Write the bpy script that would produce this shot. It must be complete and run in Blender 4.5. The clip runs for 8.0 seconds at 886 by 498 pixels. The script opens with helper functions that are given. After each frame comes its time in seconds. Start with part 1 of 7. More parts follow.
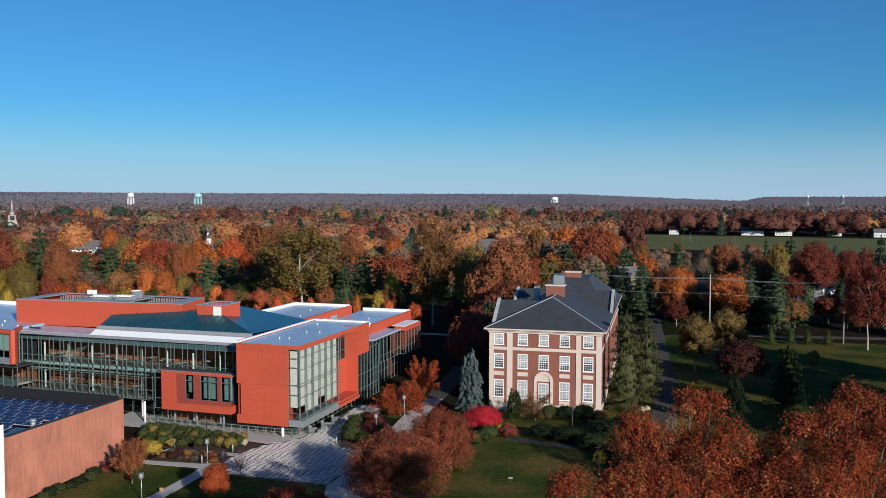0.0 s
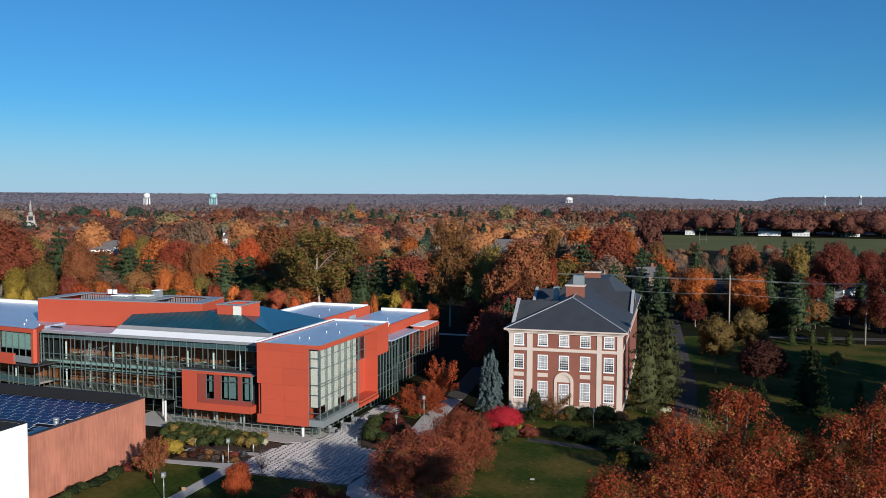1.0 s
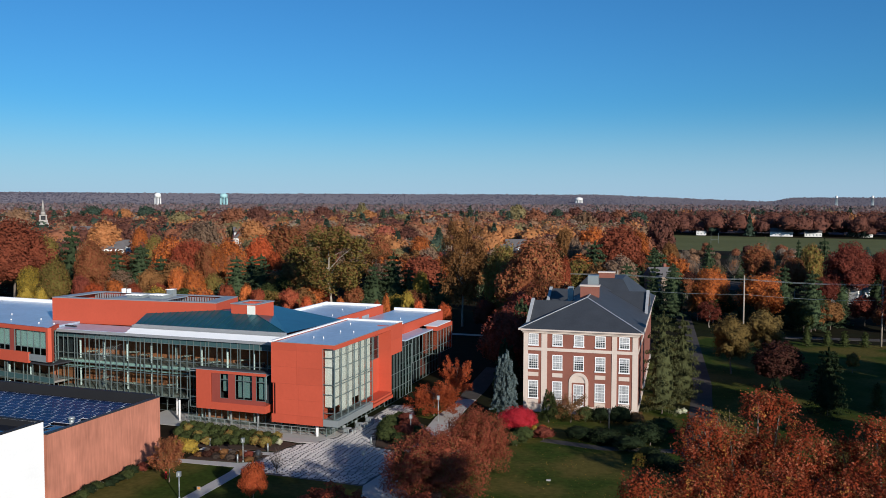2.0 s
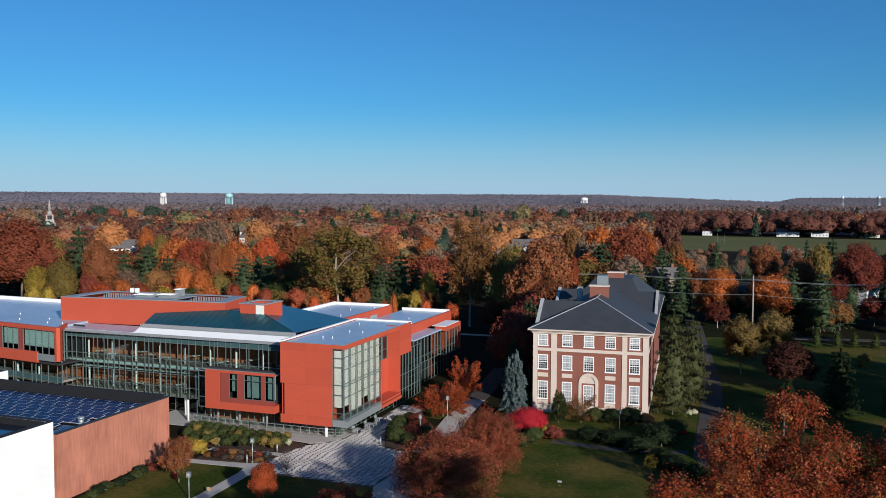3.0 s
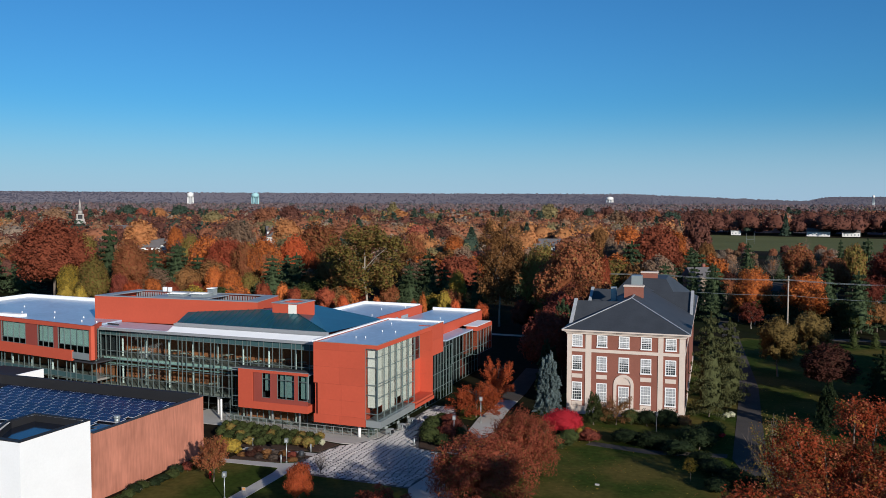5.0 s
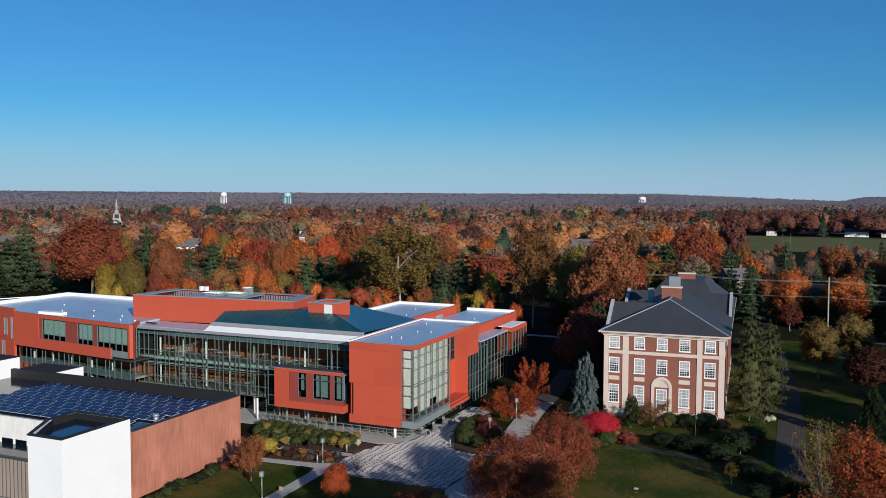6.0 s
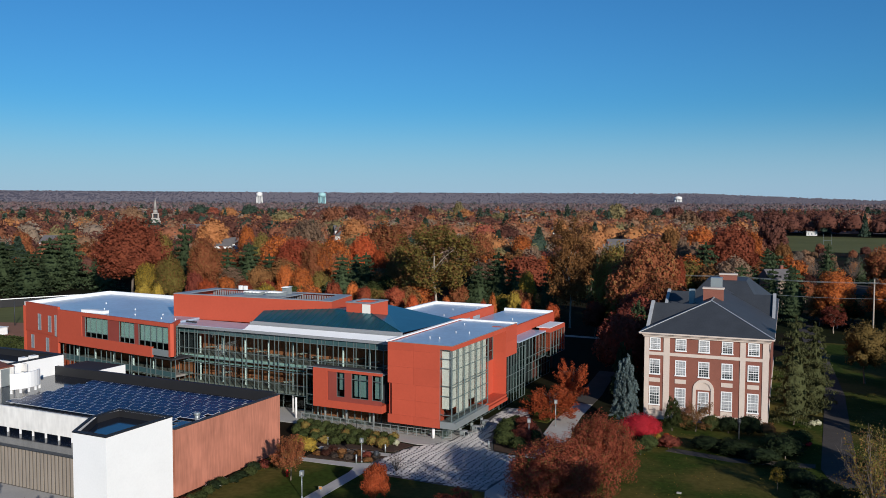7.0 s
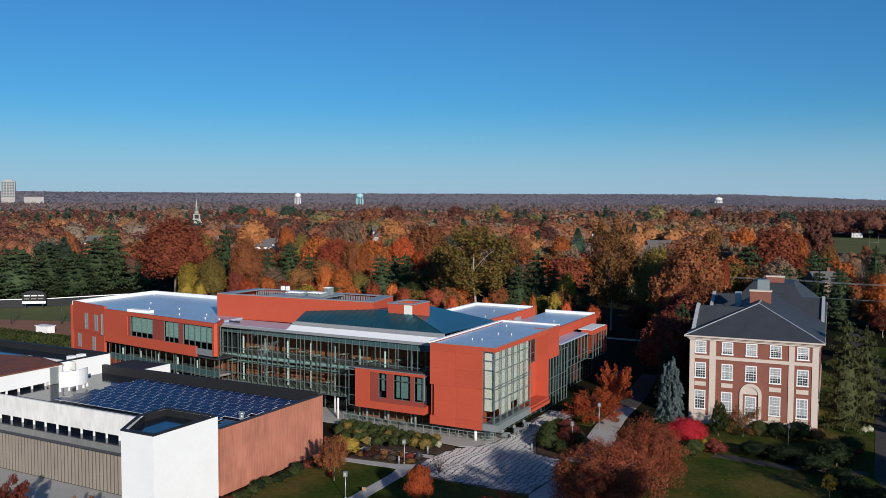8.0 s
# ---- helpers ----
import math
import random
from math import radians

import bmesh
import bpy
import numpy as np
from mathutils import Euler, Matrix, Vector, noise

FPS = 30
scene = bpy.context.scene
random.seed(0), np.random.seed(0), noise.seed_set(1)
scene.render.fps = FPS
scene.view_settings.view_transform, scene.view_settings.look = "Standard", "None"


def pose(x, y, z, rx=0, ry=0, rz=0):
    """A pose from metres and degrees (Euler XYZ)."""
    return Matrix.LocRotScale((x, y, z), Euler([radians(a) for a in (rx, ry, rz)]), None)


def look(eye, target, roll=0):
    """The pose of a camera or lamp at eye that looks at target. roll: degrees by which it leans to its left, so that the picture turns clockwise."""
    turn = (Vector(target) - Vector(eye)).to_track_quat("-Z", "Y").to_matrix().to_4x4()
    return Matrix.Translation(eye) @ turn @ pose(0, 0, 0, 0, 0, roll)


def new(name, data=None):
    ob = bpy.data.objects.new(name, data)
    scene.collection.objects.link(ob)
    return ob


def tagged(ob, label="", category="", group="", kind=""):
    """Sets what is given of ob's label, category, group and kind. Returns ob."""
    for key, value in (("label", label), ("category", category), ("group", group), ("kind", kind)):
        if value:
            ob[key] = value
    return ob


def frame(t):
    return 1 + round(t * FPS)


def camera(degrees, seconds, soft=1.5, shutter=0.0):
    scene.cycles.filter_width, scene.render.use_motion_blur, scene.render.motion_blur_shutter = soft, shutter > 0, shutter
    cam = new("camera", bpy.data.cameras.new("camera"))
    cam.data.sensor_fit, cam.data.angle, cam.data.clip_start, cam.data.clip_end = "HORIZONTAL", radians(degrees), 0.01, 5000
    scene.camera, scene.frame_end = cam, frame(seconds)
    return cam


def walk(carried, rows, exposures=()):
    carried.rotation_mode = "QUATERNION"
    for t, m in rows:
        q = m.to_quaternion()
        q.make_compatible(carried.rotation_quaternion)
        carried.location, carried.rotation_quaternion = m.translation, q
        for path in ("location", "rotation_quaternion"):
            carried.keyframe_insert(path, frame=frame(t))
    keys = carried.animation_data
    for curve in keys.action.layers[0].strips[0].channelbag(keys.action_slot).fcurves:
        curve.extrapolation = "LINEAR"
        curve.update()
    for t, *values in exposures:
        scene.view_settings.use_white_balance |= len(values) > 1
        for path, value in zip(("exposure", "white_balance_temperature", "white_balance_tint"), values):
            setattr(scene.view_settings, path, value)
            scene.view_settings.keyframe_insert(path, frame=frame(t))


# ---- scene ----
cam = camera(55.0, 8.0, soft=0.82)

PATH = [
    (0, (1.351, -0.769, 31.025), (0.75, 1.136, 30.916), 0.1),
    (0.5, (0.874, -0.717, 30.988), (0.251, 1.181, 30.88), 0.1),
    (1, (0.424, -0.676, 30.934), (-0.208, 1.218, 30.826), 0.1),
    (1.5, (0.017, -0.572, 30.879), (-0.627, 1.318, 30.771), 0.1),
    (3, (-1.203, -0.163, 30.776), (-1.867, 1.721, 30.668), 0.2),
    (3.5, (-1.563, -0.054, 30.739), (-2.232, 1.827, 30.631), 0.1),
    (4, (-1.91, 0.027, 30.718), (-2.586, 1.906, 30.61), 0.1),
    (5.5, (-3.153, 0.472, 30.73), (-3.902, 2.323, 30.62), 0.2),
    (6, (-3.589, 0.567, 30.741), (-4.373, 2.403, 30.631), 0.2),
    (6.5, (-4.032, 0.666, 30.747), (-4.853, 2.487, 30.636), 0.2),
    (7, (-4.437, 0.766, 30.754), (-5.293, 2.57, 30.643), 0.2),
    (7.5, (-4.901, 0.834, 30.743), (-5.795, 2.619, 30.632), 0.2),
    (8, (-5.361, 0.85, 30.733), (-6.294, 2.616, 30.624), 0.2),
]
walk(cam, [(t, look(eye, target, roll)) for t, eye, target, roll in PATH], [(0, 0.08), (1.5, 0.07), (4, 0.03), (5.5, -0.03), (8, -0.10)])


# ---- world, sun ----
SUN_AZ, SUN_EL = radians(48), radians(17.3)      # azimuth from -Y towards +X
to_sun = Vector((math.sin(SUN_AZ) * math.cos(SUN_EL), -math.cos(SUN_AZ) * math.cos(SUN_EL), math.sin(SUN_EL)))
world = bpy.data.worlds.new("sky")
scene.world = world
world.use_nodes = True
wn = world.node_tree
wn.nodes.clear()
sky = wn.nodes.new("ShaderNodeTexSky")
sky.sky_type = "NISHITA"
sky.sun_disc = False
sky.sun_elevation = SUN_EL
sky.sun_rotation = math.atan2(to_sun.x, to_sun.y)
sky.altitude, sky.air_density, sky.dust_density, sky.ozone_density = 30, 1.0, 0.2, 3.0
bg = wn.nodes.new("ShaderNodeBackground")
bg.inputs["Strength"].default_value = 0.097
wout = wn.nodes.new("ShaderNodeOutputWorld")
tint = wn.nodes.new("ShaderNodeMix")
tint.data_type, tint.blend_type = "RGBA", "MULTIPLY"
tint.inputs["Factor"].default_value = 1.0
tint.inputs["B"].default_value = (0.245, 0.66, 1.01, 1)      # clear, dry autumn air
wn.links.new(sky.outputs[0], tint.inputs["A"])
# pale haze that thins out within a few degrees of the horizon
coord, split = wn.nodes.new("ShaderNodeTexCoord"), wn.nodes.new("ShaderNodeSeparateXYZ")
fade = wn.nodes.new("ShaderNodeMapRange")
fade.interpolation_type = "SMOOTHERSTEP"
fade.inputs["From Min"].default_value, fade.inputs["From Max"].default_value = -0.02, 0.13
fade.inputs["To Min"].default_value, fade.inputs["To Max"].default_value = 0.75, 0.0
haze = wn.nodes.new("ShaderNodeMix")
haze.data_type = "RGBA"
haze.inputs["B"].default_value = (4.3, 5.8, 7.9, 1)
wn.links.new(coord.outputs["Generated"], split.inputs[0])
wn.links.new(split.outputs["Z"], fade.inputs["Value"])
wn.links.new(fade.outputs[0], haze.inputs["Factor"])
wn.links.new(tint.outputs["Result"], haze.inputs["A"])
wn.links.new(haze.outputs["Result"], bg.inputs[0])
wn.links.new(bg.outputs[0], wout.inputs[0])
sun = new("sun", bpy.data.lights.new("sun", "SUN"))
sun.data.energy, sun.data.angle, sun.data.color = 5.0, radians(0.5), (1.0, 0.94, 0.86)
sun.matrix_world = look((60, -60, 120), Vector((60, -60, 120)) - to_sun)

# ---- materials ----


def material(name, colour, rough=0.8, metal=0.0, vary=0.12, scale=0.5, fine=8.0, bump=0.0, spec=0.3, second=None, island=0.0, each=0.0, streak=0.0):
    """A node material: base colour with broad and fine variation, bump, and a shift per object or per island."""
    m = bpy.data.materials.new(name)
    m.use_nodes = True
    nt = m.node_tree
    b = nt.nodes["Principled BSDF"]
    b.inputs["Roughness"].default_value = rough
    b.inputs["Metallic"].default_value = metal
    b.inputs["Specular IOR Level"].default_value = spec
    geo = nt.nodes.new("ShaderNodeNewGeometry")
    n1, n2 = nt.nodes.new("ShaderNodeTexNoise"), nt.nodes.new("ShaderNodeTexNoise")
    n1.inputs["Scale"].default_value, n2.inputs["Scale"].default_value = scale, fine
    n1.inputs["Detail"].default_value, n2.inputs["Detail"].default_value = 3, 4
    nt.links.new(geo.outputs["Position"], n1.inputs["Vector"])
    nt.links.new(geo.outputs["Position"], n2.inputs["Vector"])
    if streak:      # runs of rain and dirt down the wall
        squash = nt.nodes.new("ShaderNodeVectorMath")
        squash.operation = "MULTIPLY"
        squash.inputs[1].default_value = (1, 1, streak)
        nt.links.new(geo.outputs["Position"], squash.inputs[0])
        nt.links.new(squash.outputs[0], n2.inputs["Vector"])
    add = nt.nodes.new("ShaderNodeMath")
    add.operation = "ADD"
    nt.links.new(n1.outputs["Fac"], add.inputs[0])
    nt.links.new(n2.outputs["Fac"], add.inputs[1])
    value = nt.nodes.new("ShaderNodeMapRange")
    value.inputs["From Min"].default_value, value.inputs["From Max"].default_value = 0.6, 1.4
    value.inputs["To Min"].default_value, value.inputs["To Max"].default_value = 1 - vary, 1 + vary
    nt.links.new(add.outputs[0], value.inputs["Value"])
    out = value.outputs[0]
    for amount, node, socket in ((island, geo, "Random Per Island"), (each, None, "Random")):
        if amount:
            node = node or nt.nodes.new("ShaderNodeObjectInfo")
            r = nt.nodes.new("ShaderNodeMapRange")
            r.inputs["To Min"].default_value, r.inputs["To Max"].default_value = 1 - amount, 1 + amount
            nt.links.new(node.outputs[socket], r.inputs["Value"])
            mul = nt.nodes.new("ShaderNodeMath")
            mul.operation = "MULTIPLY"
            nt.links.new(out, mul.inputs[0])
            nt.links.new(r.outputs[0], mul.inputs[1])
            out = mul.outputs[0]
    hsv = nt.nodes.new("ShaderNodeHueSaturation")
    hsv.inputs["Color"].default_value = (*colour, 1)
    if second:
        mix = nt.nodes.new("ShaderNodeMix")
        mix.data_type = "RGBA"
        mix.inputs["A"].default_value, mix.inputs["B"].default_value = (*colour, 1), (*second, 1)
        if island:
            nt.links.new(geo.outputs["Random Per Island"], mix.inputs["Factor"])
        else:
            ramp = nt.nodes.new("ShaderNodeMapRange")
            ramp.inputs["From Min"].default_value, ramp.inputs["From Max"].default_value = 0.42, 0.6
            nt.links.new(n1.outputs["Fac"], ramp.inputs["Value"])
            nt.links.new(ramp.outputs[0], mix.inputs["Factor"])
        nt.links.new(mix.outputs["Result"], hsv.inputs["Color"])
    nt.links.new(out, hsv.inputs["Value"])
    nt.links.new(hsv.outputs[0], b.inputs["Base Color"])
    if bump:
        bp = nt.nodes.new("ShaderNodeBump")
        bp.inputs["Strength"].default_value, bp.inputs["Distance"].default_value = bump, 0.05
        nt.links.new(n2.outputs["Fac"], bp.inputs["Height"])
        nt.links.new(bp.outputs[0], b.inputs["Normal"])
    return m


def leafy(name, colour, second, island=0.16, each=0.24, gain=1.5, hollow=True):
    """Foliage: matt, with a little light through the leaf, each leaf its own shade."""
    colour, second = [[gain * (0.94 * c + 0.06 * sum(q) / 3) for c in q] for q in (colour, second)]
    m = material(name, colour, rough=0.75, vary=0.30, scale=0.25, fine=2.2, second=second, island=island, each=each, spec=0.04)
    nt = m.node_tree
    b = nt.nodes["Principled BSDF"]
    colour_from = b.inputs["Base Color"].links[0].from_socket
    knots, relief = nt.nodes.new("ShaderNodeTexNoise"), nt.nodes.new("ShaderNodeBump")
    knots.inputs["Scale"].default_value, knots.inputs["Detail"].default_value = 1.1, 5
    relief.inputs["Strength"].default_value, relief.inputs["Distance"].default_value = 1.0, 0.5
    place = nt.nodes.new("ShaderNodeNewGeometry")
    nt.links.new(place.outputs["Position"], knots.inputs["Vector"])
    nt.links.new(knots.outputs["Fac"], relief.inputs["Height"])
    if hollow:      # hollows and knots of a leaf mass seen from far off
        nt.links.new(relief.outputs[0], b.inputs["Normal"])
    tr = nt.nodes.new("ShaderNodeBsdfTranslucent")
    mix = nt.nodes.new("ShaderNodeMixShader")
    mix.inputs[0].default_value = 0.22
    nt.links.new(colour_from, tr.inputs[0])
    nt.links.new(b.outputs[0], mix.inputs[1])
    nt.links.new(tr.outputs[0], mix.inputs[2])
    nt.links.new(mix.outputs[0], nt.nodes["Material Output"].inputs[0])
    return m


def glassy(name, tint, gloss=0.05):
    """Thin window glass: clear but tinted, with a mirror that grows at grazing angles."""
    m = bpy.data.materials.new(name)
    m.use_nodes = True
    nt = m.node_tree
    nt.nodes.remove(nt.nodes["Principled BSDF"])
    tr, gl, mix = nt.nodes.new("ShaderNodeBsdfTransparent"), nt.nodes.new("ShaderNodeBsdfGlossy"), nt.nodes.new("ShaderNodeMixShader")
    tr.inputs[0].default_value = (*tint, 1)
    gl.inputs["Roughness"].default_value = 0.02
    fr, pw, mr = nt.nodes.new("ShaderNodeLayerWeight"), nt.nodes.new("ShaderNodeMath"), nt.nodes.new("ShaderNodeMapRange")
    fr.inputs["Blend"].default_value = 0.5
    pw.operation = "POWER"
    pw.inputs[1].default_value = 5.0
    mr.inputs["To Min"].default_value, mr.inputs["To Max"].default_value = gloss, 1
    nt.links.new(fr.outputs["Facing"], pw.inputs[0])
    nt.links.new(pw.outputs[0], mr.inputs["Value"])
    nt.links.new(mr.outputs[0], mix.inputs[0])
    nt.links.new(tr.outputs[0], mix.inputs[1])
    nt.links.new(gl.outputs[0], mix.inputs[2])
    nt.links.new(mix.outputs[0], nt.nodes["Material Output"].inputs[0])
    return m


TERRA = material("terracotta panel", (0.47, 0.078, 0.040), 0.75, vary=0.06, scale=0.3, fine=3, each=0.05)
TERRA_DARK = material("dark red panel", (0.26, 0.055, 0.04), 0.6, vary=0.1)
# the blue of the reflected sky is put into the base colour
ROOF_PALE = material("sky-tinted pale roof membrane", (0.37, 0.46, 0.57), 0.3, vary=0.2, scale=0.15, fine=1.5, spec=0.5)
ROOF_WHITE = material("white roof coping", (0.86, 0.86, 0.85), 0.5, vary=0.05)
ROOF_TEAL = material("dark teal metal roof", (0.030, 0.13, 0.155), 0.3, metal=0.55, vary=0.25, scale=0.4, fine=4)
ROOF_GREY = material("grey metal cap", (0.33, 0.34, 0.35), 0.5, metal=0.3, vary=0.08)
MULLION = material("dark grey green aluminium", (0.15, 0.19, 0.19), 0.45, metal=0.3, vary=0.06)
METAL = material("grey aluminium", (0.36, 0.40, 0.40), 0.4, metal=0.5, vary=0.06)
METAL_DARK = material("dark metal", (0.045, 0.05, 0.055), 0.5, metal=0.3)
WHITE = material("white paint", (0.83, 0.83, 0.82), 0.6, vary=0.04, scale=0.4, fine=5)
CONCRETE = material("pale concrete", (0.42, 0.40, 0.37), 0.85, vary=0.12, scale=0.4, fine=6, bump=0.2)
BLIND = material("cream roller blind", (0.74, 0.73, 0.66), 0.9, vary=0.04)
WOOD_IN = material("warm wood interior wall", (0.42, 0.14, 0.065), 0.7, vary=0.2, scale=0.4)
FLOOR_IN = material("grey interior floor", (0.24, 0.22, 0.20), 0.7)
# near-black: the dimness of unlit rooms is put into this colour
SHADE_IN = material("interior shade as colour", (0.035, 0.035, 0.04), 0.8)
GLASS = glassy("tinted glass", (0.70, 0.80, 0.78), 0.05)
GLASS_CLEAR = glassy("clear glass", (0.82, 0.86, 0.85), 0.05)
SPANDREL = material("teal spandrel glass", (0.05, 0.10, 0.105), 0.15, vary=0.08, spec=0.6)
TEAL_BLIND = material("grey teal blind", (0.20, 0.28, 0.28), 0.8, vary=0.06)
LIGHT_SHELF = material("pale green glass shelf", (0.42, 0.55, 0.52), 0.3, vary=0.05)
BRICK = material("red brick", (0.235, 0.088, 0.062), 0.85, vary=0.15, scale=0.6, fine=9, bump=0.2)
STONE = material("cast stone", (0.60, 0.50, 0.43), 0.85, vary=0.08, scale=0.7, fine=6)
SLATE = material("dark slate roof", (0.05, 0.055, 0.062), 0.6, vary=0.2, scale=0.5, fine=5)
LEAD = material("grey lead coping", (0.36, 0.37, 0.38), 0.6, vary=0.15, scale=1, fine=6)
PANE_DARK = material("dark hall pane", (0.045, 0.055, 0.06), 0.08, vary=0.3, scale=0.7, spec=0.5)
GLAZE_DARK = material("dark window glazing", (0.30, 0.33, 0.36), 0.12, vary=0.2, scale=0.7, spec=0.6)
CURTAIN = material("white curtain", (0.33, 0.34, 0.35), 0.9, vary=0.1, scale=2)
BRICK_PALE = material("salmon brick", (0.42, 0.165, 0.108), 0.88, vary=0.3, scale=0.35, fine=3.5, bump=0.2, streak=0.12)
GROOVE = material("dark groove lining", (0.10, 0.088, 0.075), 0.8, vary=0.15)
CORRUGATED = material("ribbed grey cladding", (0.28, 0.24, 0.20), 0.6, vary=0.12, scale=0.4, fine=3, streak=0.1)
MEMBRANE = material("black wet roof membrane", (0.010, 0.014, 0.024), 0.10, vary=0.3, scale=0.3, fine=3, spec=0.45)
BLACK = material("black coping", (0.018, 0.018, 0.02), 0.6)
PV = material("blue solar cells", (0.010, 0.018, 0.06), 0.25, vary=0.15, scale=0.4, each=0.25, spec=0.14)
PV_FRAME = material("solar frame", (0.62, 0.64, 0.68), 0.4, metal=0.2)
RUST = material("rusty roof deck", (0.25, 0.075, 0.042), 0.85, vary=0.3, scale=0.6, second=(0.15, 0.06, 0.042))
STAIN = material("stained white band", (0.76, 0.74, 0.70), 0.7, vary=0.16, scale=0.6, fine=2.5, streak=0.25)
LAWN = material("lawn", (0.039, 0.060, 0.011), 0.95, vary=0.45, scale=0.10, fine=1.6, second=(0.085, 0.070, 0.019), bump=0.4, spec=0.03)
# darker than leaf litter is: the wood's shade is put into the colour
WOODLAND = material("shade-dark leaf litter", (0.022, 0.016, 0.010), 0.95, vary=0.35, scale=0.03, fine=0.6, second=(0.014, 0.018, 0.007), spec=0.03)
ASPHALT = material("asphalt", (0.085, 0.076, 0.070), 0.95, vary=0.2, scale=0.4, fine=5, spec=0.0)
PAVER_A = material("grey paver", (0.46, 0.43, 0.41), 0.85, vary=0.15, scale=0.5, fine=6, each=0.25)
PAVER_B = material("dark paver", (0.085, 0.08, 0.082), 0.85, vary=0.15, scale=0.5, fine=6)
BARK = material("grey bark", (0.15, 0.12, 0.095), 0.9, vary=0.25, scale=1.5, fine=8)
BARK_PALE = material("pale bark", (0.36, 0.31, 0.26), 0.9, vary=0.25, scale=1.0, fine=6)
TWIG = material("bare grey twigs", (0.16, 0.125, 0.10), 0.9, vary=0.2, scale=1.5, fine=8)
MULCH = material("bark mulch", (0.055, 0.032, 0.022), 0.95, vary=0.3, scale=1, fine=6)
FIELD = material("playing field turf", (0.125, 0.130, 0.055), 0.95, vary=0.2, scale=0.02, fine=0.3, spec=0.03)
CLAY = material("infield clay", (0.26, 0.12, 0.07), 0.95, vary=0.15, scale=0.1)
# greyed and blued: the haze of distance is put into the hills' colour
HILL = material("haze-toned wooded hills", (0.165, 0.145, 0.165), 1.0, vary=0.2, scale=0.006, fine=0.03, second=(0.135, 0.13, 0.155), spec=0.0)

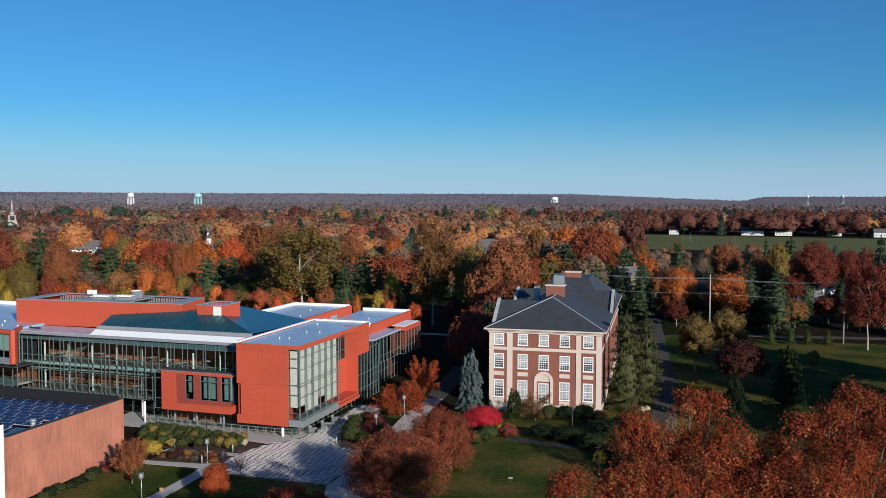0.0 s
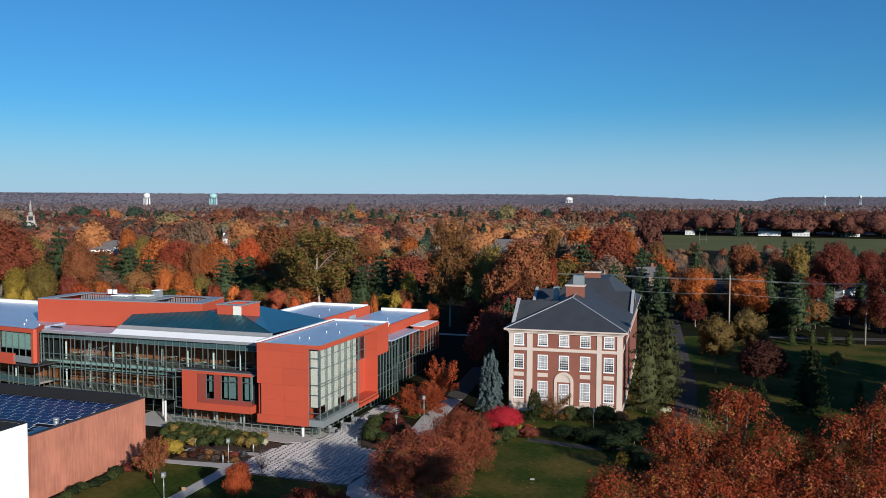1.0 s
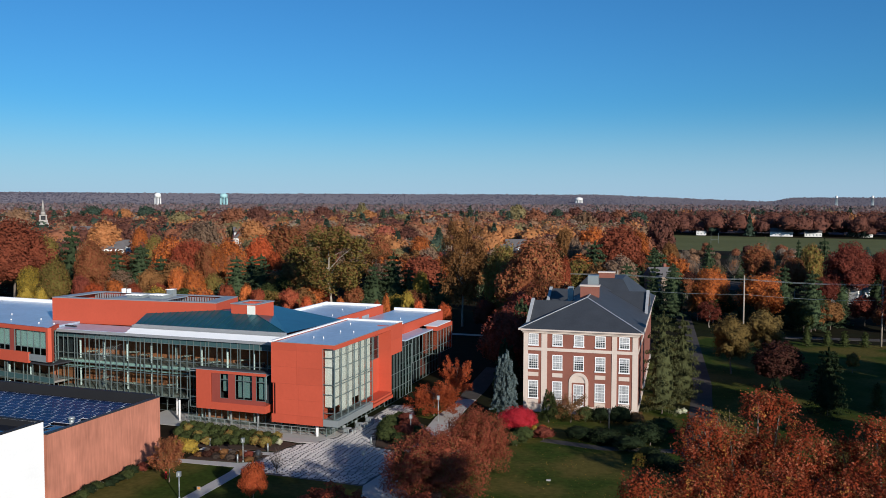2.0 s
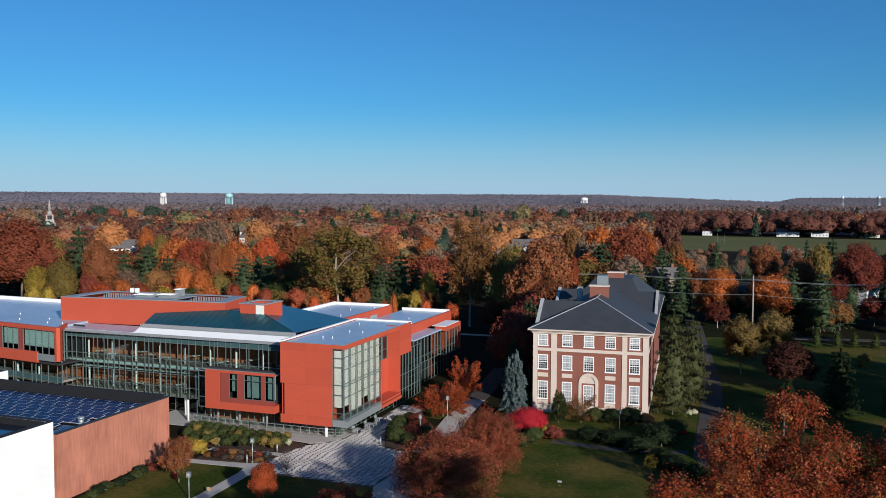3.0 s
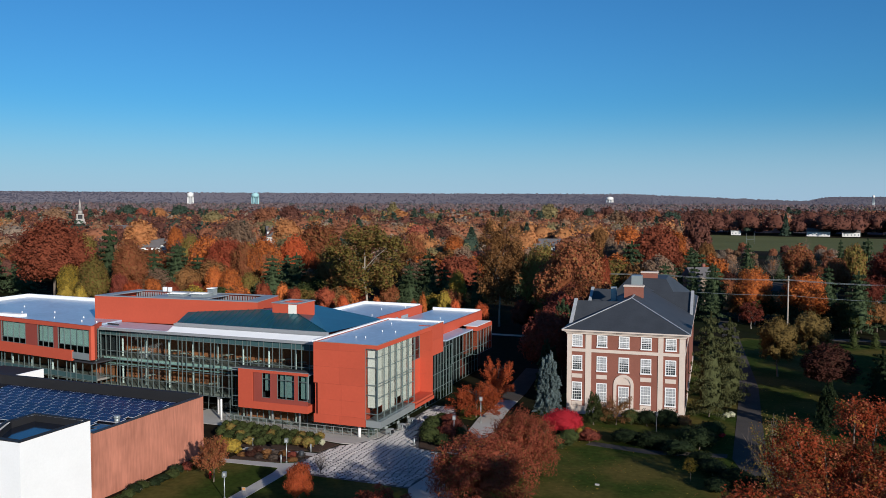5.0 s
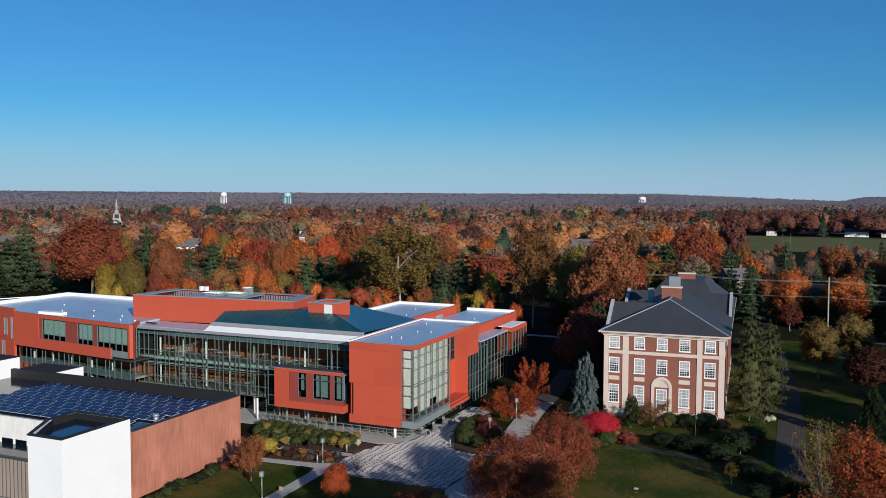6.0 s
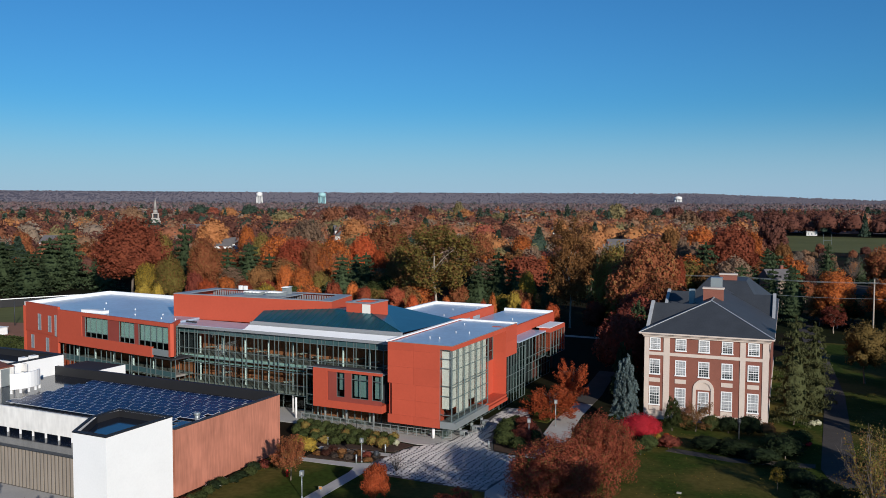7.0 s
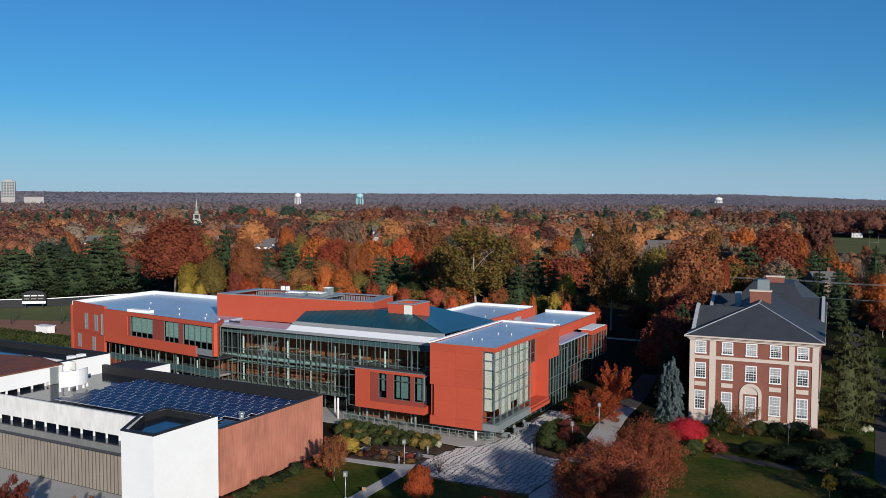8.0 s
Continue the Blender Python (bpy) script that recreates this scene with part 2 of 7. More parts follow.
LEAF = {
    "rust": leafy("rust leaves", (0.185, 0.055, 0.022), (0.150, 0.050, 0.021)),
    "orange": leafy("orange leaves", (0.36, 0.105, 0.018), (0.29, 0.075, 0.016)),
    "flame": leafy("flame orange leaves", (0.40, 0.082, 0.020), (0.30, 0.054, 0.016), island=0.25, gain=1.2, hollow=False),
    "red": leafy("red leaves", (0.235, 0.040, 0.019), (0.17, 0.042, 0.018)),
    "maroon": leafy("maroon leaves", (0.14, 0.030, 0.018), (0.11, 0.028, 0.018)),
    "crimson": leafy("crimson leaves", (0.50, 0.018, 0.030), (0.34, 0.014, 0.024), gain=1.1, hollow=False),
    "yellow": leafy("yellow leaves", (0.32, 0.20, 0.022), (0.20, 0.14, 0.02)),
    "olive": leafy("olive leaves", (0.150, 0.112, 0.026), (0.115, 0.088, 0.022)),
    "brown": leafy("brown leaves", (0.18, 0.082, 0.026), (0.14, 0.066, 0.024)),
    "pine": leafy("pine needles", (0.048, 0.068, 0.031), (0.035, 0.051, 0.024)),
    "khaki": leafy("khaki brown leaves", (0.115, 0.075, 0.022), (0.09, 0.060, 0.019)),
    # green made very dark: shade on bushes and conifers is put into the colour
    "yew": leafy("shade-dark green leaves", (0.018, 0.027, 0.011), (0.013, 0.020, 0.009)),
    "fir": leafy("olive fir needles", (0.062, 0.064, 0.024), (0.040, 0.044, 0.018)),
    "spruce": leafy("blue spruce needles", (0.090, 0.118, 0.114), (0.062, 0.086, 0.086)),
    "green": leafy("green leaves", (0.046, 0.056, 0.017), (0.031, 0.040, 0.013)),
    "bare": leafy("bare twigs", (0.085, 0.062, 0.048), (0.06, 0.045, 0.036)),
    "tan": leafy("bare tan twigs", (0.19, 0.115, 0.070), (0.14, 0.09, 0.06)),
    # distant foliage: aerial haze is painted into these base colours
    "far_rust": leafy("haze-toned rust leaves", (0.235, 0.088, 0.044), (0.205, 0.080, 0.042), island=0.09),
    "far_brown": leafy("haze-toned brown leaves", (0.21, 0.118, 0.064), (0.18, 0.10, 0.058), island=0.09),
    "far_orange": leafy("haze-toned orange leaves", (0.34, 0.14, 0.046), (0.29, 0.12, 0.044), island=0.09),
    "far_maroon": leafy("haze-toned maroon leaves", (0.112, 0.043, 0.030), (0.095, 0.039, 0.029), island=0.09),
    "far_olive": leafy("haze-toned olive leaves", (0.165, 0.13, 0.055), (0.14, 0.11, 0.05), island=0.09),
    "far_pine": leafy("haze-toned pines", (0.040, 0.060, 0.040), (0.032, 0.050, 0.036), island=0.12),
    "far_tan": leafy("haze-toned bare trees", (0.22, 0.16, 0.11), (0.18, 0.13, 0.095), island=0.09),
    "far_red": leafy("haze-toned red leaves", (0.29, 0.075, 0.042), (0.23, 0.068, 0.04), island=0.09),
    "haze_maroon": leafy("haze-toned woods of the far plain", (0.145, 0.090, 0.085), (0.125, 0.084, 0.084), island=0.09),
    "haze_brown": leafy("haze-toned bare woods of the far plain", (0.155, 0.112, 0.105), (0.13, 0.10, 0.098), island=0.09),
    "haze_green": leafy("haze-toned evergreens of the far plain", (0.060, 0.066, 0.060), (0.052, 0.058, 0.055), island=0.09),
    "gold": leafy("gold maple leaves", (0.30, 0.125, 0.022), (0.22, 0.085, 0.018), island=0.2, gain=1.2, hollow=False),
    "mixed": leafy("russet leaves", (0.24, 0.050, 0.026), (0.17, 0.055, 0.022), island=0.4, hollow=False),
    "maple": leafy("red maple leaves", (0.25, 0.038, 0.010), (0.155, 0.026, 0.009), island=0.3, gain=1.1, hollow=False),
    "bronze": leafy("bronze maple leaves", (0.150, 0.052, 0.017), (0.085, 0.030, 0.011), island=0.32, gain=1.05, hollow=False),
    "oxblood": leafy("oxblood oak leaves", (0.150, 0.036, 0.018), (0.120, 0.032, 0.016)),
    # maroon made darker: the lawn tree's shade is put into the leaf colour
    "dark": leafy("shade-darkened maroon leaves", (0.055, 0.017, 0.013), (0.035, 0.016, 0.011)),
    "salmon": leafy("salmon russet leaves", (0.225, 0.050, 0.025), (0.16, 0.038, 0.019), island=0.3, gain=1.65, hollow=False),
}

# ---- mesh helpers ----
INVERSE = {}


def thing(name, x, y, z=0, turn=0, label="", category="", group="", kind="", world_coords=False):
    """An Empty at a thing's base. Parts are given in its own axes, or in the world's."""
    ob = new(name)
    ob.empty_display_size = 0.3
    ob.matrix_basis = pose(x, y, z, 0, 0, turn)
    if world_coords:
        INVERSE[ob.name] = ob.matrix_basis.inverted()
    return tagged(ob, label, category, group, kind)


def adopt(ob, parent):
    ob.parent = parent
    if parent.name in INVERSE:
        ob.matrix_parent_inverse = INVERSE[parent.name]
    return ob


def mesh_of(name, bm, mats):
    me = bpy.data.meshes.new(name)
    bm.normal_update()
    bm.to_mesh(me)
    bm.free()
    for m in mats if isinstance(mats, (list, tuple)) else [mats]:
        me.materials.append(m)
    return me


def part(name, bm, mat, parent, label=""):
    ob = adopt(new(name, mesh_of(name, bm, mat)), parent)
    return tagged(ob, label)


def single(name, bm, mat, label="", category="", group="", kind=""):
    return tagged(new(name, mesh_of(name, bm, mat)), label, category, group, kind)


def piece(name, me, parent, m):
    ob = adopt(new(name, me), parent)
    ob.matrix_basis = m
    return ob


def box(bm, x0, x1, y0, y1, z0, z1, index=0):
    v = [bm.verts.new(p) for p in ((x0, y0, z0), (x1, y0, z0), (x1, y1, z0), (x0, y1, z0), (x0, y0, z1), (x1, y0, z1), (x1, y1, z1), (x0, y1, z1))]
    for f in ((3, 2, 1, 0), (4, 5, 6, 7), (0, 1, 5, 4), (1, 2, 6, 5), (2, 3, 7, 6), (3, 0, 4, 7)):
        bm.faces.new([v[i] for i in f]).material_index = index
    return bm


def boxes(*rows):
    bm = bmesh.new()
    for r in rows:
        box(bm, *r)
    return bm


def prism(points, z0, z1, bm=None):
    """An upright prism over a polygon, counter-clockwise from above."""
    bm = bm or bmesh.new()
    low = [bm.verts.new((x, y, z0)) for x, y in points]
    top = [bm.verts.new((x, y, z1)) for x, y in points]
    n = len(points)
    bm.faces.new(top)
    bm.faces.new(low[::-1])
    for i in range(n):
        bm.faces.new((low[i], low[(i + 1) % n], top[(i + 1) % n], top[i]))
    return bm


def beam(bm, a, b, width, thick=None, index=0):
    """A box-shaped bar from a to b."""
    a, b = Vector(a), Vector(b)
    d = (b - a).normalized()
    side = d.cross(Vector((0, 0, 1)))
    side = side.normalized() if side.length > 1e-4 else Vector((1, 0, 0))
    up = side.cross(d).normalized()
    w, h = width / 2, (thick or width) / 2
    v = [bm.verts.new(p + side * s * w + up * u * h) for p in (a, b) for s, u in ((-1, -1), (1, -1), (1, 1), (-1, 1))]
    for f in ((0, 1, 2, 3), (7, 6, 5, 4), (0, 4, 5, 1), (1, 5, 6, 2), (2, 6, 7, 3), (3, 7, 4, 0)):
        bm.faces.new([v[i] for i in f]).material_index = index
    return bm


def tube(bm, a, b, r0, r1, sides=7, index=0):
    """A tapered round bar from a to b."""
    a, b = Vector(a), Vector(b)
    q = (b - a).to_track_quat("Z", "Y")
    rings = []
    for p, r in ((a, r0), (b, r1)):
        rings.append([bm.verts.new(p + q @ Vector((r * math.cos(k * math.tau / sides), r * math.sin(k * math.tau / sides), 0))) for k in range(sides)])
    for k in range(sides):
        f = bm.faces.new((rings[0][k], rings[0][(k + 1) % sides], rings[1][(k + 1) % sides], rings[1][k]))
        f.material_index, f.smooth = index, True
    bm.faces.new(rings[0][::-1]).material_index = index
    bm.faces.new(rings[1]).material_index = index
    return bm

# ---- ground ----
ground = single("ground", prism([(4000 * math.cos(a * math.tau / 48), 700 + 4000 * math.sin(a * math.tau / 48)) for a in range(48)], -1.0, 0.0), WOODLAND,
                "leaf-littered wooded ground with tree shade in its colour", "ground", kind="structure")


def slab(name, points, z, mat, label, category="path"):
    return single(name, prism(points, -0.05, z), mat, label, category, kind="structure")


slab("lawn", [(-66, 40), (60, 40), (60, 206), (4, 204), (-8, 205), (-34, 132), (-36, 100), (-40, 92), (-66, 84)], 0.02, LAWN, "mown campus lawn with fallen leaves", "lawn")
slab("sports_field", [(-55, 590), (240, 560), (260, 800), (-75, 860)], 0.05, FIELD, "dry green playing field", "field")
slab("ball_field", [(-262, 150), (-205, 118), (-150, 160), (-215, 196)], 0.05, FIELD, "green ball field turf", "field")
slab("infield", [(-212, 140), (-200, 120), (-150, 112), (-150, 140), (-188, 148)], 0.08, CLAY, "orange infield clay", "field")
slab("parking_lot", [(-34, 330), (2, 318), (6, 352), (-32, 372)], 0.06, ASPHALT, "grey asphalt lot among the trees", "pavement")
slab("driveway", [(-6.4, 107), (-5.0, 101.5), (1, 99), (16, 97.5), (40, 97), (40, 100.5), (16, 101), (2, 103), (-2.4, 107.5), (-3.2, 126), (-4.0, 150), (-12, 240), (-16, 240), (-7.0, 150), (-6.6, 126)], 0.05, ASPHALT, "dark asphalt campus drive", "road")
slab("road", [(10, 208), (41, 213), (130, 232), (130, 235), (41, 216.5), (10, 211)], 0.06, ASPHALT, "worn asphalt road behind the lawn", "road")
slab("rear_path", [(-75, 187.5), (-46, 188), (-46, 190), (-75, 189.5)], 0.06, CONCRETE, "pale path under the trees", "path")
slab("walkway", [(-39.2, 96.6), (-34.5, 95), (-35.6, 104), (-37.3, 112), (-38.2, 119), (-38.6, 126), (-41.5, 126), (-41.0, 122.6), (-41.0, 114), (-40.1, 107.2), (-37.9, 104.0)],
     0.06, CONCRETE, "pale concrete walk between the halls", "path")
# rest of the walk, in asphalt tone: the halls' shade is put into its colour
slab("walk_far_end", [(-38.6, 126), (-39, 133), (-41.5, 152), (-44.5, 152), (-42.5, 133), (-41.5, 126)], 0.06, ASPHALT, "far end of the walk with shade in its dark colour", "path")
slab("terrace", [(-80, 97), (-72, 97.2), (-62.7, 96.6), (-52.9, 95.4), (-51.2, 96.4), (-49.8, 99.7), (-49.8, 104), (-80, 104)], 0.05, CONCRETE, "pale concrete terrace along the glass building", "pavement")
slab("garden_path", [(-66.5, 83.2), (-62.0, 83.4), (-55.2, 83.9), (-54.8, 82.1), (-54.6, 73), (-54.4, 66), (-52.5, 66), (-53.0, 74), (-53.2, 83.0), (-54.0, 86.4), (-55.9, 85.4), (-62.6, 84.6), (-66.5, 84.4)], 0.05, CONCRETE, "pale concrete garden path")
slab("inner_path", [(-63.4, 88.6), (-53.5, 89.4), (-53.9, 90.5), (-63.4, 89.5)], 0.05, CONCRETE, "narrow concrete path between plant beds")
slab("plaza_path", [(-38.4, 82.9), (-36.9, 79.1), (-33, 66), (-28.5, 66), (-31.8, 80.7), (-37.9, 89.2)], 0.055, CONCRETE, "smooth concrete path leaving the plaza")
slab("parking_court", [(-112, 40), (-72, 40), (-66, 57.5), (-66, 62.4), (-112, 62.4)], 0.04, CONCRETE, "pale paved yard before the ribbed wall", "pavement")
slab("plant_bed", [(-72, 96.9), (-69, 90.9), (-63.5, 89.6), (-54.0, 91.2), (-53.2, 94.9), (-62.7, 96.3)], 0.06, MULCH, "mulched hedge bed", "plant bed")
slab("plant_bed", [(-62.8, 88.5), (-53.6, 89.3), (-54.6, 86.9), (-56.2, 85.6), (-62.6, 84.8)], 0.06, MULCH, "mulched shrub bed", "plant bed")
slab("plant_bed", [(-43.2, 97.3), (-39.2, 96.8), (-38.2, 103.5), (-40.4, 107.5), (-41.2, 109.3), (-45.5, 110.2), (-46, 104.7)], 0.07, MULCH, "mulched shrub bed in the plaza", "plant bed")
slab("grass_island", [(-44, 113.4), (-41.4, 112.6), (-41.2, 118), (-41.3, 122), (-45.5, 120.5)], 0.08, LAWN, "small grass island with a tree", "lawn")
# the asphalt tone carries the shade that lies over this path
slab("hall_path", [(-24, 106.4), (-16, 105.2), (-7, 107), (-7, 108.6), (-16, 106.9), (-23.5, 108)], 0.05, ASPHALT, "path across the lawn with shade in its dark colour")

# ---- trees ----


def quads(rng, centres, normals, size, jitter=0.6):
    """Leaf clumps: one slightly uneven four-sided leaf at each centre, facing roughly along its normal."""
    n = len(centres)
    nn = normals + rng.normal(0, jitter, (n, 3))
    nn /= np.linalg.norm(nn, axis=1)[:, None] + 1e-9
    t = np.cross(nn, rng.normal(0, 1, (n, 3)))
    t /= np.linalg.norm(t, axis=1)[:, None] + 1e-9
    b = np.cross(nn, t)
    s = (size * rng.uniform(0.6, 1.3, n))[:, None]
    corners = [centres + (t * u + b * v) * s * rng.uniform(0.35, 0.65, (n, 1)) for u, v in ((-1, -0.6), (0.7, -1), (1, 0.6), (-0.7, 1))]
    return np.stack(corners, 1).reshape(-1, 3)


def leaf_mesh(name, verts, mats, index=None):
    n = len(verts) // 4
    me = bpy.data.meshes.new(name)
    me.vertices.add(4 * n)
    me.vertices.foreach_set("co", verts.astype(np.float32).ravel())
    me.loops.add(4 * n)
    me.loops.foreach_set("vertex_index", np.arange(4 * n, dtype=np.int32))
    me.polygons.add(n)
    me.polygons.foreach_set("loop_start", np.arange(0, 4 * n, 4, dtype=np.int32))
    if index is not None:
        me.polygons.foreach_set("material_index", index.astype(np.int32))
    me.update(calc_edges=True)
    for m in mats:
        me.materials.append(m)
    return me


def ball(rng, n):
    d = rng.normal(0, 1, (n, 3))
    return d / np.linalg.norm(d, axis=1)[:, None]


def flecks(rng, centres, normals, size, jitter=0.6):
    """Three-cornered leaf tufts, one at each centre, facing roughly along its normal."""
    n = len(centres)
    nn = normals + rng.normal(0, jitter, (n, 3))
    nn /= np.linalg.norm(nn, axis=1)[:, None] + 1e-9
    t = np.cross(nn, rng.normal(0, 1, (n, 3)))
    t /= np.linalg.norm(t, axis=1)[:, None] + 1e-9
    b = np.cross(nn, t)
    s = (size * rng.uniform(0.6, 1.35, n))[:, None]
    corners = [centres + (t * u + b * v) * s * rng.uniform(0.45, 0.75, (n, 1)) for u, v in ((-0.9, -0.5), (0.9, -0.5), (0.0, 1.0))]
    return np.stack(corners, 1).reshape(-1, 3)


def foliage_mesh(name, core_v, core_f, leaf_v, mats, index=None):
    """One mesh of an inner mass of foliage (smooth) and the loose three-cornered tufts over it."""
    n = len(leaf_v) // 3
    faces = np.concatenate((core_f.reshape(-1, 3), np.arange(3 * n).reshape(-1, 3) + len(core_v))).astype(np.int32)
    co = np.concatenate((core_v.reshape(-1, 3), leaf_v.reshape(-1, 3)))
    me = bpy.data.meshes.new(name)
    me.vertices.add(len(co))
    me.vertices.foreach_set("co", co.astype(np.float32).ravel())
    me.loops.add(3 * len(faces))
    me.loops.foreach_set("vertex_index", faces.ravel())
    me.polygons.add(len(faces))
    me.polygons.foreach_set("loop_start", np.arange(0, 3 * len(faces), 3, dtype=np.int32))
    smooth = np.zeros(len(faces), bool)
    smooth[:len(core_f)] = True
    me.polygons.foreach_set("use_smooth", smooth)
    if index is not None:
        me.polygons.foreach_set("material_index", index.astype(np.int32))
    me.update(calc_edges=True)
    for m in mats:
        me.materials.append(m)
    return me


NO_V, NO_F = np.zeros((0, 3)), np.zeros((0, 3), int)
GLOBES = {}


def globe(level):
    if level not in GLOBES:
        bm = bmesh.new()
        bmesh.ops.create_icosphere(bm, subdivisions=level, radius=1)
        bm.verts.ensure_lookup_table()
        GLOBES[level] = (np.array([v.co[:] for v in bm.verts]), np.array([[v.index for v in f.verts] for f in bm.faces]))
        bm.free()
    return GLOBES[level]


def billow(d, c, s, floor=0.5):
    """How far the skin of many merged lobes (centres c, radii s) lies from the middle along each direction d."""
    b = d @ c.T
    disc = b * b - ((c * c).sum(1) - s * s)[None, :]
    far = np.where(disc > 0, b + np.sqrt(np.maximum(disc, 0)), floor)
    return np.maximum(far.max(1), floor)


def billow_lobes(rng, lobes, low=0.26, high=0.44):
    c = ball(rng, lobes)
    c[:, 2] = np.where(c[:, 2] < -0.55, -c[:, 2], c[:, 2])
    s = rng.uniform(low, high, lobes)
    return c * ((1.0 - s) * rng.uniform(0.78, 1.08, lobes))[:, None], s


def billow_crown(rng, height, radius, base, lobes, count, size, level=4, low=0.24, high=0.42, jitter=0.5, shrink=0.9):
    """A crown of merged lobes: its inner mass and the leaf tufts that stand out from it."""
    c, s = billow_lobes(rng, lobes, low, high)
    mid, half = (height + base) / 2, (height - base) / 2
    grow = np.array((radius, radius, half))
    gv, gf = globe(level)
    core = gv * (billow(gv, c, s) * shrink * rng.uniform(0.95, 1.03, len(gv)))[:, None]
    d = ball(rng, count)
    r = billow(d, c, s)
    p = d * (r * rng.uniform(0.80, 1.07, count) + rng.exponential(0.012, count))[:, None]
    k = np.argmin(((p[:, None, :] - c[None]) ** 2).sum(2) - (s * s)[None], axis=1)
    nrm = p - c[k]
    nrm /= np.linalg.norm(nrm, axis=1)[:, None] + 1e-9
    lift = np.array((0, 0, mid))
    return core * grow + lift, gf, flecks(rng, p * grow + lift, nrm + np.array((0, 0, 0.2)), size, jitter)


def round_crown(rng, height, radius, base, lobes, count, size, flat=1.0, shell=0.72, rads=(0.24, 0.42), jitter=0.45):
    """Leaves on the skins of many overlapping lobes, with gaps between them."""
    mid, half = (height + base) / 2, (height - base) / 2
    c = ball(rng, lobes) * rng.uniform(0.35, 1.04 - 0.8 * rads[0], (lobes, 1)) ** 0.7
    c[0] = (0, 0, 0.2)
    rad = rng.uniform(*rads, lobes)
    pick = rng.choice(lobes, count, p=rad ** 2 / (rad ** 2).sum())
    d = ball(rng, count)
    d[:, 2] = np.where(d[:, 2] < -0.5, -d[:, 2], d[:, 2])
    p = c[pick] + d * (rad[pick] * rng.uniform(shell, 1.08, count))[:, None]
    p *= np.array((radius, radius, half * flat))
    p[:, 2] += mid
    nrm = d * 0.8 + np.array((0, 0, 0.35))
    return flecks(rng, p, nrm, size, jitter)


def spray_crown(rng, height, radius, base, boughs, count, size, low, high, bare=0.3):
    """Leaves gathered along slender boughs that fan out from the fork of the trunk."""
    a = np.arange(boughs) * 2.4 + rng.normal(0, 0.3, boughs)
    e = np.radians(rng.uniform(low, high, boughs))
    way = np.stack((np.cos(a) * np.cos(e), np.sin(a) * np.cos(e), np.sin(e)), 1)
    length = rng.uniform(0.72, 1.04, boughs) / np.sqrt((np.cos(e) / radius) ** 2 + (np.sin(e) / (height - base)) ** 2)
    k = rng.choice(boughs, count, p=length / length.sum())
    u = bare + (1 - bare) * rng.uniform(0, 1, count) ** 0.65
    p = way[k] * (length[k] * u)[:, None] + rng.normal(0, 1, (count, 3)) * ((0.115 - 0.075 * u) * radius)[:, None]
    p[:, 2] = np.maximum(p[:, 2] + base + 0.06 * radius * u * u, 0.1)
    return flecks(rng, p, way[k] * 0.5 + np.array((0, 0, 0.5)), size, 0.6)


def cone_crown(rng, height, radius, base, tiers, count, size, droop=0.25, taper=0.85, arms=7):
    """Needled boughs in uneven whorls that droop and shorten towards the tip, round a dark inner mass."""
    k = rng.integers(0, tiers, count)
    arm = rng.integers(0, arms, count)
    long = rng.uniform(0.62, 1.12, (tiers, arms))[k, arm]
    tilt = rng.normal(0, 0.06, (tiers, arms))[k, arm]
    a = arm * math.tau / arms + k * 1.3 + rng.normal(0, 0.13, count)
    f = k / tiers
    reach = radius * (1 - f) ** taper * long + 0.15
    u = rng.uniform(0.0, 1, count) ** 0.6
    r = reach * u
    z = base + (height - base) * f + rng.normal(0, 0.15, count) * size + (tilt - droop) * r + 0.45 * droop * r * u + rng.uniform(-0.1, 0.25, count) * (height - base) / tiers
    p = np.stack((r * np.cos(a), r * np.sin(a), z), 1)
    nrm = np.stack((np.cos(a) * 0.5, np.sin(a) * 0.5, np.full(count, 0.7)), 1)
    tip = rng.uniform(0, 1, count) < 0.03
    p[tip] = np.stack((rng.normal(0, 0.1, tip.sum()), rng.normal(0, 0.1, tip.sum()), height * rng.uniform(0.93, 1.0, tip.sum())), 1)
    gv, gf = globe(3)
    up = (gv[:, 2] + 1) / 2
    core = np.stack((gv[:, 0] * radius * 0.60 * (1.05 - up), gv[:, 1] * radius * 0.60 * (1.05 - up), base + (height - base) * 0.9 * up), 1) * rng.uniform(0.9, 1.08, (len(gv), 1))
    return core, gf, flecks(rng, p, nrm, size, 0.45)


def hoop(bm, p, way, r, sides):
    q = Vector(way).to_track_quat("Z", "Y")
    return [bm.verts.new(p + q @ Vector((r * math.cos(k * math.tau / sides), r * math.sin(k * math.tau / sides), 0))) for k in range(sides)]


def sleeve(bm, low, high):
    n = len(low)
    for k in range(n):
        bm.faces.new((low[k], low[(k + 1) % n], high[(k + 1) % n], high[k])).smooth = True


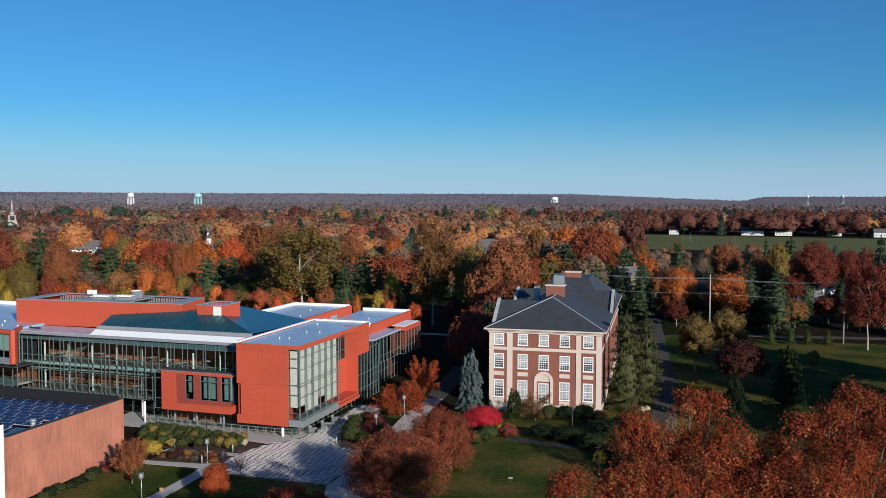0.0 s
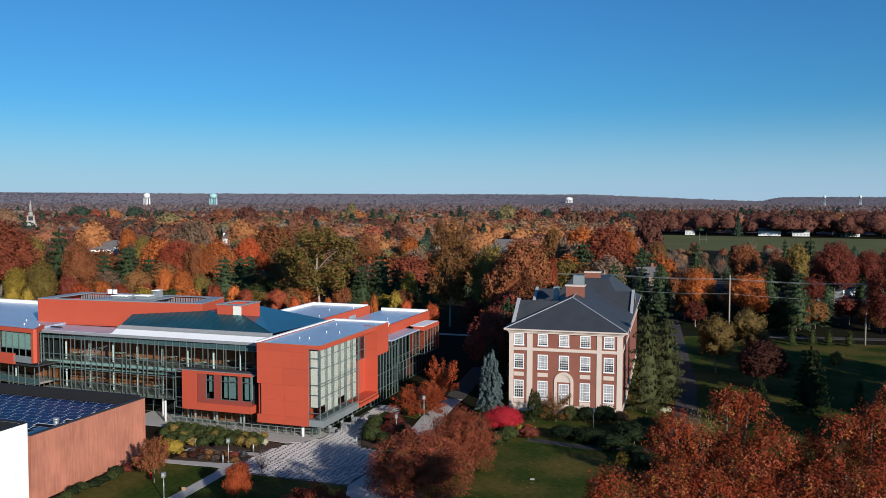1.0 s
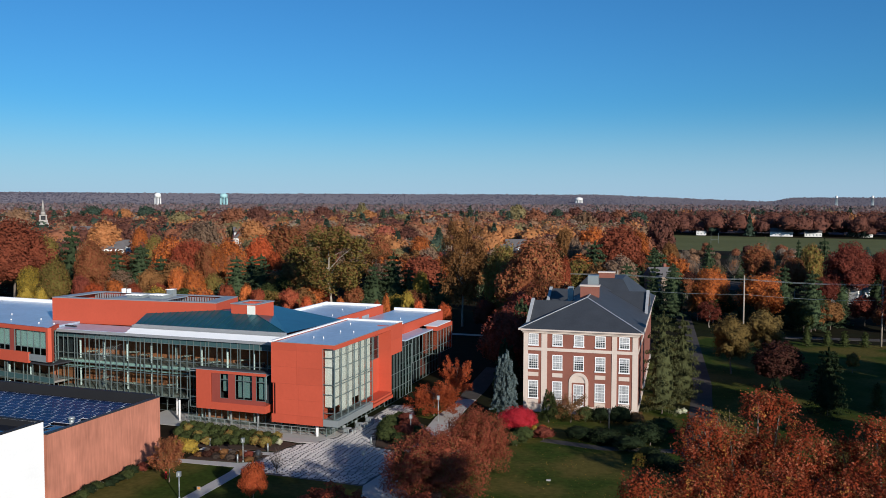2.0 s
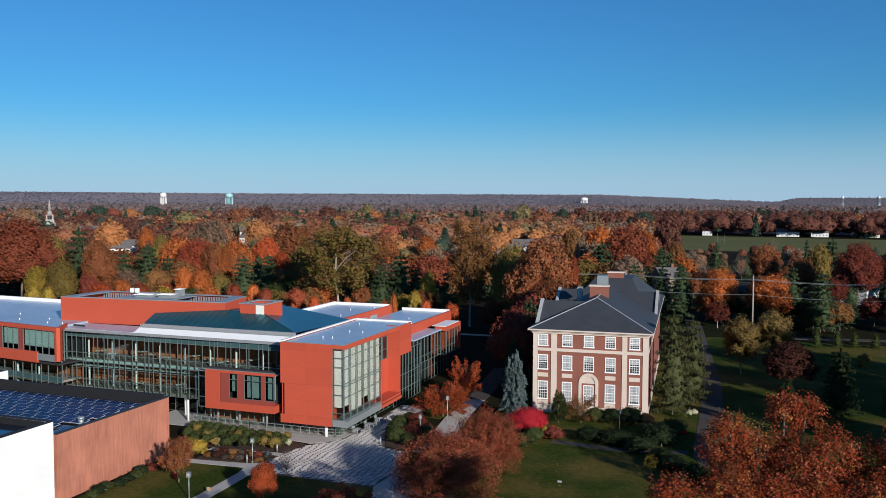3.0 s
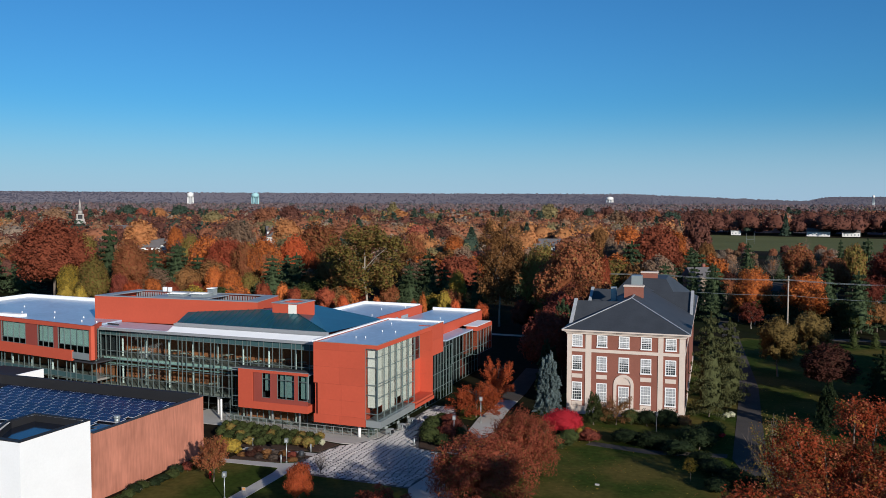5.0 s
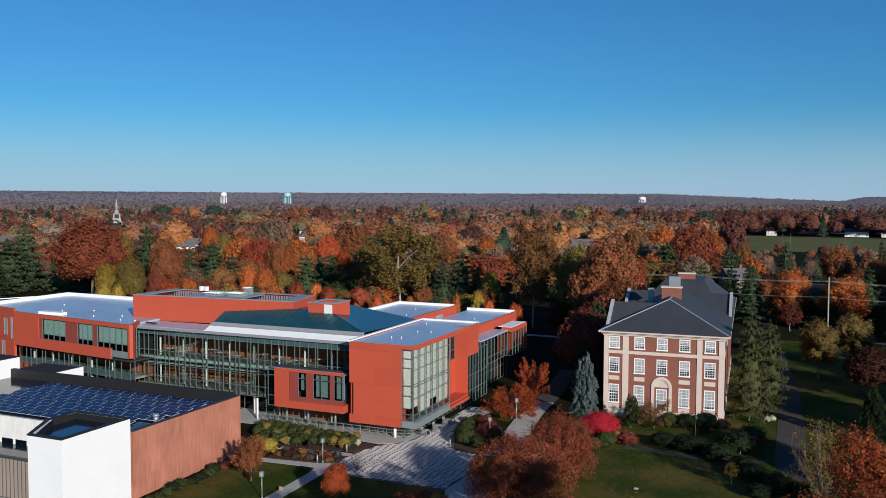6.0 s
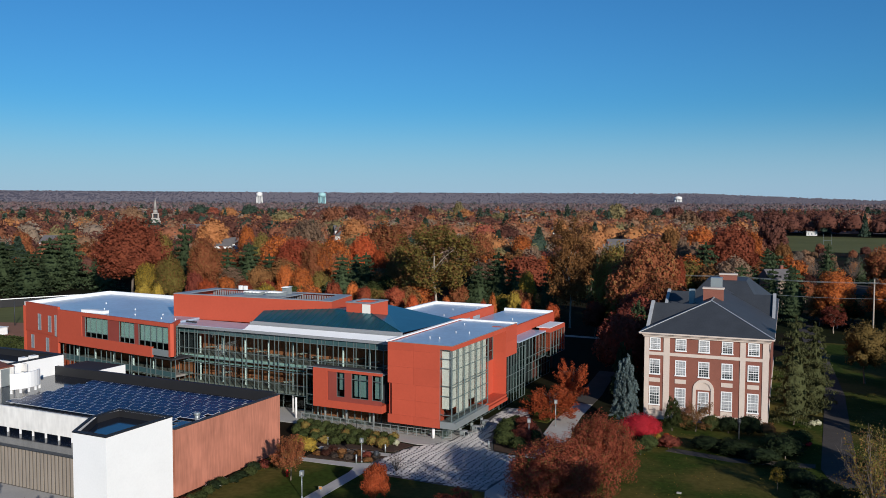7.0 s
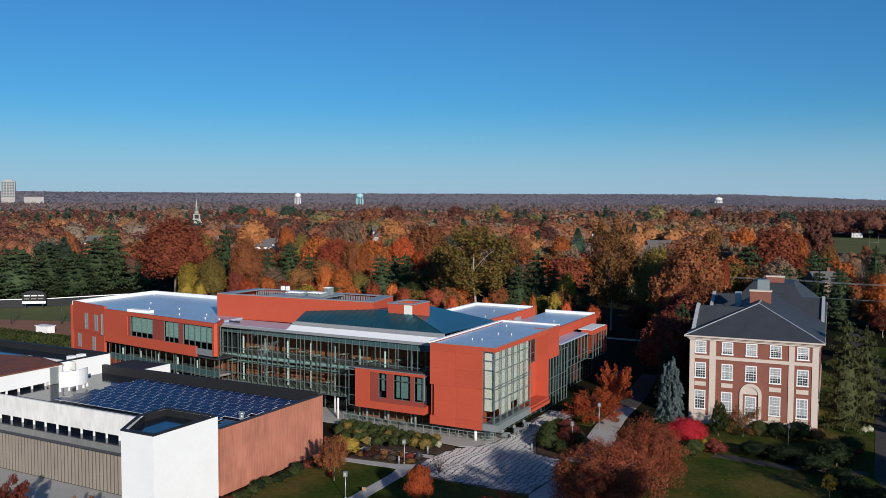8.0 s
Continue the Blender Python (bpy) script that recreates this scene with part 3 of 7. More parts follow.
def trunk_mesh(name, height, base, radius, rng, limbs, mat, girth=0.018):
    """A tapered, slightly bent trunk; its limbs grow out of the trunk's own rings and reach into the crown."""
    bm = bmesh.new()
    r, top, steps, sides = height * girth, base + (height - base) * 0.55, 5, 6
    last = hoop(bm, Vector((0, 0, -0.1)), (0, 0, 1), r * 1.15, sides)
    joints = []
    for i in range(steps):
        q = Vector((rng.normal(0, 0.012) * height, rng.normal(0, 0.012) * height, top * (i + 1) / steps))
        r *= 0.82
        ring = hoop(bm, q, (0, 0, 1), r, sides)
        sleeve(bm, last, ring)
        last = ring
        if i > 1:
            joints.append((q, r, ring))
    bm.faces.new(last)
    for k in range(limbs):
        q, rr, ring = joints[int(rng.integers(0, len(joints)))]
        a = k * 2.4 + rng.uniform(0, 1)
        e = q + Vector((math.cos(a), math.sin(a), 0)) * radius * rng.uniform(0.45, 0.75) + Vector((0, 0, (height - base) * rng.uniform(0.2, 0.45)))
        e.z = min(e.z, base + (height - base) * (0.86 - 0.5 * (e.xy.length / radius) ** 2))
        m = q.lerp(e, 0.45) + Vector((0, 0, 0.02 * height))
        mid, tip = hoop(bm, m, e - q, rr * 0.4, sides), hoop(bm, e, e - m, rr * 0.12, sides)
        sleeve(bm, ring, mid)
        sleeve(bm, mid, tip)
        bm.faces.new(tip)
    return mesh_of(name, bm, mat)


SHAPES = {}


def shape(kind, variant, dense=1.0):
    """Foliage and trunk of a tree of standard size: (inner mass, its faces, leaf tufts, trunk mesh, height, radius)."""
    key = (kind, variant, dense)
    if key in SHAPES:
        return SHAPES[key]
    rng = np.random.default_rng(hash_of(kind) + variant * 17)
    core, faces = NO_V, NO_F
    if kind in ("round", "oak"):
        h, r, b = 20, 8, 2.2
        core, faces, v = billow_crown(rng, h, r, b, 90, int(7200 * dense), 0.60 / dense ** 0.5, 3, 0.12, 0.30, 0.4, 0.86)
        t = trunk_mesh("trunk", h, b, r, rng, 6, BARK)
    elif kind == "tall":
        h, r, b = 24, 8, 4.6
        v = round_crown(rng, h, r, b, 120, int(14000 * dense), 0.44 / dense ** 0.5, shell=0.3, rads=(0.12, 0.27), jitter=0.5)
        t = trunk_mesh("trunk", h, b, r, rng, 12, BARK_PALE, 0.013)
    elif kind == "pine":
        h, r, b = 18, 5.5, 1.2
        core, faces, v = cone_crown(rng, h, r * 1.3, b, 14, int(5600 * dense), 0.44 / dense ** 0.5, 0.22, 0.7)
        t = trunk_mesh("trunk", h, b, r, rng, 0, BARK, 0.013)
    elif kind == "hemlock":
        h, r, b = 15, 4.0, 0.2
        v = round_crown(rng, h, r * 1.25, b, 260, int(21000 * dense), 0.24, shell=0.2, rads=(0.09, 0.15))
        c = v.reshape(-1, 3, 3).mean(1)
        zn = np.clip(c[:, 2] / h, 0, 1)
        f = np.clip((0.10 + 0.92 * (1 - zn) ** 0.62) / np.sqrt(np.clip(1 - (2 * zn - 1) ** 2, 0.10, 1)) * 0.85, 0.15, 1.6)
        shift = np.stack((c[:, 0] * (f - 1), c[:, 1] * (f - 1), np.zeros(len(c))), 1)
        v = (v.reshape(-1, 3, 3) + shift[:, None, :]).reshape(-1, 3)
        t = trunk_mesh("trunk", h, b, r, rng, 0, BARK, 0.012)
    elif kind == "broad_pine":
        h, r, b = 18, 8, 1.4
        core, faces, v = cone_crown(rng, h, r * 1.12, b, 11, int(7000 * dense), 0.50 / dense ** 0.5, 0.06, 0.48, 9)
        t = trunk_mesh("trunk", h, b, r, rng, 0, BARK, 0.014)
    elif kind == "column":
        h, r, b = 10, 3.0, 0.9
        core, faces, v = billow_crown(rng, h, r, b, 60, int(5200 * dense), 0.22, 4, 0.12, 0.28)
        t = trunk_mesh("trunk", h, b, r, rng, 4, BARK, 0.014)
    elif kind == "small":
        h, r, b = 6, 3.2, 1.6
        v = round_crown(rng, h, r, b, 90, int(8000 * dense), 0.16 / dense ** 0.3, 0.9, shell=0.35, rads=(0.10, 0.22))
        t = trunk_mesh("trunk", h, b, r, rng, 8, BARK, 0.016)
    elif kind == "crab":
        h, r, b = 7, 5.0, 0.6
        core, faces, v = billow_crown(rng, h * 0.97, r * 0.97, 0.2, 130, int(18000 * dense), 0.14, 4, 0.09, 0.2, 0.6, 0.66)
        v = np.concatenate((v, spray_crown(rng, h, r * 1.03, b, 150, int(15000 * dense), 0.13, 0, 86, 0.5)))
        t = trunk_mesh("trunk", h, b + 0.8, r, rng, 14, BARK, 0.016)
    elif kind == "spray":
        h, r, b = 6, 3.4, 1.3
        v = spray_crown(rng, h, r, b, 46, int(10000 * dense), 0.14, -4, 66, 0.35)
        t = trunk_mesh("trunk", h, b, r, rng, 12, BARK, 0.013)
    elif kind == "vase":
        h, r, b = 6, 3.0, 1.5
        v = spray_crown(rng, h, r, b, 44, int(9000 * dense), 0.15, 28, 84, 0.3)
        t = trunk_mesh("trunk", h, b, r, rng, 14, BARK, 0.014)
    elif kind == "bush":
        h, r, b = 2, 1.2, -0.15
        core, faces, v = billow_crown(rng, h, r, b, 34, int(1500 * dense), 0.13 / dense ** 0.5, 3, 0.2, 0.38)
        t = trunk_mesh("trunk", h, 0.2, r, rng, 4, BARK, 0.02)
    else:
        h, r, b = 6, 3.2, 1.2
        v = spray_crown(rng, h, r, b, 90, int(2600 * dense), 0.10, 5, 85, 0.3)
        t = twig_mesh(h, b, r, rng)
    SHAPES[key] = (core, faces, v, t, h, r)
    return SHAPES[key]


def twig_mesh(h, b, r, rng):
    """A bare tree: a trunk that forks into many fine upward boughs and twigs."""
    bm = bmesh.new()
    tube(bm, (0, 0, -0.1), (0, 0, b), 0.10, 0.08, 6)
    for k in range(26):
        a, e = k * 2.4, radians(rng.uniform(25, 84))
        way = Vector((math.cos(a) * math.cos(e), math.sin(a) * math.cos(e), math.sin(e)))
        length = rng.uniform(0.75, 1.0) / math.sqrt((math.cos(e) / r) ** 2 + (math.sin(e) / (h - b)) ** 2)
        p, q = Vector((0, 0, b - 0.3)), Vector((0, 0, b)) + way * length
        tube(bm, p, q, 0.045, 0.008, 4)
        for j in range(9):
            m = p.lerp(q, rng.uniform(0.35, 0.97))
            side = Vector(rng.normal(0, 1, 3)) * 0.55 + way * 0.7 + Vector((0, 0, 0.35))
            tube(bm, m, m + side.normalized() * length * rng.uniform(0.12, 0.3), 0.014, 0.005, 3)
    return mesh_of("trunk", bm, TWIG)


def hash_of(word):
    return sum(ord(c) * (i + 3) for i, c in enumerate(word))


CROWNS = {}
BLEND = {"maple": ("bronze", 0.3), "bronze": ("brown", 0.22), "salmon": ("brown", 0.2), "flame": ("red", 0.12), "rust": ("brown", 0.25), "olive": ("brown", 0.25), "orange": ("rust", 0.3), "yellow": ("olive", 0.3)}
WORDS = {"rust": "rust-brown", "orange": "bright orange", "red": "deep red", "maroon": "dark maroon", "crimson": "crimson", "yellow": "yellow-gold", "olive": "olive-green",
         "brown": "brown-leaved", "pine": "dark green", "yew": "very dark green", "khaki": "khaki-brown", "spruce": "blue-grey", "fir": "olive green", "tan": "tan half-bare", "green": "green", "flame": "flame orange", "maple": "red maple", "salmon": "salmon russet", "oxblood": "dark red-brown", "bronze": "bronze-red", "dark": "darkened maroon", "bare": "almost bare", "mixed": "red and gold"}


def tree(kind, colour, x, y, h, r, variant=0, turn=None, name="tree", label="", category="tree", group="", dense=1.0, z=0.0):
    if math.hypot(x, y) > 420:      # far off: a plainer crown, in leaf colours with haze mixed in
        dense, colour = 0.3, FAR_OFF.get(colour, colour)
    elif math.hypot(x, y) > 290:
        dense = min(dense, 0.7)
    elif kind == "oak" and h > 12:
        dense = 1.5
    core, faces, v, t, h0, r0 = shape(kind, variant, dense)
    key = (kind, variant, dense, colour)
    if key not in CROWNS:
        other, share = BLEND.get(colour, (colour, 0))
        c = v[::3]
        patch = np.sin(c[:, 0] * 2.1 + c[:, 2] * 1.3) * np.sin(c[:, 1] * 2.3 - c[:, 2] * 1.7) > 0
        spots = np.random.default_rng(3).uniform(0, 1, len(c)) < share * np.where(patch, 1.6, 0.4)
        CROWNS[key] = foliage_mesh("crown", core, faces, v, [LEAF[colour], LEAF[other]], np.concatenate((np.zeros(len(faces)), spots)))
    green = colour.endswith("pine")
    if name == "tree" and (kind in ("pine", "broad_pine", "hemlock") or green):
        name, category = "conifer", "conifer"
    if name == "tree" and kind == "bush":
        name, category, label = "bush", "shrub", label or WORDS[colour] + " tall shrub at the edge of the wood"
    word = WORDS[colour.replace("far_", "")]
    ob = thing(name, x, y, z, (x * 37 + y * 13) % 360 if turn is None else turn, label or word + (" conifer standing in the grounds" if green else " broadleaf tree in autumn leaf"), category, group)
    ob.scale = (r / r0, r / r0, h / h0)
    adopt(new("crown", CROWNS[key]), ob)
    adopt(new("trunk", t), ob)
    return ob


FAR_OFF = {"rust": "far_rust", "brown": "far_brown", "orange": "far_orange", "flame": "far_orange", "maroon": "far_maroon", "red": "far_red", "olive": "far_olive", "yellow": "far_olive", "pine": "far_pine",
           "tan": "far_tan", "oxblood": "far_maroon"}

# trees in the wood behind the buildings, one by one: kind, leaf, x, y, height, radius
for i, (k, c, x, y, h, r) in enumerate((
        ("oak", "oxblood", -202.3, 195.2, 25.7, 11.2), ("broad_pine", "pine", -204.5, 220.9, 22.4, 6), ("oak", "rust", -179, 200.8, 19.9, 5), ("broad_pine", "pine", -176.3, 208.4, 15.8, 4.4), ("broad_pine", "pine", -179, 222.9, 16.7, 6.6),
        ("broad_pine", "pine", -165.3, 214.7, 14.4, 4.8), ("oak", "orange", -180.9, 240.4, 19.2, 7), ("oak", "red", -168, 232.5, 18.8, 6.8), ("oak", "rust", -159.5, 231.2, 17.7, 4.8), ("oak", "yellow", -183.5, 182.9, 13.1, 4.1),
        ("oak", "olive", -176.6, 184.1, 14.8, 4.7), ("oak", "olive", -223.9, 230.1, 19.4, 4.7), ("oak", "brown", -160.3, 203.4, 11.5, 4.3), ("oak", "orange", -149.5, 201.5, 12.5, 3), ("oak", "orange", -144.8, 202.4, 11.9, 3.6),
        ("oak", "maroon", -169, 185.6, 11, 2.7), ("oak", "olive", -141.6, 207, 10.4, 3.3))):
    tree(k, c, x, y, h, r, i % 4, group="tall trees behind the glass building")
for i, (k, c, x, y, h, r) in enumerate((
        ("oak", "orange", -164.9, 251.6, 18.1, 6.4), ("oak", "orange", -157.7, 232.3, 15.9, 3.7), ("broad_pine", "pine", -141.6, 219, 14.7, 5.1), ("broad_pine", "pine", -136.5, 224.5, 15.3, 4.2), ("oak", "flame", -172.2, 282.4, 17.8, 5.5),
        ("oak", "flame", -138.4, 235, 15.7, 3.1), ("tall", "olive", -105.2, 207.5, 24.7, 11.4), ("broad_pine", "pine", -91.5, 220.3, 16.8, 5.1), ("broad_pine", "pine", -94.2, 212.6, 14.1, 4), ("broad_pine", "pine", -88.3, 223.7, 12.5, 4.3),
        ("oak", "yellow", -80, 211.9, 12.6, 2.6), ("oak", "brown", -127.5, 229.7, 16.9, 4.5), ("tall", "brown", -65.1, 201.2, 26.5, 6.6), ("oak", "rust", -43.4, 185.3, 22.7, 8.3), ("oak", "olive", -54, 200.2, 20.8, 5.2),
        ("broad_pine", "pine", -62.9, 217.5, 17.2, 3.3), ("broad_pine", "pine", -73.7, 209.9, 13, 3.7), ("oak", "red", -37.6, 191.6, 18.6, 1.7), ("broad_pine", "pine", -42.1, 200.9, 15.8, 3.5))):
    tree(k, c, x, y, h, r, i % 4, group="tall trees behind the glass building")
for i, (k, c, x, y, h, r) in enumerate((
        ("column", "yellow", -171.8, 169.1, 9.4, 2.2), ("column", "yellow", -167.9, 170.2, 9.1, 1.9), ("column", "flame", -160.1, 180.1, 9.9, 3.2), ("column", "orange", -157.7, 184.9, 10.5, 3.2), ("column", "red", -152.5, 186.6, 9.6, 2.5),
        ("column", "red", -128.6, 194, 9.2, 2.8), ("column", "orange", -122.2, 193.4, 9.5, 2.1), ("column", "red", -116.4, 189.9, 9, 2.5), ("column", "red", -108.6, 192.1, 9, 2.9), ("column", "flame", -101.2, 187.1, 7.8, 2),
        ("column", "orange", -93.7, 190.9, 7.5, 1.5), ("column", "flame", -83.1, 189.1, 7.4, 1), ("column", "orange", -81, 190, 8.9, 1.1), ("column", "yellow", -76.9, 193.8, 9.2, 1.9), ("column", "flame", -72.9, 191.1, 7.6, 1.4),
        ("column", "red", -145.1, 187.3, 9.7, 2.8), ("column", "maroon", -55.3, 188.4, 8.8, 3.1), ("column", "olive", -50.9, 189.6, 7.9, 2.6), ("column", "flame", -65.8, 189.3, 7.4, 1.9))):
    tree(k, c, x, y, h, r, i % 4, group="bright low trees behind the glass building")
for i, (k, c, x, y, h, r) in enumerate((
        ("oak", "brown", -559.9, 547.9, 25.4, 11.4), ("pine", "pine", -506.9, 530.5, 24.3, 7.3), ("oak", "pine", -729.1, 825, 26.4, 11.7), ("oak", "pine", -622.3, 788.9, 26.7, 12), ("oak", "maroon", -501.4, 548.8, 21.9, 9.9),
        ("oak", "red", -717.2, 835.3, 22.9, 9.5), ("oak", "orange", -638.1, 770.7, 23.6, 10.6), ("oak", "tan", -533.8, 667.9, 17.6, 7.9), ("oak", "olive", -412.1, 561.5, 22.6, 10.2), ("oak", "tan", -227.4, 324, 22.5, 9.4),
        ("oak", "orange", -310.6, 358.4, 20.9, 9.4), ("oak", "orange", -250.9, 312.7, 19.6, 4), ("oak", "olive", -209.4, 269, 18.2, 4.5), ("oak", "orange", -252.3, 409.2, 20.9, 8.9), ("oak", "rust", -174, 304.5, 21.9, 9.8),
        ("oak", "olive", -359.7, 627.9, 19.2, 8.6))):
    tree(k, c, x, y, h, r, i % 4, group="crowns of the far wood")
for i, (k, c, x, y, h, r) in enumerate((
        ("oak", "flame", -344.7, 693.8, 18.3, 8.2), ("oak", "rust", -217, 411, 20.5, 9.2), ("oak", "maroon", -437.7, 716.1, 27.2, 12.2), ("oak", "rust", -388.8, 601, 26.4, 11.9), ("oak", "flame", -341.3, 759.8, 23.3, 10.5),
        ("pine", "pine", -331.6, 701.8, 22.3, 6.7), ("pine", "pine", -324.9, 759.2, 25.6, 7.7), ("oak", "olive", -280.7, 697.2, 21.1, 9.5), ("oak", "olive", -374.3, 819.1, 30.5, 7.2), ("oak", "red", -181.9, 429.6, 18.6, 8.4),
        ("oak", "maroon", -160.9, 407.3, 18.7, 8.4), ("oak", "rust", -131.3, 303.4, 18, 5.3), ("oak", "yellow", -240.2, 659.8, 16.6, 7.5), ("oak", "orange", -127.6, 337.2, 17, 4.8), ("oak", "tan", -100, 272.7, 15.6, 4.6),
        ("oak", "maroon", -456, 888.2, 26.5, 11.9))):
    tree(k, c, x, y, h, r, i % 4, group="crowns of the far wood")
for i, (k, c, x, y, h, r) in enumerate((
        ("pine", "pine", -294.5, 944.9, 28.5, 8.5), ("oak", "brown", -219.5, 755.7, 23.2, 10.4), ("oak", "olive", -195.8, 776, 29.4, 10.6), ("pine", "pine", -192.4, 733.9, 23.5, 7), ("oak", "rust", -160.1, 695, 26.3, 11.8),
        ("oak", "brown", -138.6, 660.4, 19.9, 9), ("oak", "pine", -218.8, 1078.3, 23.9, 9.5), ("oak", "maroon", -197.1, 1082.4, 26.1, 10.2), ("oak", "brown", -109.5, 645.3, 24.1, 10.9), ("oak", "maroon", -96.9, 657.2, 24.5, 11),
        ("oak", "rust", -119.4, 914.4, 24.5, 11), ("oak", "pine", -92.2, 851.8, 22.8, 10.2), ("oak", "maroon", -60.3, 757.9, 24.7, 11.1), ("oak", "red", -125.3, 543, 14.8, 6.7), ("oak", "red", -120.8, 563.8, 12.8, 5.7),
        ("oak", "brown", -72.9, 373.2, 19.9, 5))):
    tree(k, c, x, y, h, r, i % 4, group="crowns of the far wood")
for i, (k, c, x, y, h, r) in enumerate((
        ("oak", "orange", -61.1, 375.3, 20.5, 7.1), ("broad_pine", "pine", -44.9, 281.6, 18.2, 6.4), ("oak", "oxblood", -39.8, 303.5, 22.9, 8.9), ("oak", "orange", -36, 328.1, 20.9, 4.8), ("oak", "maroon", -36.6, 428.5, 24, 7.4),
        ("broad_pine", "pine", -30.6, 250.3, 13.4, 4.5), ("oak", "tan", -59.3, 324.9, 17.7, 3.1), ("oak", "brown", -29.1, 399, 13.2, 4.2), ("twig", "bare", -22.3, 379.4, 11.3, 5.6), ("broad_pine", "pine", -10, 319.8, 16.7, 3.8),
        ("twig", "bare", -15.9, 349.7, 10.2, 7.9), ("twig", "bare", -1.3, 359.9, 11.3, 5.7), ("oak", "rust", 6.6, 324.8, 16.1, 5.6), ("twig", "tan", 10.8, 379.7, 17, 4.5), ("oak", "orange", -6.8, 231.9, 14.1, 5.1),
        ("oak", "orange", 5.3, 224.8, 13.4, 5.7), ("broad_pine", "pine", -16.1, 235.5, 14.4, 4.7), ("broad_pine", "pine", 12, 249.6, 14.1, 3.4))):
    tree(k, c, x, y, h, r, i % 4, group="trees beyond the brick hall")
for i, (k, c, x, y, h, r) in enumerate((
        ("pine", "pine", 20.4, 329.2, 18, 2.8), ("oak", "rust", 17.7, 299.3, 13.4, 4.4), ("oak", "olive", 23.1, 309, 17.5, 4.1), ("broad_pine", "pine", 27.5, 313.6, 19.3, 4.6), ("oak", "maroon", 31.6, 283, 19.1, 7.2),
        ("broad_pine", "pine", 16.8, 221.2, 14.8, 4.4), ("broad_pine", "pine", 8.9, 234.7, 13, 2.8), ("broad_pine", "pine", -21.7, 239.1, 13.7, 3.9), ("broad_pine", "pine", 1.5, 231.9, 10.4, 3.3), ("tall", "maroon", 33.3, 196.7, 20.7, 5.6),
        ("broad_pine", "pine", 42, 235.8, 23.1, 2.5), ("oak", "maroon", 41.5, 286.4, 16.9, 4.2), ("oak", "maroon", 42.6, 230.6, 15.6, 6.2))):
    tree(k, c, x, y, h, r, i % 4, group="trees beyond the brick hall")
for i, (k, c, x, y, h, r) in enumerate((
        ("broad_pine", "pine", -253.8, 177.8, 16, 11.3), ("broad_pine", "pine", -253.5, 190, 16.8, 11.6), ("broad_pine", "pine", -239.5, 188.5, 14.4, 9.2), ("broad_pine", "pine", -249.4, 204.8, 18, 9.7), ("broad_pine", "pine", -251.3, 213.3, 21.7, 7.8),
        ("broad_pine", "pine", -259, 170.2, 15.2, 11.3), ("broad_pine", "pine", -263.3, 163.7, 14.4, 9.3), ("oak", "rust", -303.4, 236.6, 18.5, 4.5))):
    tree(k, c, x, y, h, r, i % 4, group="pines by the ball field")

# lawn beyond the drive
for k, c, x, y, h, r in (("column", "khaki", -1.0, 161.4, 10.7, 3.9), ("column", "khaki", 5.1, 174, 10.5, 4), ("oak", "dark", 6.7, 149, 8.2, 4.5), ("broad_pine", "yew", 12.5, 134, 10, 3.2),
                         ("broad_pine", "green", 14.3, 199, 4.2, 1.3), ("broad_pine", "green", 18.5, 200, 3.6, 1.3), ("broad_pine", "green", 22, 201, 3.6, 1.3), ("column", "olive", 20, 170, 3.8, 1.4),
                         ("broad_pine", "green", 20, 141, 4, 1.2), ("broad_pine", "green", 26, 201, 3.6, 1.3)):
    tree(k, c, x, y, h, r, 0, group="lawn trees")
# beside the brick hall
tree("broad_pine", "fir", -10.4, 127.0, 15.2, 3.3, 0, dense=1.8, label="tall dense green conifer against the brick hall")
tree("broad_pine", "fir", -8.2, 137, 13.2, 3.2, 1, dense=1.8, label="tall grey-green conifer against the brick hall")
tree("hemlock", "spruce", -31.3, 116.2, 10.0, 2.25, 2, dense=1.8, name="blue_spruce", label="blue spruce beside the brick hall")
tree("bush", "crimson", -27.8, 110.0, 3.4, 3.0, 0, name="burning_bush", label="round crimson shrub on a short trunk", category="shrub", dense=6)
tree("hemlock", "green", -25.0, 116.4, 4.8, 1.6, 2, name="weeping_conifer", label="small weeping green conifer at the facade", category="shrub")
tree("spray", "brown", -22.1, 117.4, 5.2, 3.0, 0, label="thin half-bare tree before the brick facade", dense=0.45)
tree("spray", "flame", -41.4, 114.2, 6.1, 4.3, 0, label="flame orange tree on a grass island")
tree("spray", "flame", -41.9, 126, 7.2, 3.2, 1, label="flame orange tree by the glass wall", dense=0.8)
tree("crab", "salmon", -29.2, 80.2, 7.6, 5.8, 0, label="broad russet crab apple on the lawn")
tree("crab", "salmon", -28.2, 92.0, 7.3, 4.4, 1, label="broad russet crab apple on the lawn")
tree("round", "maroon", -36.8, 138, 13, 4.6, 0, label="dark maroon tree in the shade between the halls")
tree("hemlock", "pine", -34.6, 129, 9.5, 2.6, 1, label="dark conifer in the shade of the brick hall")
tree("hemlock", "pine", -36.0, 145, 14, 3.4, 0, label="dark conifer in the shade between the halls")
tree("round", "maroon", -36.5, 152, 14, 5.5, 1, label="dark maroon tree in the shade between the halls")
tree("round", "rust", -35.0, 163, 16, 6, 2, label="rust-brown tree in the shade between the halls")
tree("round", "maroon", -41.0, 172, 14, 5.5, 0, label="dark maroon tree in the shade between the halls")
tree("vase", "rust", -59.1, 77, 5.0, 2.6, 2, label="vase-shaped brown-leaved tree by the brick wall")
tree("round", "flame", -46.6, 74.0, 4.5, 1.5, 1, label="glowing orange dense small tree")
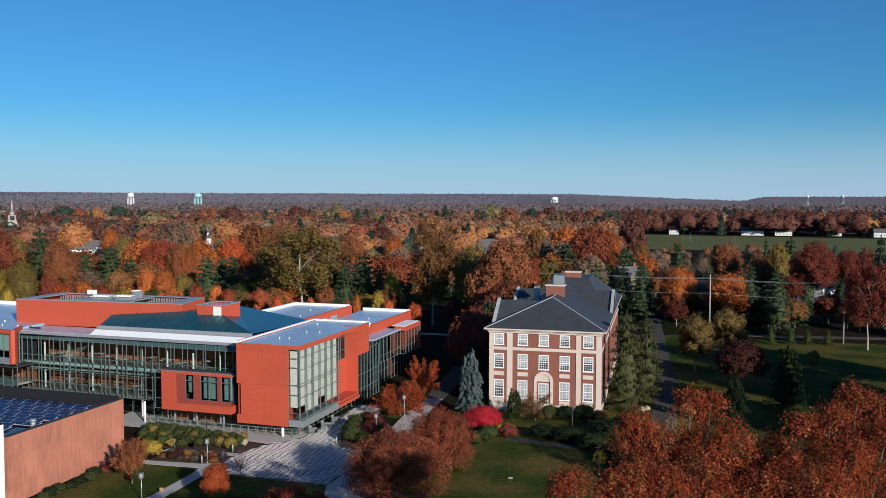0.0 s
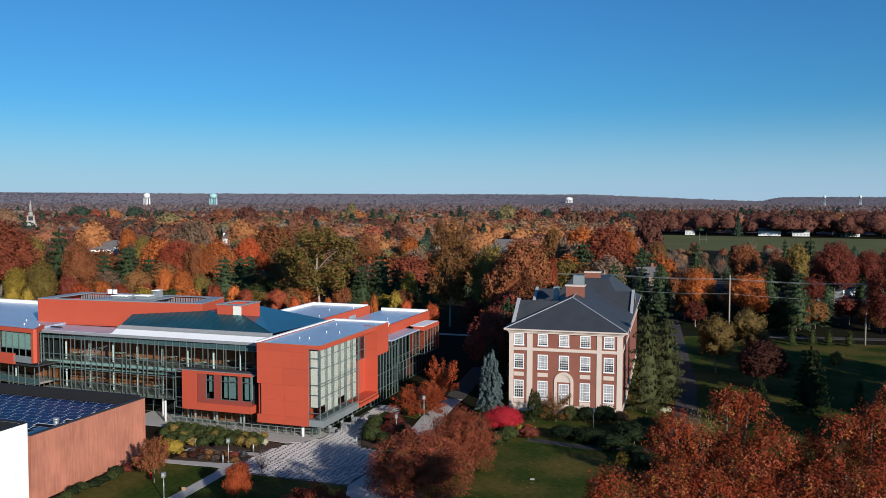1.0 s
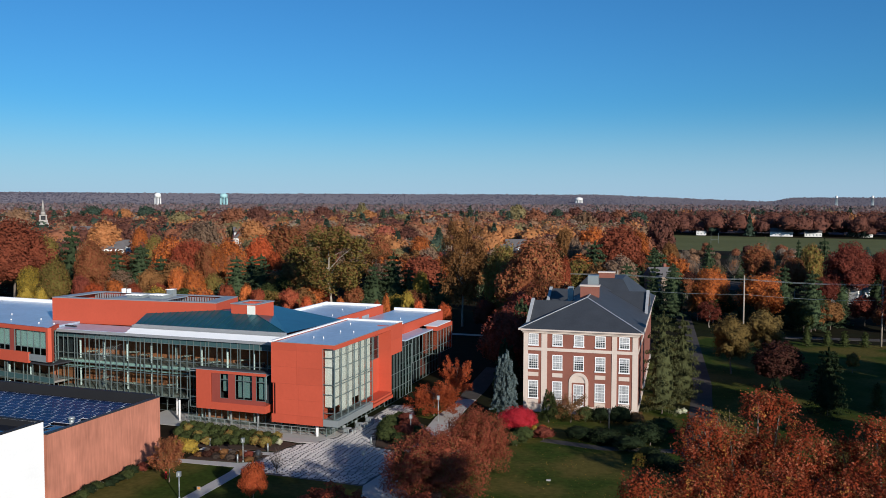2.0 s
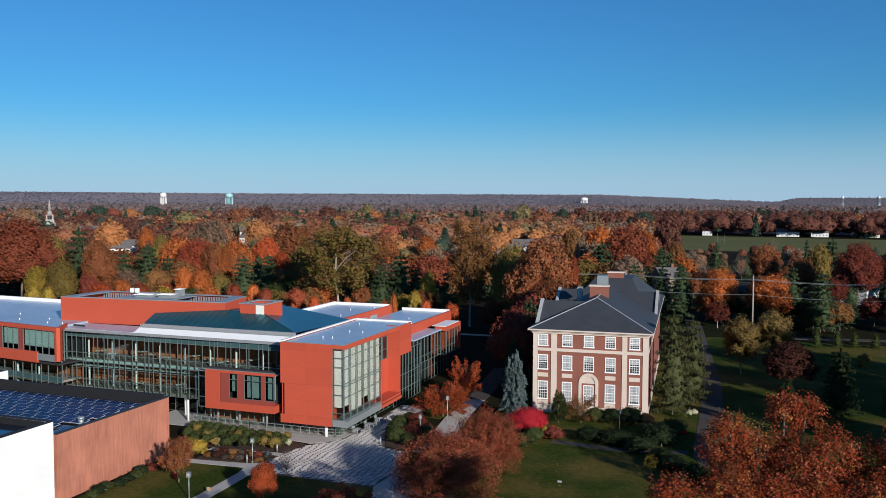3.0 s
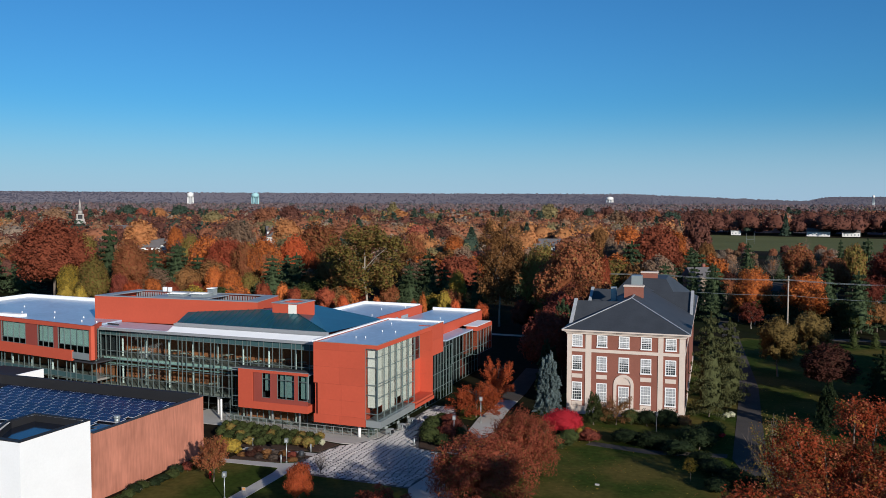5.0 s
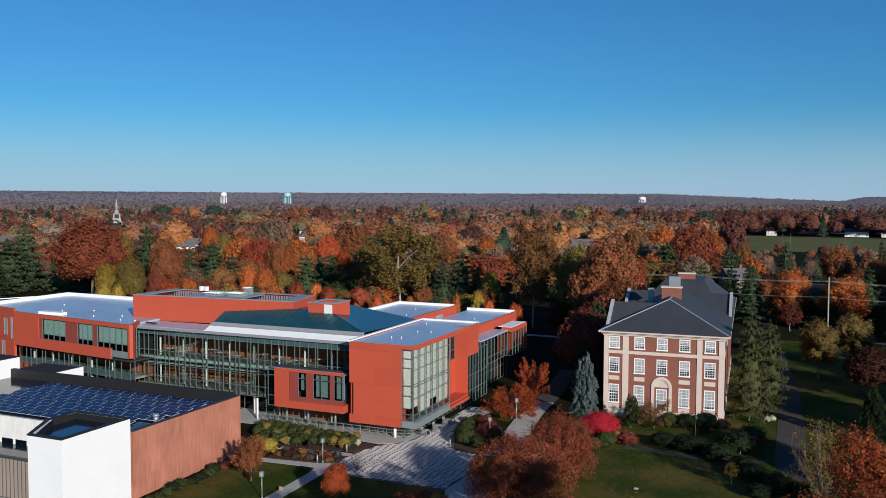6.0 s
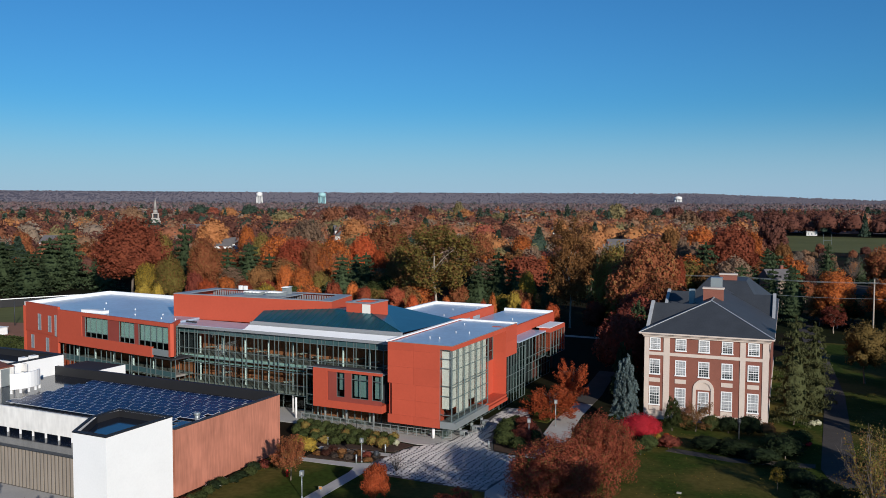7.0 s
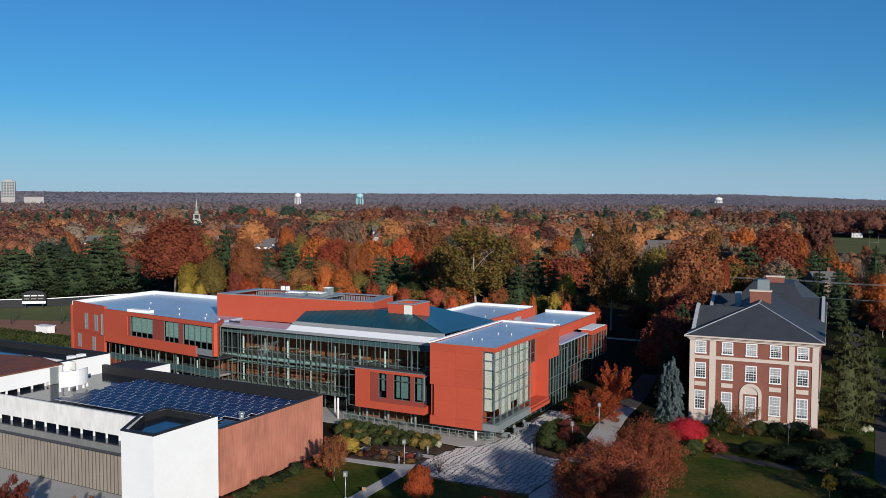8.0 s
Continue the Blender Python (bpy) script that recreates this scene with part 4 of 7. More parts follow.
tree("small", "yellow", -10.4, 96.5, 2.9, 0.85, 0, label="slim yellow sapling on the lawn", dense=0.4)
tree("twig", "olive", -1.4, 90.6, 10.3, 4.3, 2, label="half-bare twiggy tree with olive leaves beside the drive", dense=2)
tree("hemlock", "yew", 4.9, 121, 7.5, 2.2, 1, name="weeping_conifer", label="dark weeping conifer on the lawn", category="conifer")
tree("twig", "bare", -49.5, 83.6, 3.0, 1.5, 0, label="bare sapling at the plaza's edge", dense=0.3)
tree("small", "maroon", -71.3, 46.2, 7.9, 2.1, 1, label="small maroon tree before the ribbed wall")
tree("small", "rust", -64.4, 48.6, 6.7, 1.5, 1, label="small rust tree before the ribbed wall")
# trees added beyond the lower edge of the view and, unseen, to the east, to shade plaza and lawn
for i, (k, c, x, y, h, r) in enumerate((("small", "red", -27.5, 69, 5.2, 3.2), ("small", "red", -34, 66, 6.2, 3.4), ("small", "mixed", -21, 60, 8.6, 4.2), 
                                        ("round", "rust", 33, 108, 20, 6.5), ("round", "rust", 34.5, 130, 19, 6), ("round", "rust", 24, 84, 18, 5), ("round", "brown", 43, 121, 20, 6),
                                        ("round", "brown", 38, 147, 20, 6.5), ("round", "rust", 50, 152, 20, 7), ("round", "rust", 44, 136, 20, 6))):
    tree(k, c, x, y, h, r, i % 3, group="shade trees of the lawn", dense=1.0)
# foreground maples: the lobes of each crown as x, y, height of the lobe's top, radius


def maple(x, y, lobes, seed):
    """A tall maple whose crown is many upright sprays of leaves, each spray a cluster of small tufts."""
    rng = np.random.default_rng(seed)
    ob = thing("maple_tree", x, y, 0, 0, "tall red maple with gold inner leaves", "tree", "foreground maples", world_coords=True)
    low = []
    for cx, cy, top, r in lobes:      # fuller boughs under each tip
        for k in range(3):
            low.append((cx + (x - cx) * 0.12 * k + rng.normal(0, 0.5), cy + (y - cy) * 0.12 * k + rng.normal(0, 0.5), top - 1.6 - 1.7 * k, r * rng.uniform(0.72, 1.05)))
    verts, index = [], []
    for q, (cx, cy, top, r) in enumerate(list(lobes) + low):
        n = int((150 if q < len(lobes) else 80) * r * r)
        d = ball(rng, n)
        d[:, 2] = np.where(d[:, 2] < -0.4, -d[:, 2], d[:, 2])
        tip = np.array((cx, cy, top - 1.25 * r)) + d * np.array((r, r, 1.25 * r)) * rng.uniform(0.55, 1.0, (n, 1))
        m = 15
        p = np.repeat(tip, m, 0) + rng.normal(0, 1, (n * m, 3)) * np.array((0.09, 0.09, 0.13))
        verts.append(flecks(rng, p, np.repeat(d, m, 0) * 0.7 + np.array((0.25, -0.2, 0.5)), 0.078, 0.5))
        shade = rng.choice(4, n, p=(0.62, 0.20, 0.13, 0.05) if q < len(lobes) else (0.40, 0.41, 0.13, 0.06))
        index.append(np.repeat(shade, m))
    adopt(new("crown", foliage_mesh("crown", NO_V, NO_F, np.concatenate(verts), [LEAF["maple"], LEAF["bronze"], LEAF["mixed"], LEAF["gold"]], np.concatenate(index))), ob)
    bm = bmesh.new()
    tube(bm, (x, y, -0.1), (x, y, 9), 0.34, 0.26, 10)
    tube(bm, (x, y, 9), (x, y, 17), 0.26, 0.12, 8)
    for cx, cy, top, r in lobes:
        z = rng.uniform(8, 13)
        mid = Vector((x + (cx - x) * 0.6, y + (cy - y) * 0.6, (z + top) / 2 + 1.0))
        tube(bm, (x, y, z), mid, 0.12, 0.08, 6)
        tube(bm, mid, (cx, cy, top - r * 0.6), 0.08, 0.02, 5)
    part("trunk", bm, BARK, ob)


maple(-1.2, 30.5, ((-3.1, 28.4, 22.0, 1.0), (-1.4, 29.2, 21.9, 1.15), (-0.1, 30.2, 21.7, 1.1), (1.3, 31.5, 21.6, 1.3), (0.4, 28.6, 20.6, 1.2), (-1.2, 32.6, 21.0, 1.2)), 1)
maple(0.4, 39.0, ((-1.6, 36.5, 22.2, 1.2), (-0.5, 37, 21.5, 1.1), (0.6, 37.5, 23.1, 0.85), (1.5, 38.2, 22.8, 0.9), (2.3, 36.6, 22.0, 1.2), (1.4, 36.2, 21.3, 1.2), (-1.2, 38.6, 20.8, 1.3), (0.8, 40.4, 20.8, 1.4), (3.3, 37.6, 20.6, 1.2)), 2)
maple(5.8, 36.6, ((3.9, 38.0, 21.3, 1.2), (5.0, 37, 22.4, 1.0), (6.2, 37.4, 22.9, 0.95), (7.4, 38.6, 23.5, 1.1), (3.6, 33.5, 21.0, 1.4), (5.6, 33.0, 21.4, 1.4), (6.6, 35.2, 22.0, 1.3), (8.2, 36.6, 22.6, 1.3), (4.6, 35.2, 21.2, 1.2), (7.0, 40.8, 21.8, 1.5)), 3)
# added mostly out of view, to cast shade on the crab apple's lower side
maple(11.0, 43.0, ((10.2, 43.6, 22.3, 1.7), (9.8, 40.6, 22.6, 1.4), (12.4, 42.0, 22.5, 1.8), (8.8, 46.0, 21.0, 1.5), (11.6, 45.6, 21.8, 1.7)), 4)

rngs = np.random.default_rng(5)
PICK = ["oxblood"] * 5 + ["rust"] * 9 + ["brown"] * 7 + ["orange"] * 6 + ["red"] * 2 + ["olive"] * 4 + ["maroon"] + ["yellow"] + ["pine"] * 11 + ["tan"] * 2
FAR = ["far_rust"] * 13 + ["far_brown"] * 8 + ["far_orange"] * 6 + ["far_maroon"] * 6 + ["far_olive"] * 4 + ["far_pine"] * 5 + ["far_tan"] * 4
UNDER = ["rust"] * 4 + ["orange"] * 2 + ["yellow"] + ["red"] + ["pine"] * 6 + ["olive"] * 4 + ["brown"] * 3 + ["green"] * 4


def wood(count, ang0, ang1, near, far, low, high, choice, keep, group):
    done = 0
    while done < count:
        ang, dist = radians(rngs.uniform(ang0, ang1)), rngs.uniform(near, far)
        x, y = -dist * math.sin(ang), dist * math.cos(ang)
        if not keep(x, y):
            continue
        c = choice[int(rngs.integers(0, len(choice)))]
        k = ("pine" if rngs.uniform() < 0.5 else "broad_pine") if c == "pine" else ("tall" if rngs.uniform() < 0.12 else "round")
        h = rngs.uniform(low, high)
        if high < 7:
            tree("bush", c, x, y, h, h * rngs.uniform(0.45, 0.65), int(rngs.integers(0, 3)), name="bush", category="shrub", label=WORDS[c] + " wild shrub along the road", group=group, dense=2)
        else:
            tree(k, c, x, y, h, h * rngs.uniform(0.36, 0.52), int(rngs.integers(0, 3)), group=group, dense=0.45)
        done += 1


wood(46, 12, 60, 205, 262, 4.5, 9.5, UNDER, lambda x, y: y > 170 and not (x < -150 and y < 190) and not (-75 < x < -46 and y < 192), "low trees behind the halls")
wood(95, 4, 60, 262, 360, 9, 15.5, PICK, lambda x, y: y > 205, "wood behind the halls")
wood(40, -14, 6, 238, 350, 5, 9, PICK + ["pine"] * 22 + ["dark"] * 4 + ["maroon"] * 4, lambda x, y: not (26 < x < 40 and y < 292) and not (-32 < x < -14 and y < 275) and not (-14 < x < 6 and y > 260), "trees beyond the lawn")
wood(60, -8, 5, 370, 535, 4, 8, ["tan", "tan", "brown", "rust", "maroon", "pine"], lambda x, y: y < 540, "low half-bare trees before the field")
wood(30, -14, 5, 885, 950, 9, 14, ["maroon", "rust", "brown", "pine", "olive"], lambda x, y: y > 862, "trees behind the field houses")
wood(34, -14, 2.5, 219, 242, 5, 8.5, ["pine", "maroon", "green", "rust", "pine", "brown"], lambda x, y: x > -14, "bushes along the road")
wood(14, 8, 22, 150, 200, 5, 9, ["pine", "green", "maroon", "pine"], lambda x, y: y > 160 and x < -33 and not (-75 < x < -46), "low trees behind the halls")


HOMES = ((-353, 535, 13, 10, 8.6, 25), (-300, 474, 12, 9, 8.3, 100), (-316, 511, 14, 10, 6.5, 60), (-257, 395, 11, 9, 4.1, 15), (-306, 358, 13, 10, 7, 40), (-262, 304, 11, 9, 5.9, 10), (-330, 403, 12, 9, 6, 70), (-115, 1245, 18, 11, 6, 10), (-141, 1192, 18, 11, 6, -20), (-160, 1139, 18, 11, 6, 30), (-116, 466, 16, 11, 6.5, 20), (-115, 425, 13, 10, 6, 60))      # pale houses, with far trees left out before them to fit the camera's view: x, y, width, depth, eaves, turn
SIGHTLINES = [(math.degrees(math.atan2(-x, y)), math.hypot(x, y)) for x, y, *_ in HOMES]


def rise(d):
    """The land climbs slowly towards the horizon."""
    return 13 * (max(d - 900, 0) / 1700) ** 1.3


# far woods, one mesh
LEAFS = list(LEAF)
HAZY = ["haze_maroon"] * 5 + ["haze_brown"] * 5 + ["haze_green"] * 2
stock = {}
for level, tufts, size in ((3, 620, 0.11), (2, 330, 0.15), (2, 62, 0.27), (1, 13, 0.42)):
    for variant in range(16):
        rng = np.random.default_rng(500 + level * 40 + variant + tufts)
        stock[tufts, variant] = billow_crown(rng, 1, 1, -1, 44 if tufts > 300 else 16, tufts, size, level, 0.16, 0.36, 0.45, 0.84)
        cv, cf, lv = stock[tufts, variant]
        stock[tufts, variant] = cv, cf[cv[cf][:, :, 2].mean(1) > -0.35], lv[np.repeat(lv.reshape(-1, 3, 3)[:, :, 2].mean(1) > -0.35, 3)]
        gv, gf = globe(max(level - 1, 1))
        up = (gv[:, 2] + 1) / 2
        n = tufts * 2
        f, a = rng.uniform(0, 1, n) ** 0.8, rng.uniform(0, math.tau, n)
        p = np.stack((np.cos(a) * 0.75 * (1 - f), np.sin(a) * 0.75 * (1 - f), 2.1 * f - 1), 1)
        stock[tufts, variant, "cone"] = (np.stack((gv[:, 0] * 0.6 * (1.05 - up), gv[:, 1] * 0.6 * (1.05 - up), gv[:, 2]), 1), gf, flecks(rng, p, p * np.array((1, 1, 0)) + np.array((0, 0, 0.6)), size * 1.3, 0.4))
core_all, face_all, leaf_all, core_index, leaf_index, start = [], [], [], [], [], 0
for near, far, area, tufts in ((350, 480, 125, 620), (480, 760, 165, 330), (760, 1350, 200, 62), (1350, 2600, 330, 13)):
    n = int(0.5 * radians(73) * (far ** 2 - near ** 2) / area)
    a = np.radians(rngs.uniform(-14, 59, n))
    d = np.sqrt(rngs.uniform(near ** 2, far ** 2, n))
    xs, ys = -d * np.sin(a), d * np.cos(a)
    for x, y in zip(xs, ys):
        if x > -70 and 545 < y < 850:
            continue
        dist, deg = math.hypot(x, y), math.degrees(math.atan2(-x, y))
        # no tree between the camera and a house
        if any(abs(deg - g) < 380 / e and e - 170 < dist < e + 8 for g, e in SIGHTLINES):
            continue
        open_side = deg < 5.5 and dist < 860
        if open_side and (y > 400 or rngs.uniform() < 0.35):
            continue
        h = rngs.uniform(4, 8) if open_side else rngs.uniform(9, 17) if dist < 480 else rngs.uniform(11, 20)
        if deg < 6 and 860 < dist < 1250:
            h = rngs.uniform(9, 24)
        r = h * rngs.uniform(0.36, 0.66)
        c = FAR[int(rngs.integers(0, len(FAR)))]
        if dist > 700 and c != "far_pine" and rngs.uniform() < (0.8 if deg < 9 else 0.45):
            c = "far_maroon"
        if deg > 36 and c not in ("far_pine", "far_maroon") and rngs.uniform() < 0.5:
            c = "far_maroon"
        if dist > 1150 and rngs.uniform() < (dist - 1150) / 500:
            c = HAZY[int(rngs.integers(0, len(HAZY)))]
        form = (330 if deg < 6 and dist < 1250 else tufts, int(rngs.integers(0, 16)))
        cv, cf, lv = stock[(*form, "cone") if c == "far_pine" and rngs.uniform() < 0.6 else form]
        turn = rngs.uniform(0, math.tau)
        cs, sn = math.cos(turn), math.sin(turn)
        spin = np.array(((cs * r, sn * r, 0), (-sn * r, cs * r, 0), (0, 0, h * 0.5)))
        at = np.array((x, y, h * 0.5 + rise(dist)))
        core_all.append(cv @ spin + at)
        leaf_all.append(lv @ spin + at)
        face_all.append(cf + start)
        start += len(cv)
        core_index.append(np.full(len(cf), LEAFS.index(c)))
        leaf_index.append(np.full(len(lv) // 3, LEAFS.index(c)))
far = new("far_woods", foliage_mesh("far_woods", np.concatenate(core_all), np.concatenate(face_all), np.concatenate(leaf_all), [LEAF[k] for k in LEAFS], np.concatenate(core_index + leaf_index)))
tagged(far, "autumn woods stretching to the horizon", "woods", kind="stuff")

# hills on the horizon
HILL_ROWS = ((900, -0.3), (1300, rise(1300)), (1700, rise(1700)), (2100, rise(2100)), (2600, 14), (2900, 26), (3200, 42), (3500, 58), (3700, 71), (3750, 74), (3850, -1))


def crest_of(deg):
    """Height of the hills by compass degrees west of north, with a separate ridge to the east."""
    ridge = min(max((-1.6 - deg) / 1.8, 0), 1)
    return 0.93 if deg > 9 else 0.52 + 0.41 * max(deg + 2, 0) / 11 + 0.24 * ridge * ridge * (3 - 2 * ridge)


# hill trees in the same grey, with haze put into the leaf colour
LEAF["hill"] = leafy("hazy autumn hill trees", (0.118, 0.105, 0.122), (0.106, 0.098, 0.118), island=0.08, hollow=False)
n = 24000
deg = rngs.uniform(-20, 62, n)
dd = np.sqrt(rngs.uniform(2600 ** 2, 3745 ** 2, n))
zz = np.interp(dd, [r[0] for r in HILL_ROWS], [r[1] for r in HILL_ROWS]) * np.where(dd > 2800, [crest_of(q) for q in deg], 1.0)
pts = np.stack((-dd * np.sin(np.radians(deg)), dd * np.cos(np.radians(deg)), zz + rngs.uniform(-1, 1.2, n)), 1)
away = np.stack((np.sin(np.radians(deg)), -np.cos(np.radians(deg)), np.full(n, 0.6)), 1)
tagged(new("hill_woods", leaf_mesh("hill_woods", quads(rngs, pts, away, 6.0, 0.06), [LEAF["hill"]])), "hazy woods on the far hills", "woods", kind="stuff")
bm = bmesh.new()
rows = []
for j, (d, zz) in enumerate(HILL_ROWS):
    row = []
    for i in range(241):
        a = radians(-22 + i * 0.36)
        wob = noise.noise(Vector((i * 0.05, j * 0.2, 3))) * 0.35 + noise.noise(Vector((i * 0.9, j, 9))) * 0.16
        deg = -22 + i * 0.36
        crest = crest_of(deg)
        row.append(bm.verts.new((-d * math.sin(a), d * math.cos(a), max(zz * (crest if d > 2800 else 1) * (1 + (0.22 if d > 2800 else 0) * wob), -1))))
    rows.append(row)
for p, q in zip(rows, rows[1:]):
    for i in range(240):
        bm.faces.new((p[i + 1], p[i], q[i], q[i + 1]))
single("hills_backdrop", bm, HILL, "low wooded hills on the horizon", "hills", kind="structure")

# fallen leaves on the lawn
n = 5200
rl = np.random.default_rng(12)
lp = np.stack((rl.uniform(-38, 18, n), 76 + 90 * rl.uniform(0, 1, n) ** 1.6, rl.uniform(0.03, 0.06, n)), 1)
lp = lp[~((lp[:, 0] < -12) & (lp[:, 1] > 118))]
tagged(new("fallen_leaves", leaf_mesh("fallen_leaves", quads(rl, lp, np.tile((0, 0, 1.0), (len(lp), 1)), 0.10, 0.25), [LEAF["yellow"], LEAF["brown"]], rl.integers(0, 2, len(lp)))),
       "yellow and brown leaves fallen on the lawn", "leaves", kind="stuff")

# ---- the brick hall ----
hall = thing("brick_hall", -21.75, 122.35, 0, 3.3, "three-storey red brick hall with stone pilasters and slate roof", "building")
hall.scale = (0.948, 1, 1)
HW, DEPTH, EAVE = 8.65, 52.0, 12.1
part("wall", boxes((-HW, HW, 0.0, DEPTH, 0, EAVE - 0.1)), BRICK, hall)
part("plinth", boxes((-HW - 0.12, HW + 0.12, -0.12, DEPTH, 0, 1.2)), STONE, hall, "cast stone base course")
bm = boxes((-HW - 0.25, HW + 0.25, -0.25, DEPTH, 11.75, 12.0), (-HW - 0.45, HW + 0.45, -0.45, DEPTH, 12.0, 12.2), (-HW - 0.85, HW + 0.85, -0.75, DEPTH, 12.2, 12.4))
part("cornice", bm, STONE, hall, "stepped stone cornice")
part("string_course", boxes((-HW - 0.1, HW + 0.1, -0.1, DEPTH, 9.15, 9.6)), STONE, hall)
for x0, x1 in ((-8.75, -8.05), (-5.95, -5.05), (4.85, 5.6), (7.9, 8.75)):
    part("pilaster", boxes((x0, x1, -0.09, 0.05, 1.2, 11.75)), STONE, hall)
for i, x in enumerate((-7.2, -3.45, -0.15, 3.1, 6.7)):
    for z0, z1 in ((9.95, 11.65), (6.45, 8.6), (2.05, 4.7)):
        if i == 2 and z0 < 3:
            z0, z1 = 1.3, 4.4
        w = 0.78
        win = part("window", boxes((x - w, x - w + 0.13, -0.06, 0.1, z0, z1), (x + w - 0.13, x + w, -0.06, 0.1, z0, z1), (x - w + 0.13, x + w - 0.13, -0.06, 0.1, z1 - 0.14, z1),
                                   (x - w - 0.06, x + w + 0.06, -0.14, 0.1, z0 - 0.1, z0 + 0.08), (x - w + 0.13, x + w - 0.13, -0.045, 0.05, (z0 + z1) / 2 - 0.05, (z0 + z1) / 2 + 0.05)), WHITE, hall, "white sash window frame")
        pane = part("pane", boxes((x - w + 0.13, x + w - 0.13, -0.012, 0.0, z0 + 0.08, z1 - 0.14)), PANE_DARK, hall)
        drawn = (0.96, 0.55, 0.9, 0.35, 0.8, 0.96, 0.7)[int(x * 3 + z0 * 5) % 7]
        low = z1 - 0.14 - (z1 - z0 - 0.22) * drawn
        part("curtain", boxes((x - w + 0.15, x - 0.06, -0.022, -0.013, low, z1 - 0.16), (x + 0.06, x + w - 0.15, -0.022, -0.013, low, z1 - 0.16)), CURTAIN, pane)
        bars = bmesh.new()
        for k in range(1, 4):
            u = x - w + 0.13 + k * (2 * w - 0.26) / 4
            box(bars, u - 0.018, u + 0.018, -0.035, -0.013, z0 + 0.08, z1 - 0.14)
        for k in (1, 2, 4, 5):
            u = z0 + 0.08 + k * (z1 - z0 - 0.22) / 6
            box(bars, x - w + 0.13, x + w - 0.13, -0.033, -0.013, u - 0.018, u + 0.018)
        part("glazing_bar", bars, WHITE, hall)
    if i != 2:
        part("panel", boxes((x - 0.8, x + 0.8, -0.05, 0.05, 5.3, 5.9)), STONE, hall, "blank stone panel")
        part("panel", boxes((x - 0.8, x + 0.8, -0.05, 0.05, 1.25, 1.85)), STONE, hall, "blank stone panel")
# arched doorway surround
bm = bmesh.new()
for k in range(16):
    a0, a1 = math.pi * k / 16, math.pi * (k + 1) / 16
    ring = [(r * math.cos(a) - 0.15, 4.65 + r * math.sin(a)) for a, r in ((a0, 1.05), (a0, 1.5), (a1, 1.5), (a1, 1.05))]
    lo, hi = [bm.verts.new((u, 0.05, v)) for u, v in ring], [bm.verts.new((u, -0.14, v)) for u, v in ring]
    bm.faces.new(hi)
    for q in range(4):
        bm.faces.new((lo[q], lo[(q + 1) % 4], hi[(q + 1) % 4], hi[q]))
for x0, x1 in ((-1.65, -1.2), (0.9, 1.35)):
    box(bm, x0, x1, -0.14, 0.05, 1.2, 4.65)
part("arch_surround", bm, STONE, hall, "round-arched stone surround")
bm = bmesh.new()
pts = [bm.verts.new((1.05 * math.cos(math.pi * k / 12) - 0.15, -0.03, 4.65 + 1.05 * math.sin(math.pi * k / 12))) for k in range(13)]
bm.faces.new(pts)
part("tympanum", bm, STONE, hall)
# roofs
E2 = 12.38
bm = bmesh.new()


def face(*pts):
    bm.faces.new([bm.verts.new(p) for p in pts])


RX, RZ, RA = 0.0, 16.3, 8.65
X = HW + 0.85
# front hip and long main roof
face((-X, -0.62, E2), (X, -0.62, E2), (RX, RA, RZ))
face((X, -0.62, E2), (X, DEPTH, E2), (RX, DEPTH, RZ), (RX, RA, RZ))
face((-X, DEPTH, E2), (-X, -0.62, E2), (RX, RA, RZ), (RX, DEPTH, RZ))
part("roof", bm, SLATE, hall, "dark slate hipped roof")
bm = bmesh.new()
# rear higher block
face((-7, 24, 13.0), (7.5, 24, 13.0), (4, 33, 17.2), (-3, 33, 17.2))
face((7.5, 24, 13.0), (9.2, 50, 12.6), (4, 42, 17.2), (4, 33, 17.2))
face((-7, 50, 13), (-7, 24, 13.0), (-3, 33, 17.2), (-3, 42, 17.2))
face((-3, 33, 17.2), (4, 33, 17.2), (4, 42, 17.2), (-3, 42, 17.2))
part("roof", bm, SLATE, hall, "higher slate roof of the rear block")
for side, y0, y1 in ((1, 20.6, 33.5), (-1, 4.2, 14.0), (-1, 22, 34)):
    bm = bmesh.new()
    xe, zr, ym = side * (HW + 0.3), 15.6, (y0 + y1) / 2
    face((xe, y0, E2), (0, y0, E2), (0, ym, zr), (xe, ym, zr)) if side < 0 else face((0, y0, E2), (xe, y0, E2), (xe, ym, zr), (0, ym, zr))
    face((xe, y1, E2), (0, y1, E2), (0, ym, zr), (xe, ym, zr))
    part("roof", bm, SLATE, hall, "cross gable slate roof")
    bm = bmesh.new()
    beam(bm, (xe, y0 - 0.1, E2 + 0.15), (xe, ym, zr + 0.15), 0.5, 0.32)
    beam(bm, (xe, ym, zr + 0.15), (xe, y1, E2 + 0.15), 0.5, 0.32)
    part("coping", bm, LEAD, hall, "grey lead gable coping")
    bm = bmesh.new()
    xg = xe - side * 0.05
    face((xg, y0, E2 - 0.4), (xg, y1, E2 - 0.4), (xg, ym, zr))
    part("gable_wall", bm, BRICK, hall)
bm = bmesh.new()
for a, b in (((-X, -0.62, E2), (RX, RA, RZ)), ((X, -0.62, E2), (RX, RA, RZ)), ((RX, RA, RZ), (RX, 30, RZ))):
    beam(bm, a, b, 0.22, 0.1)
part("hip_capping", bm, LEAD, hall)
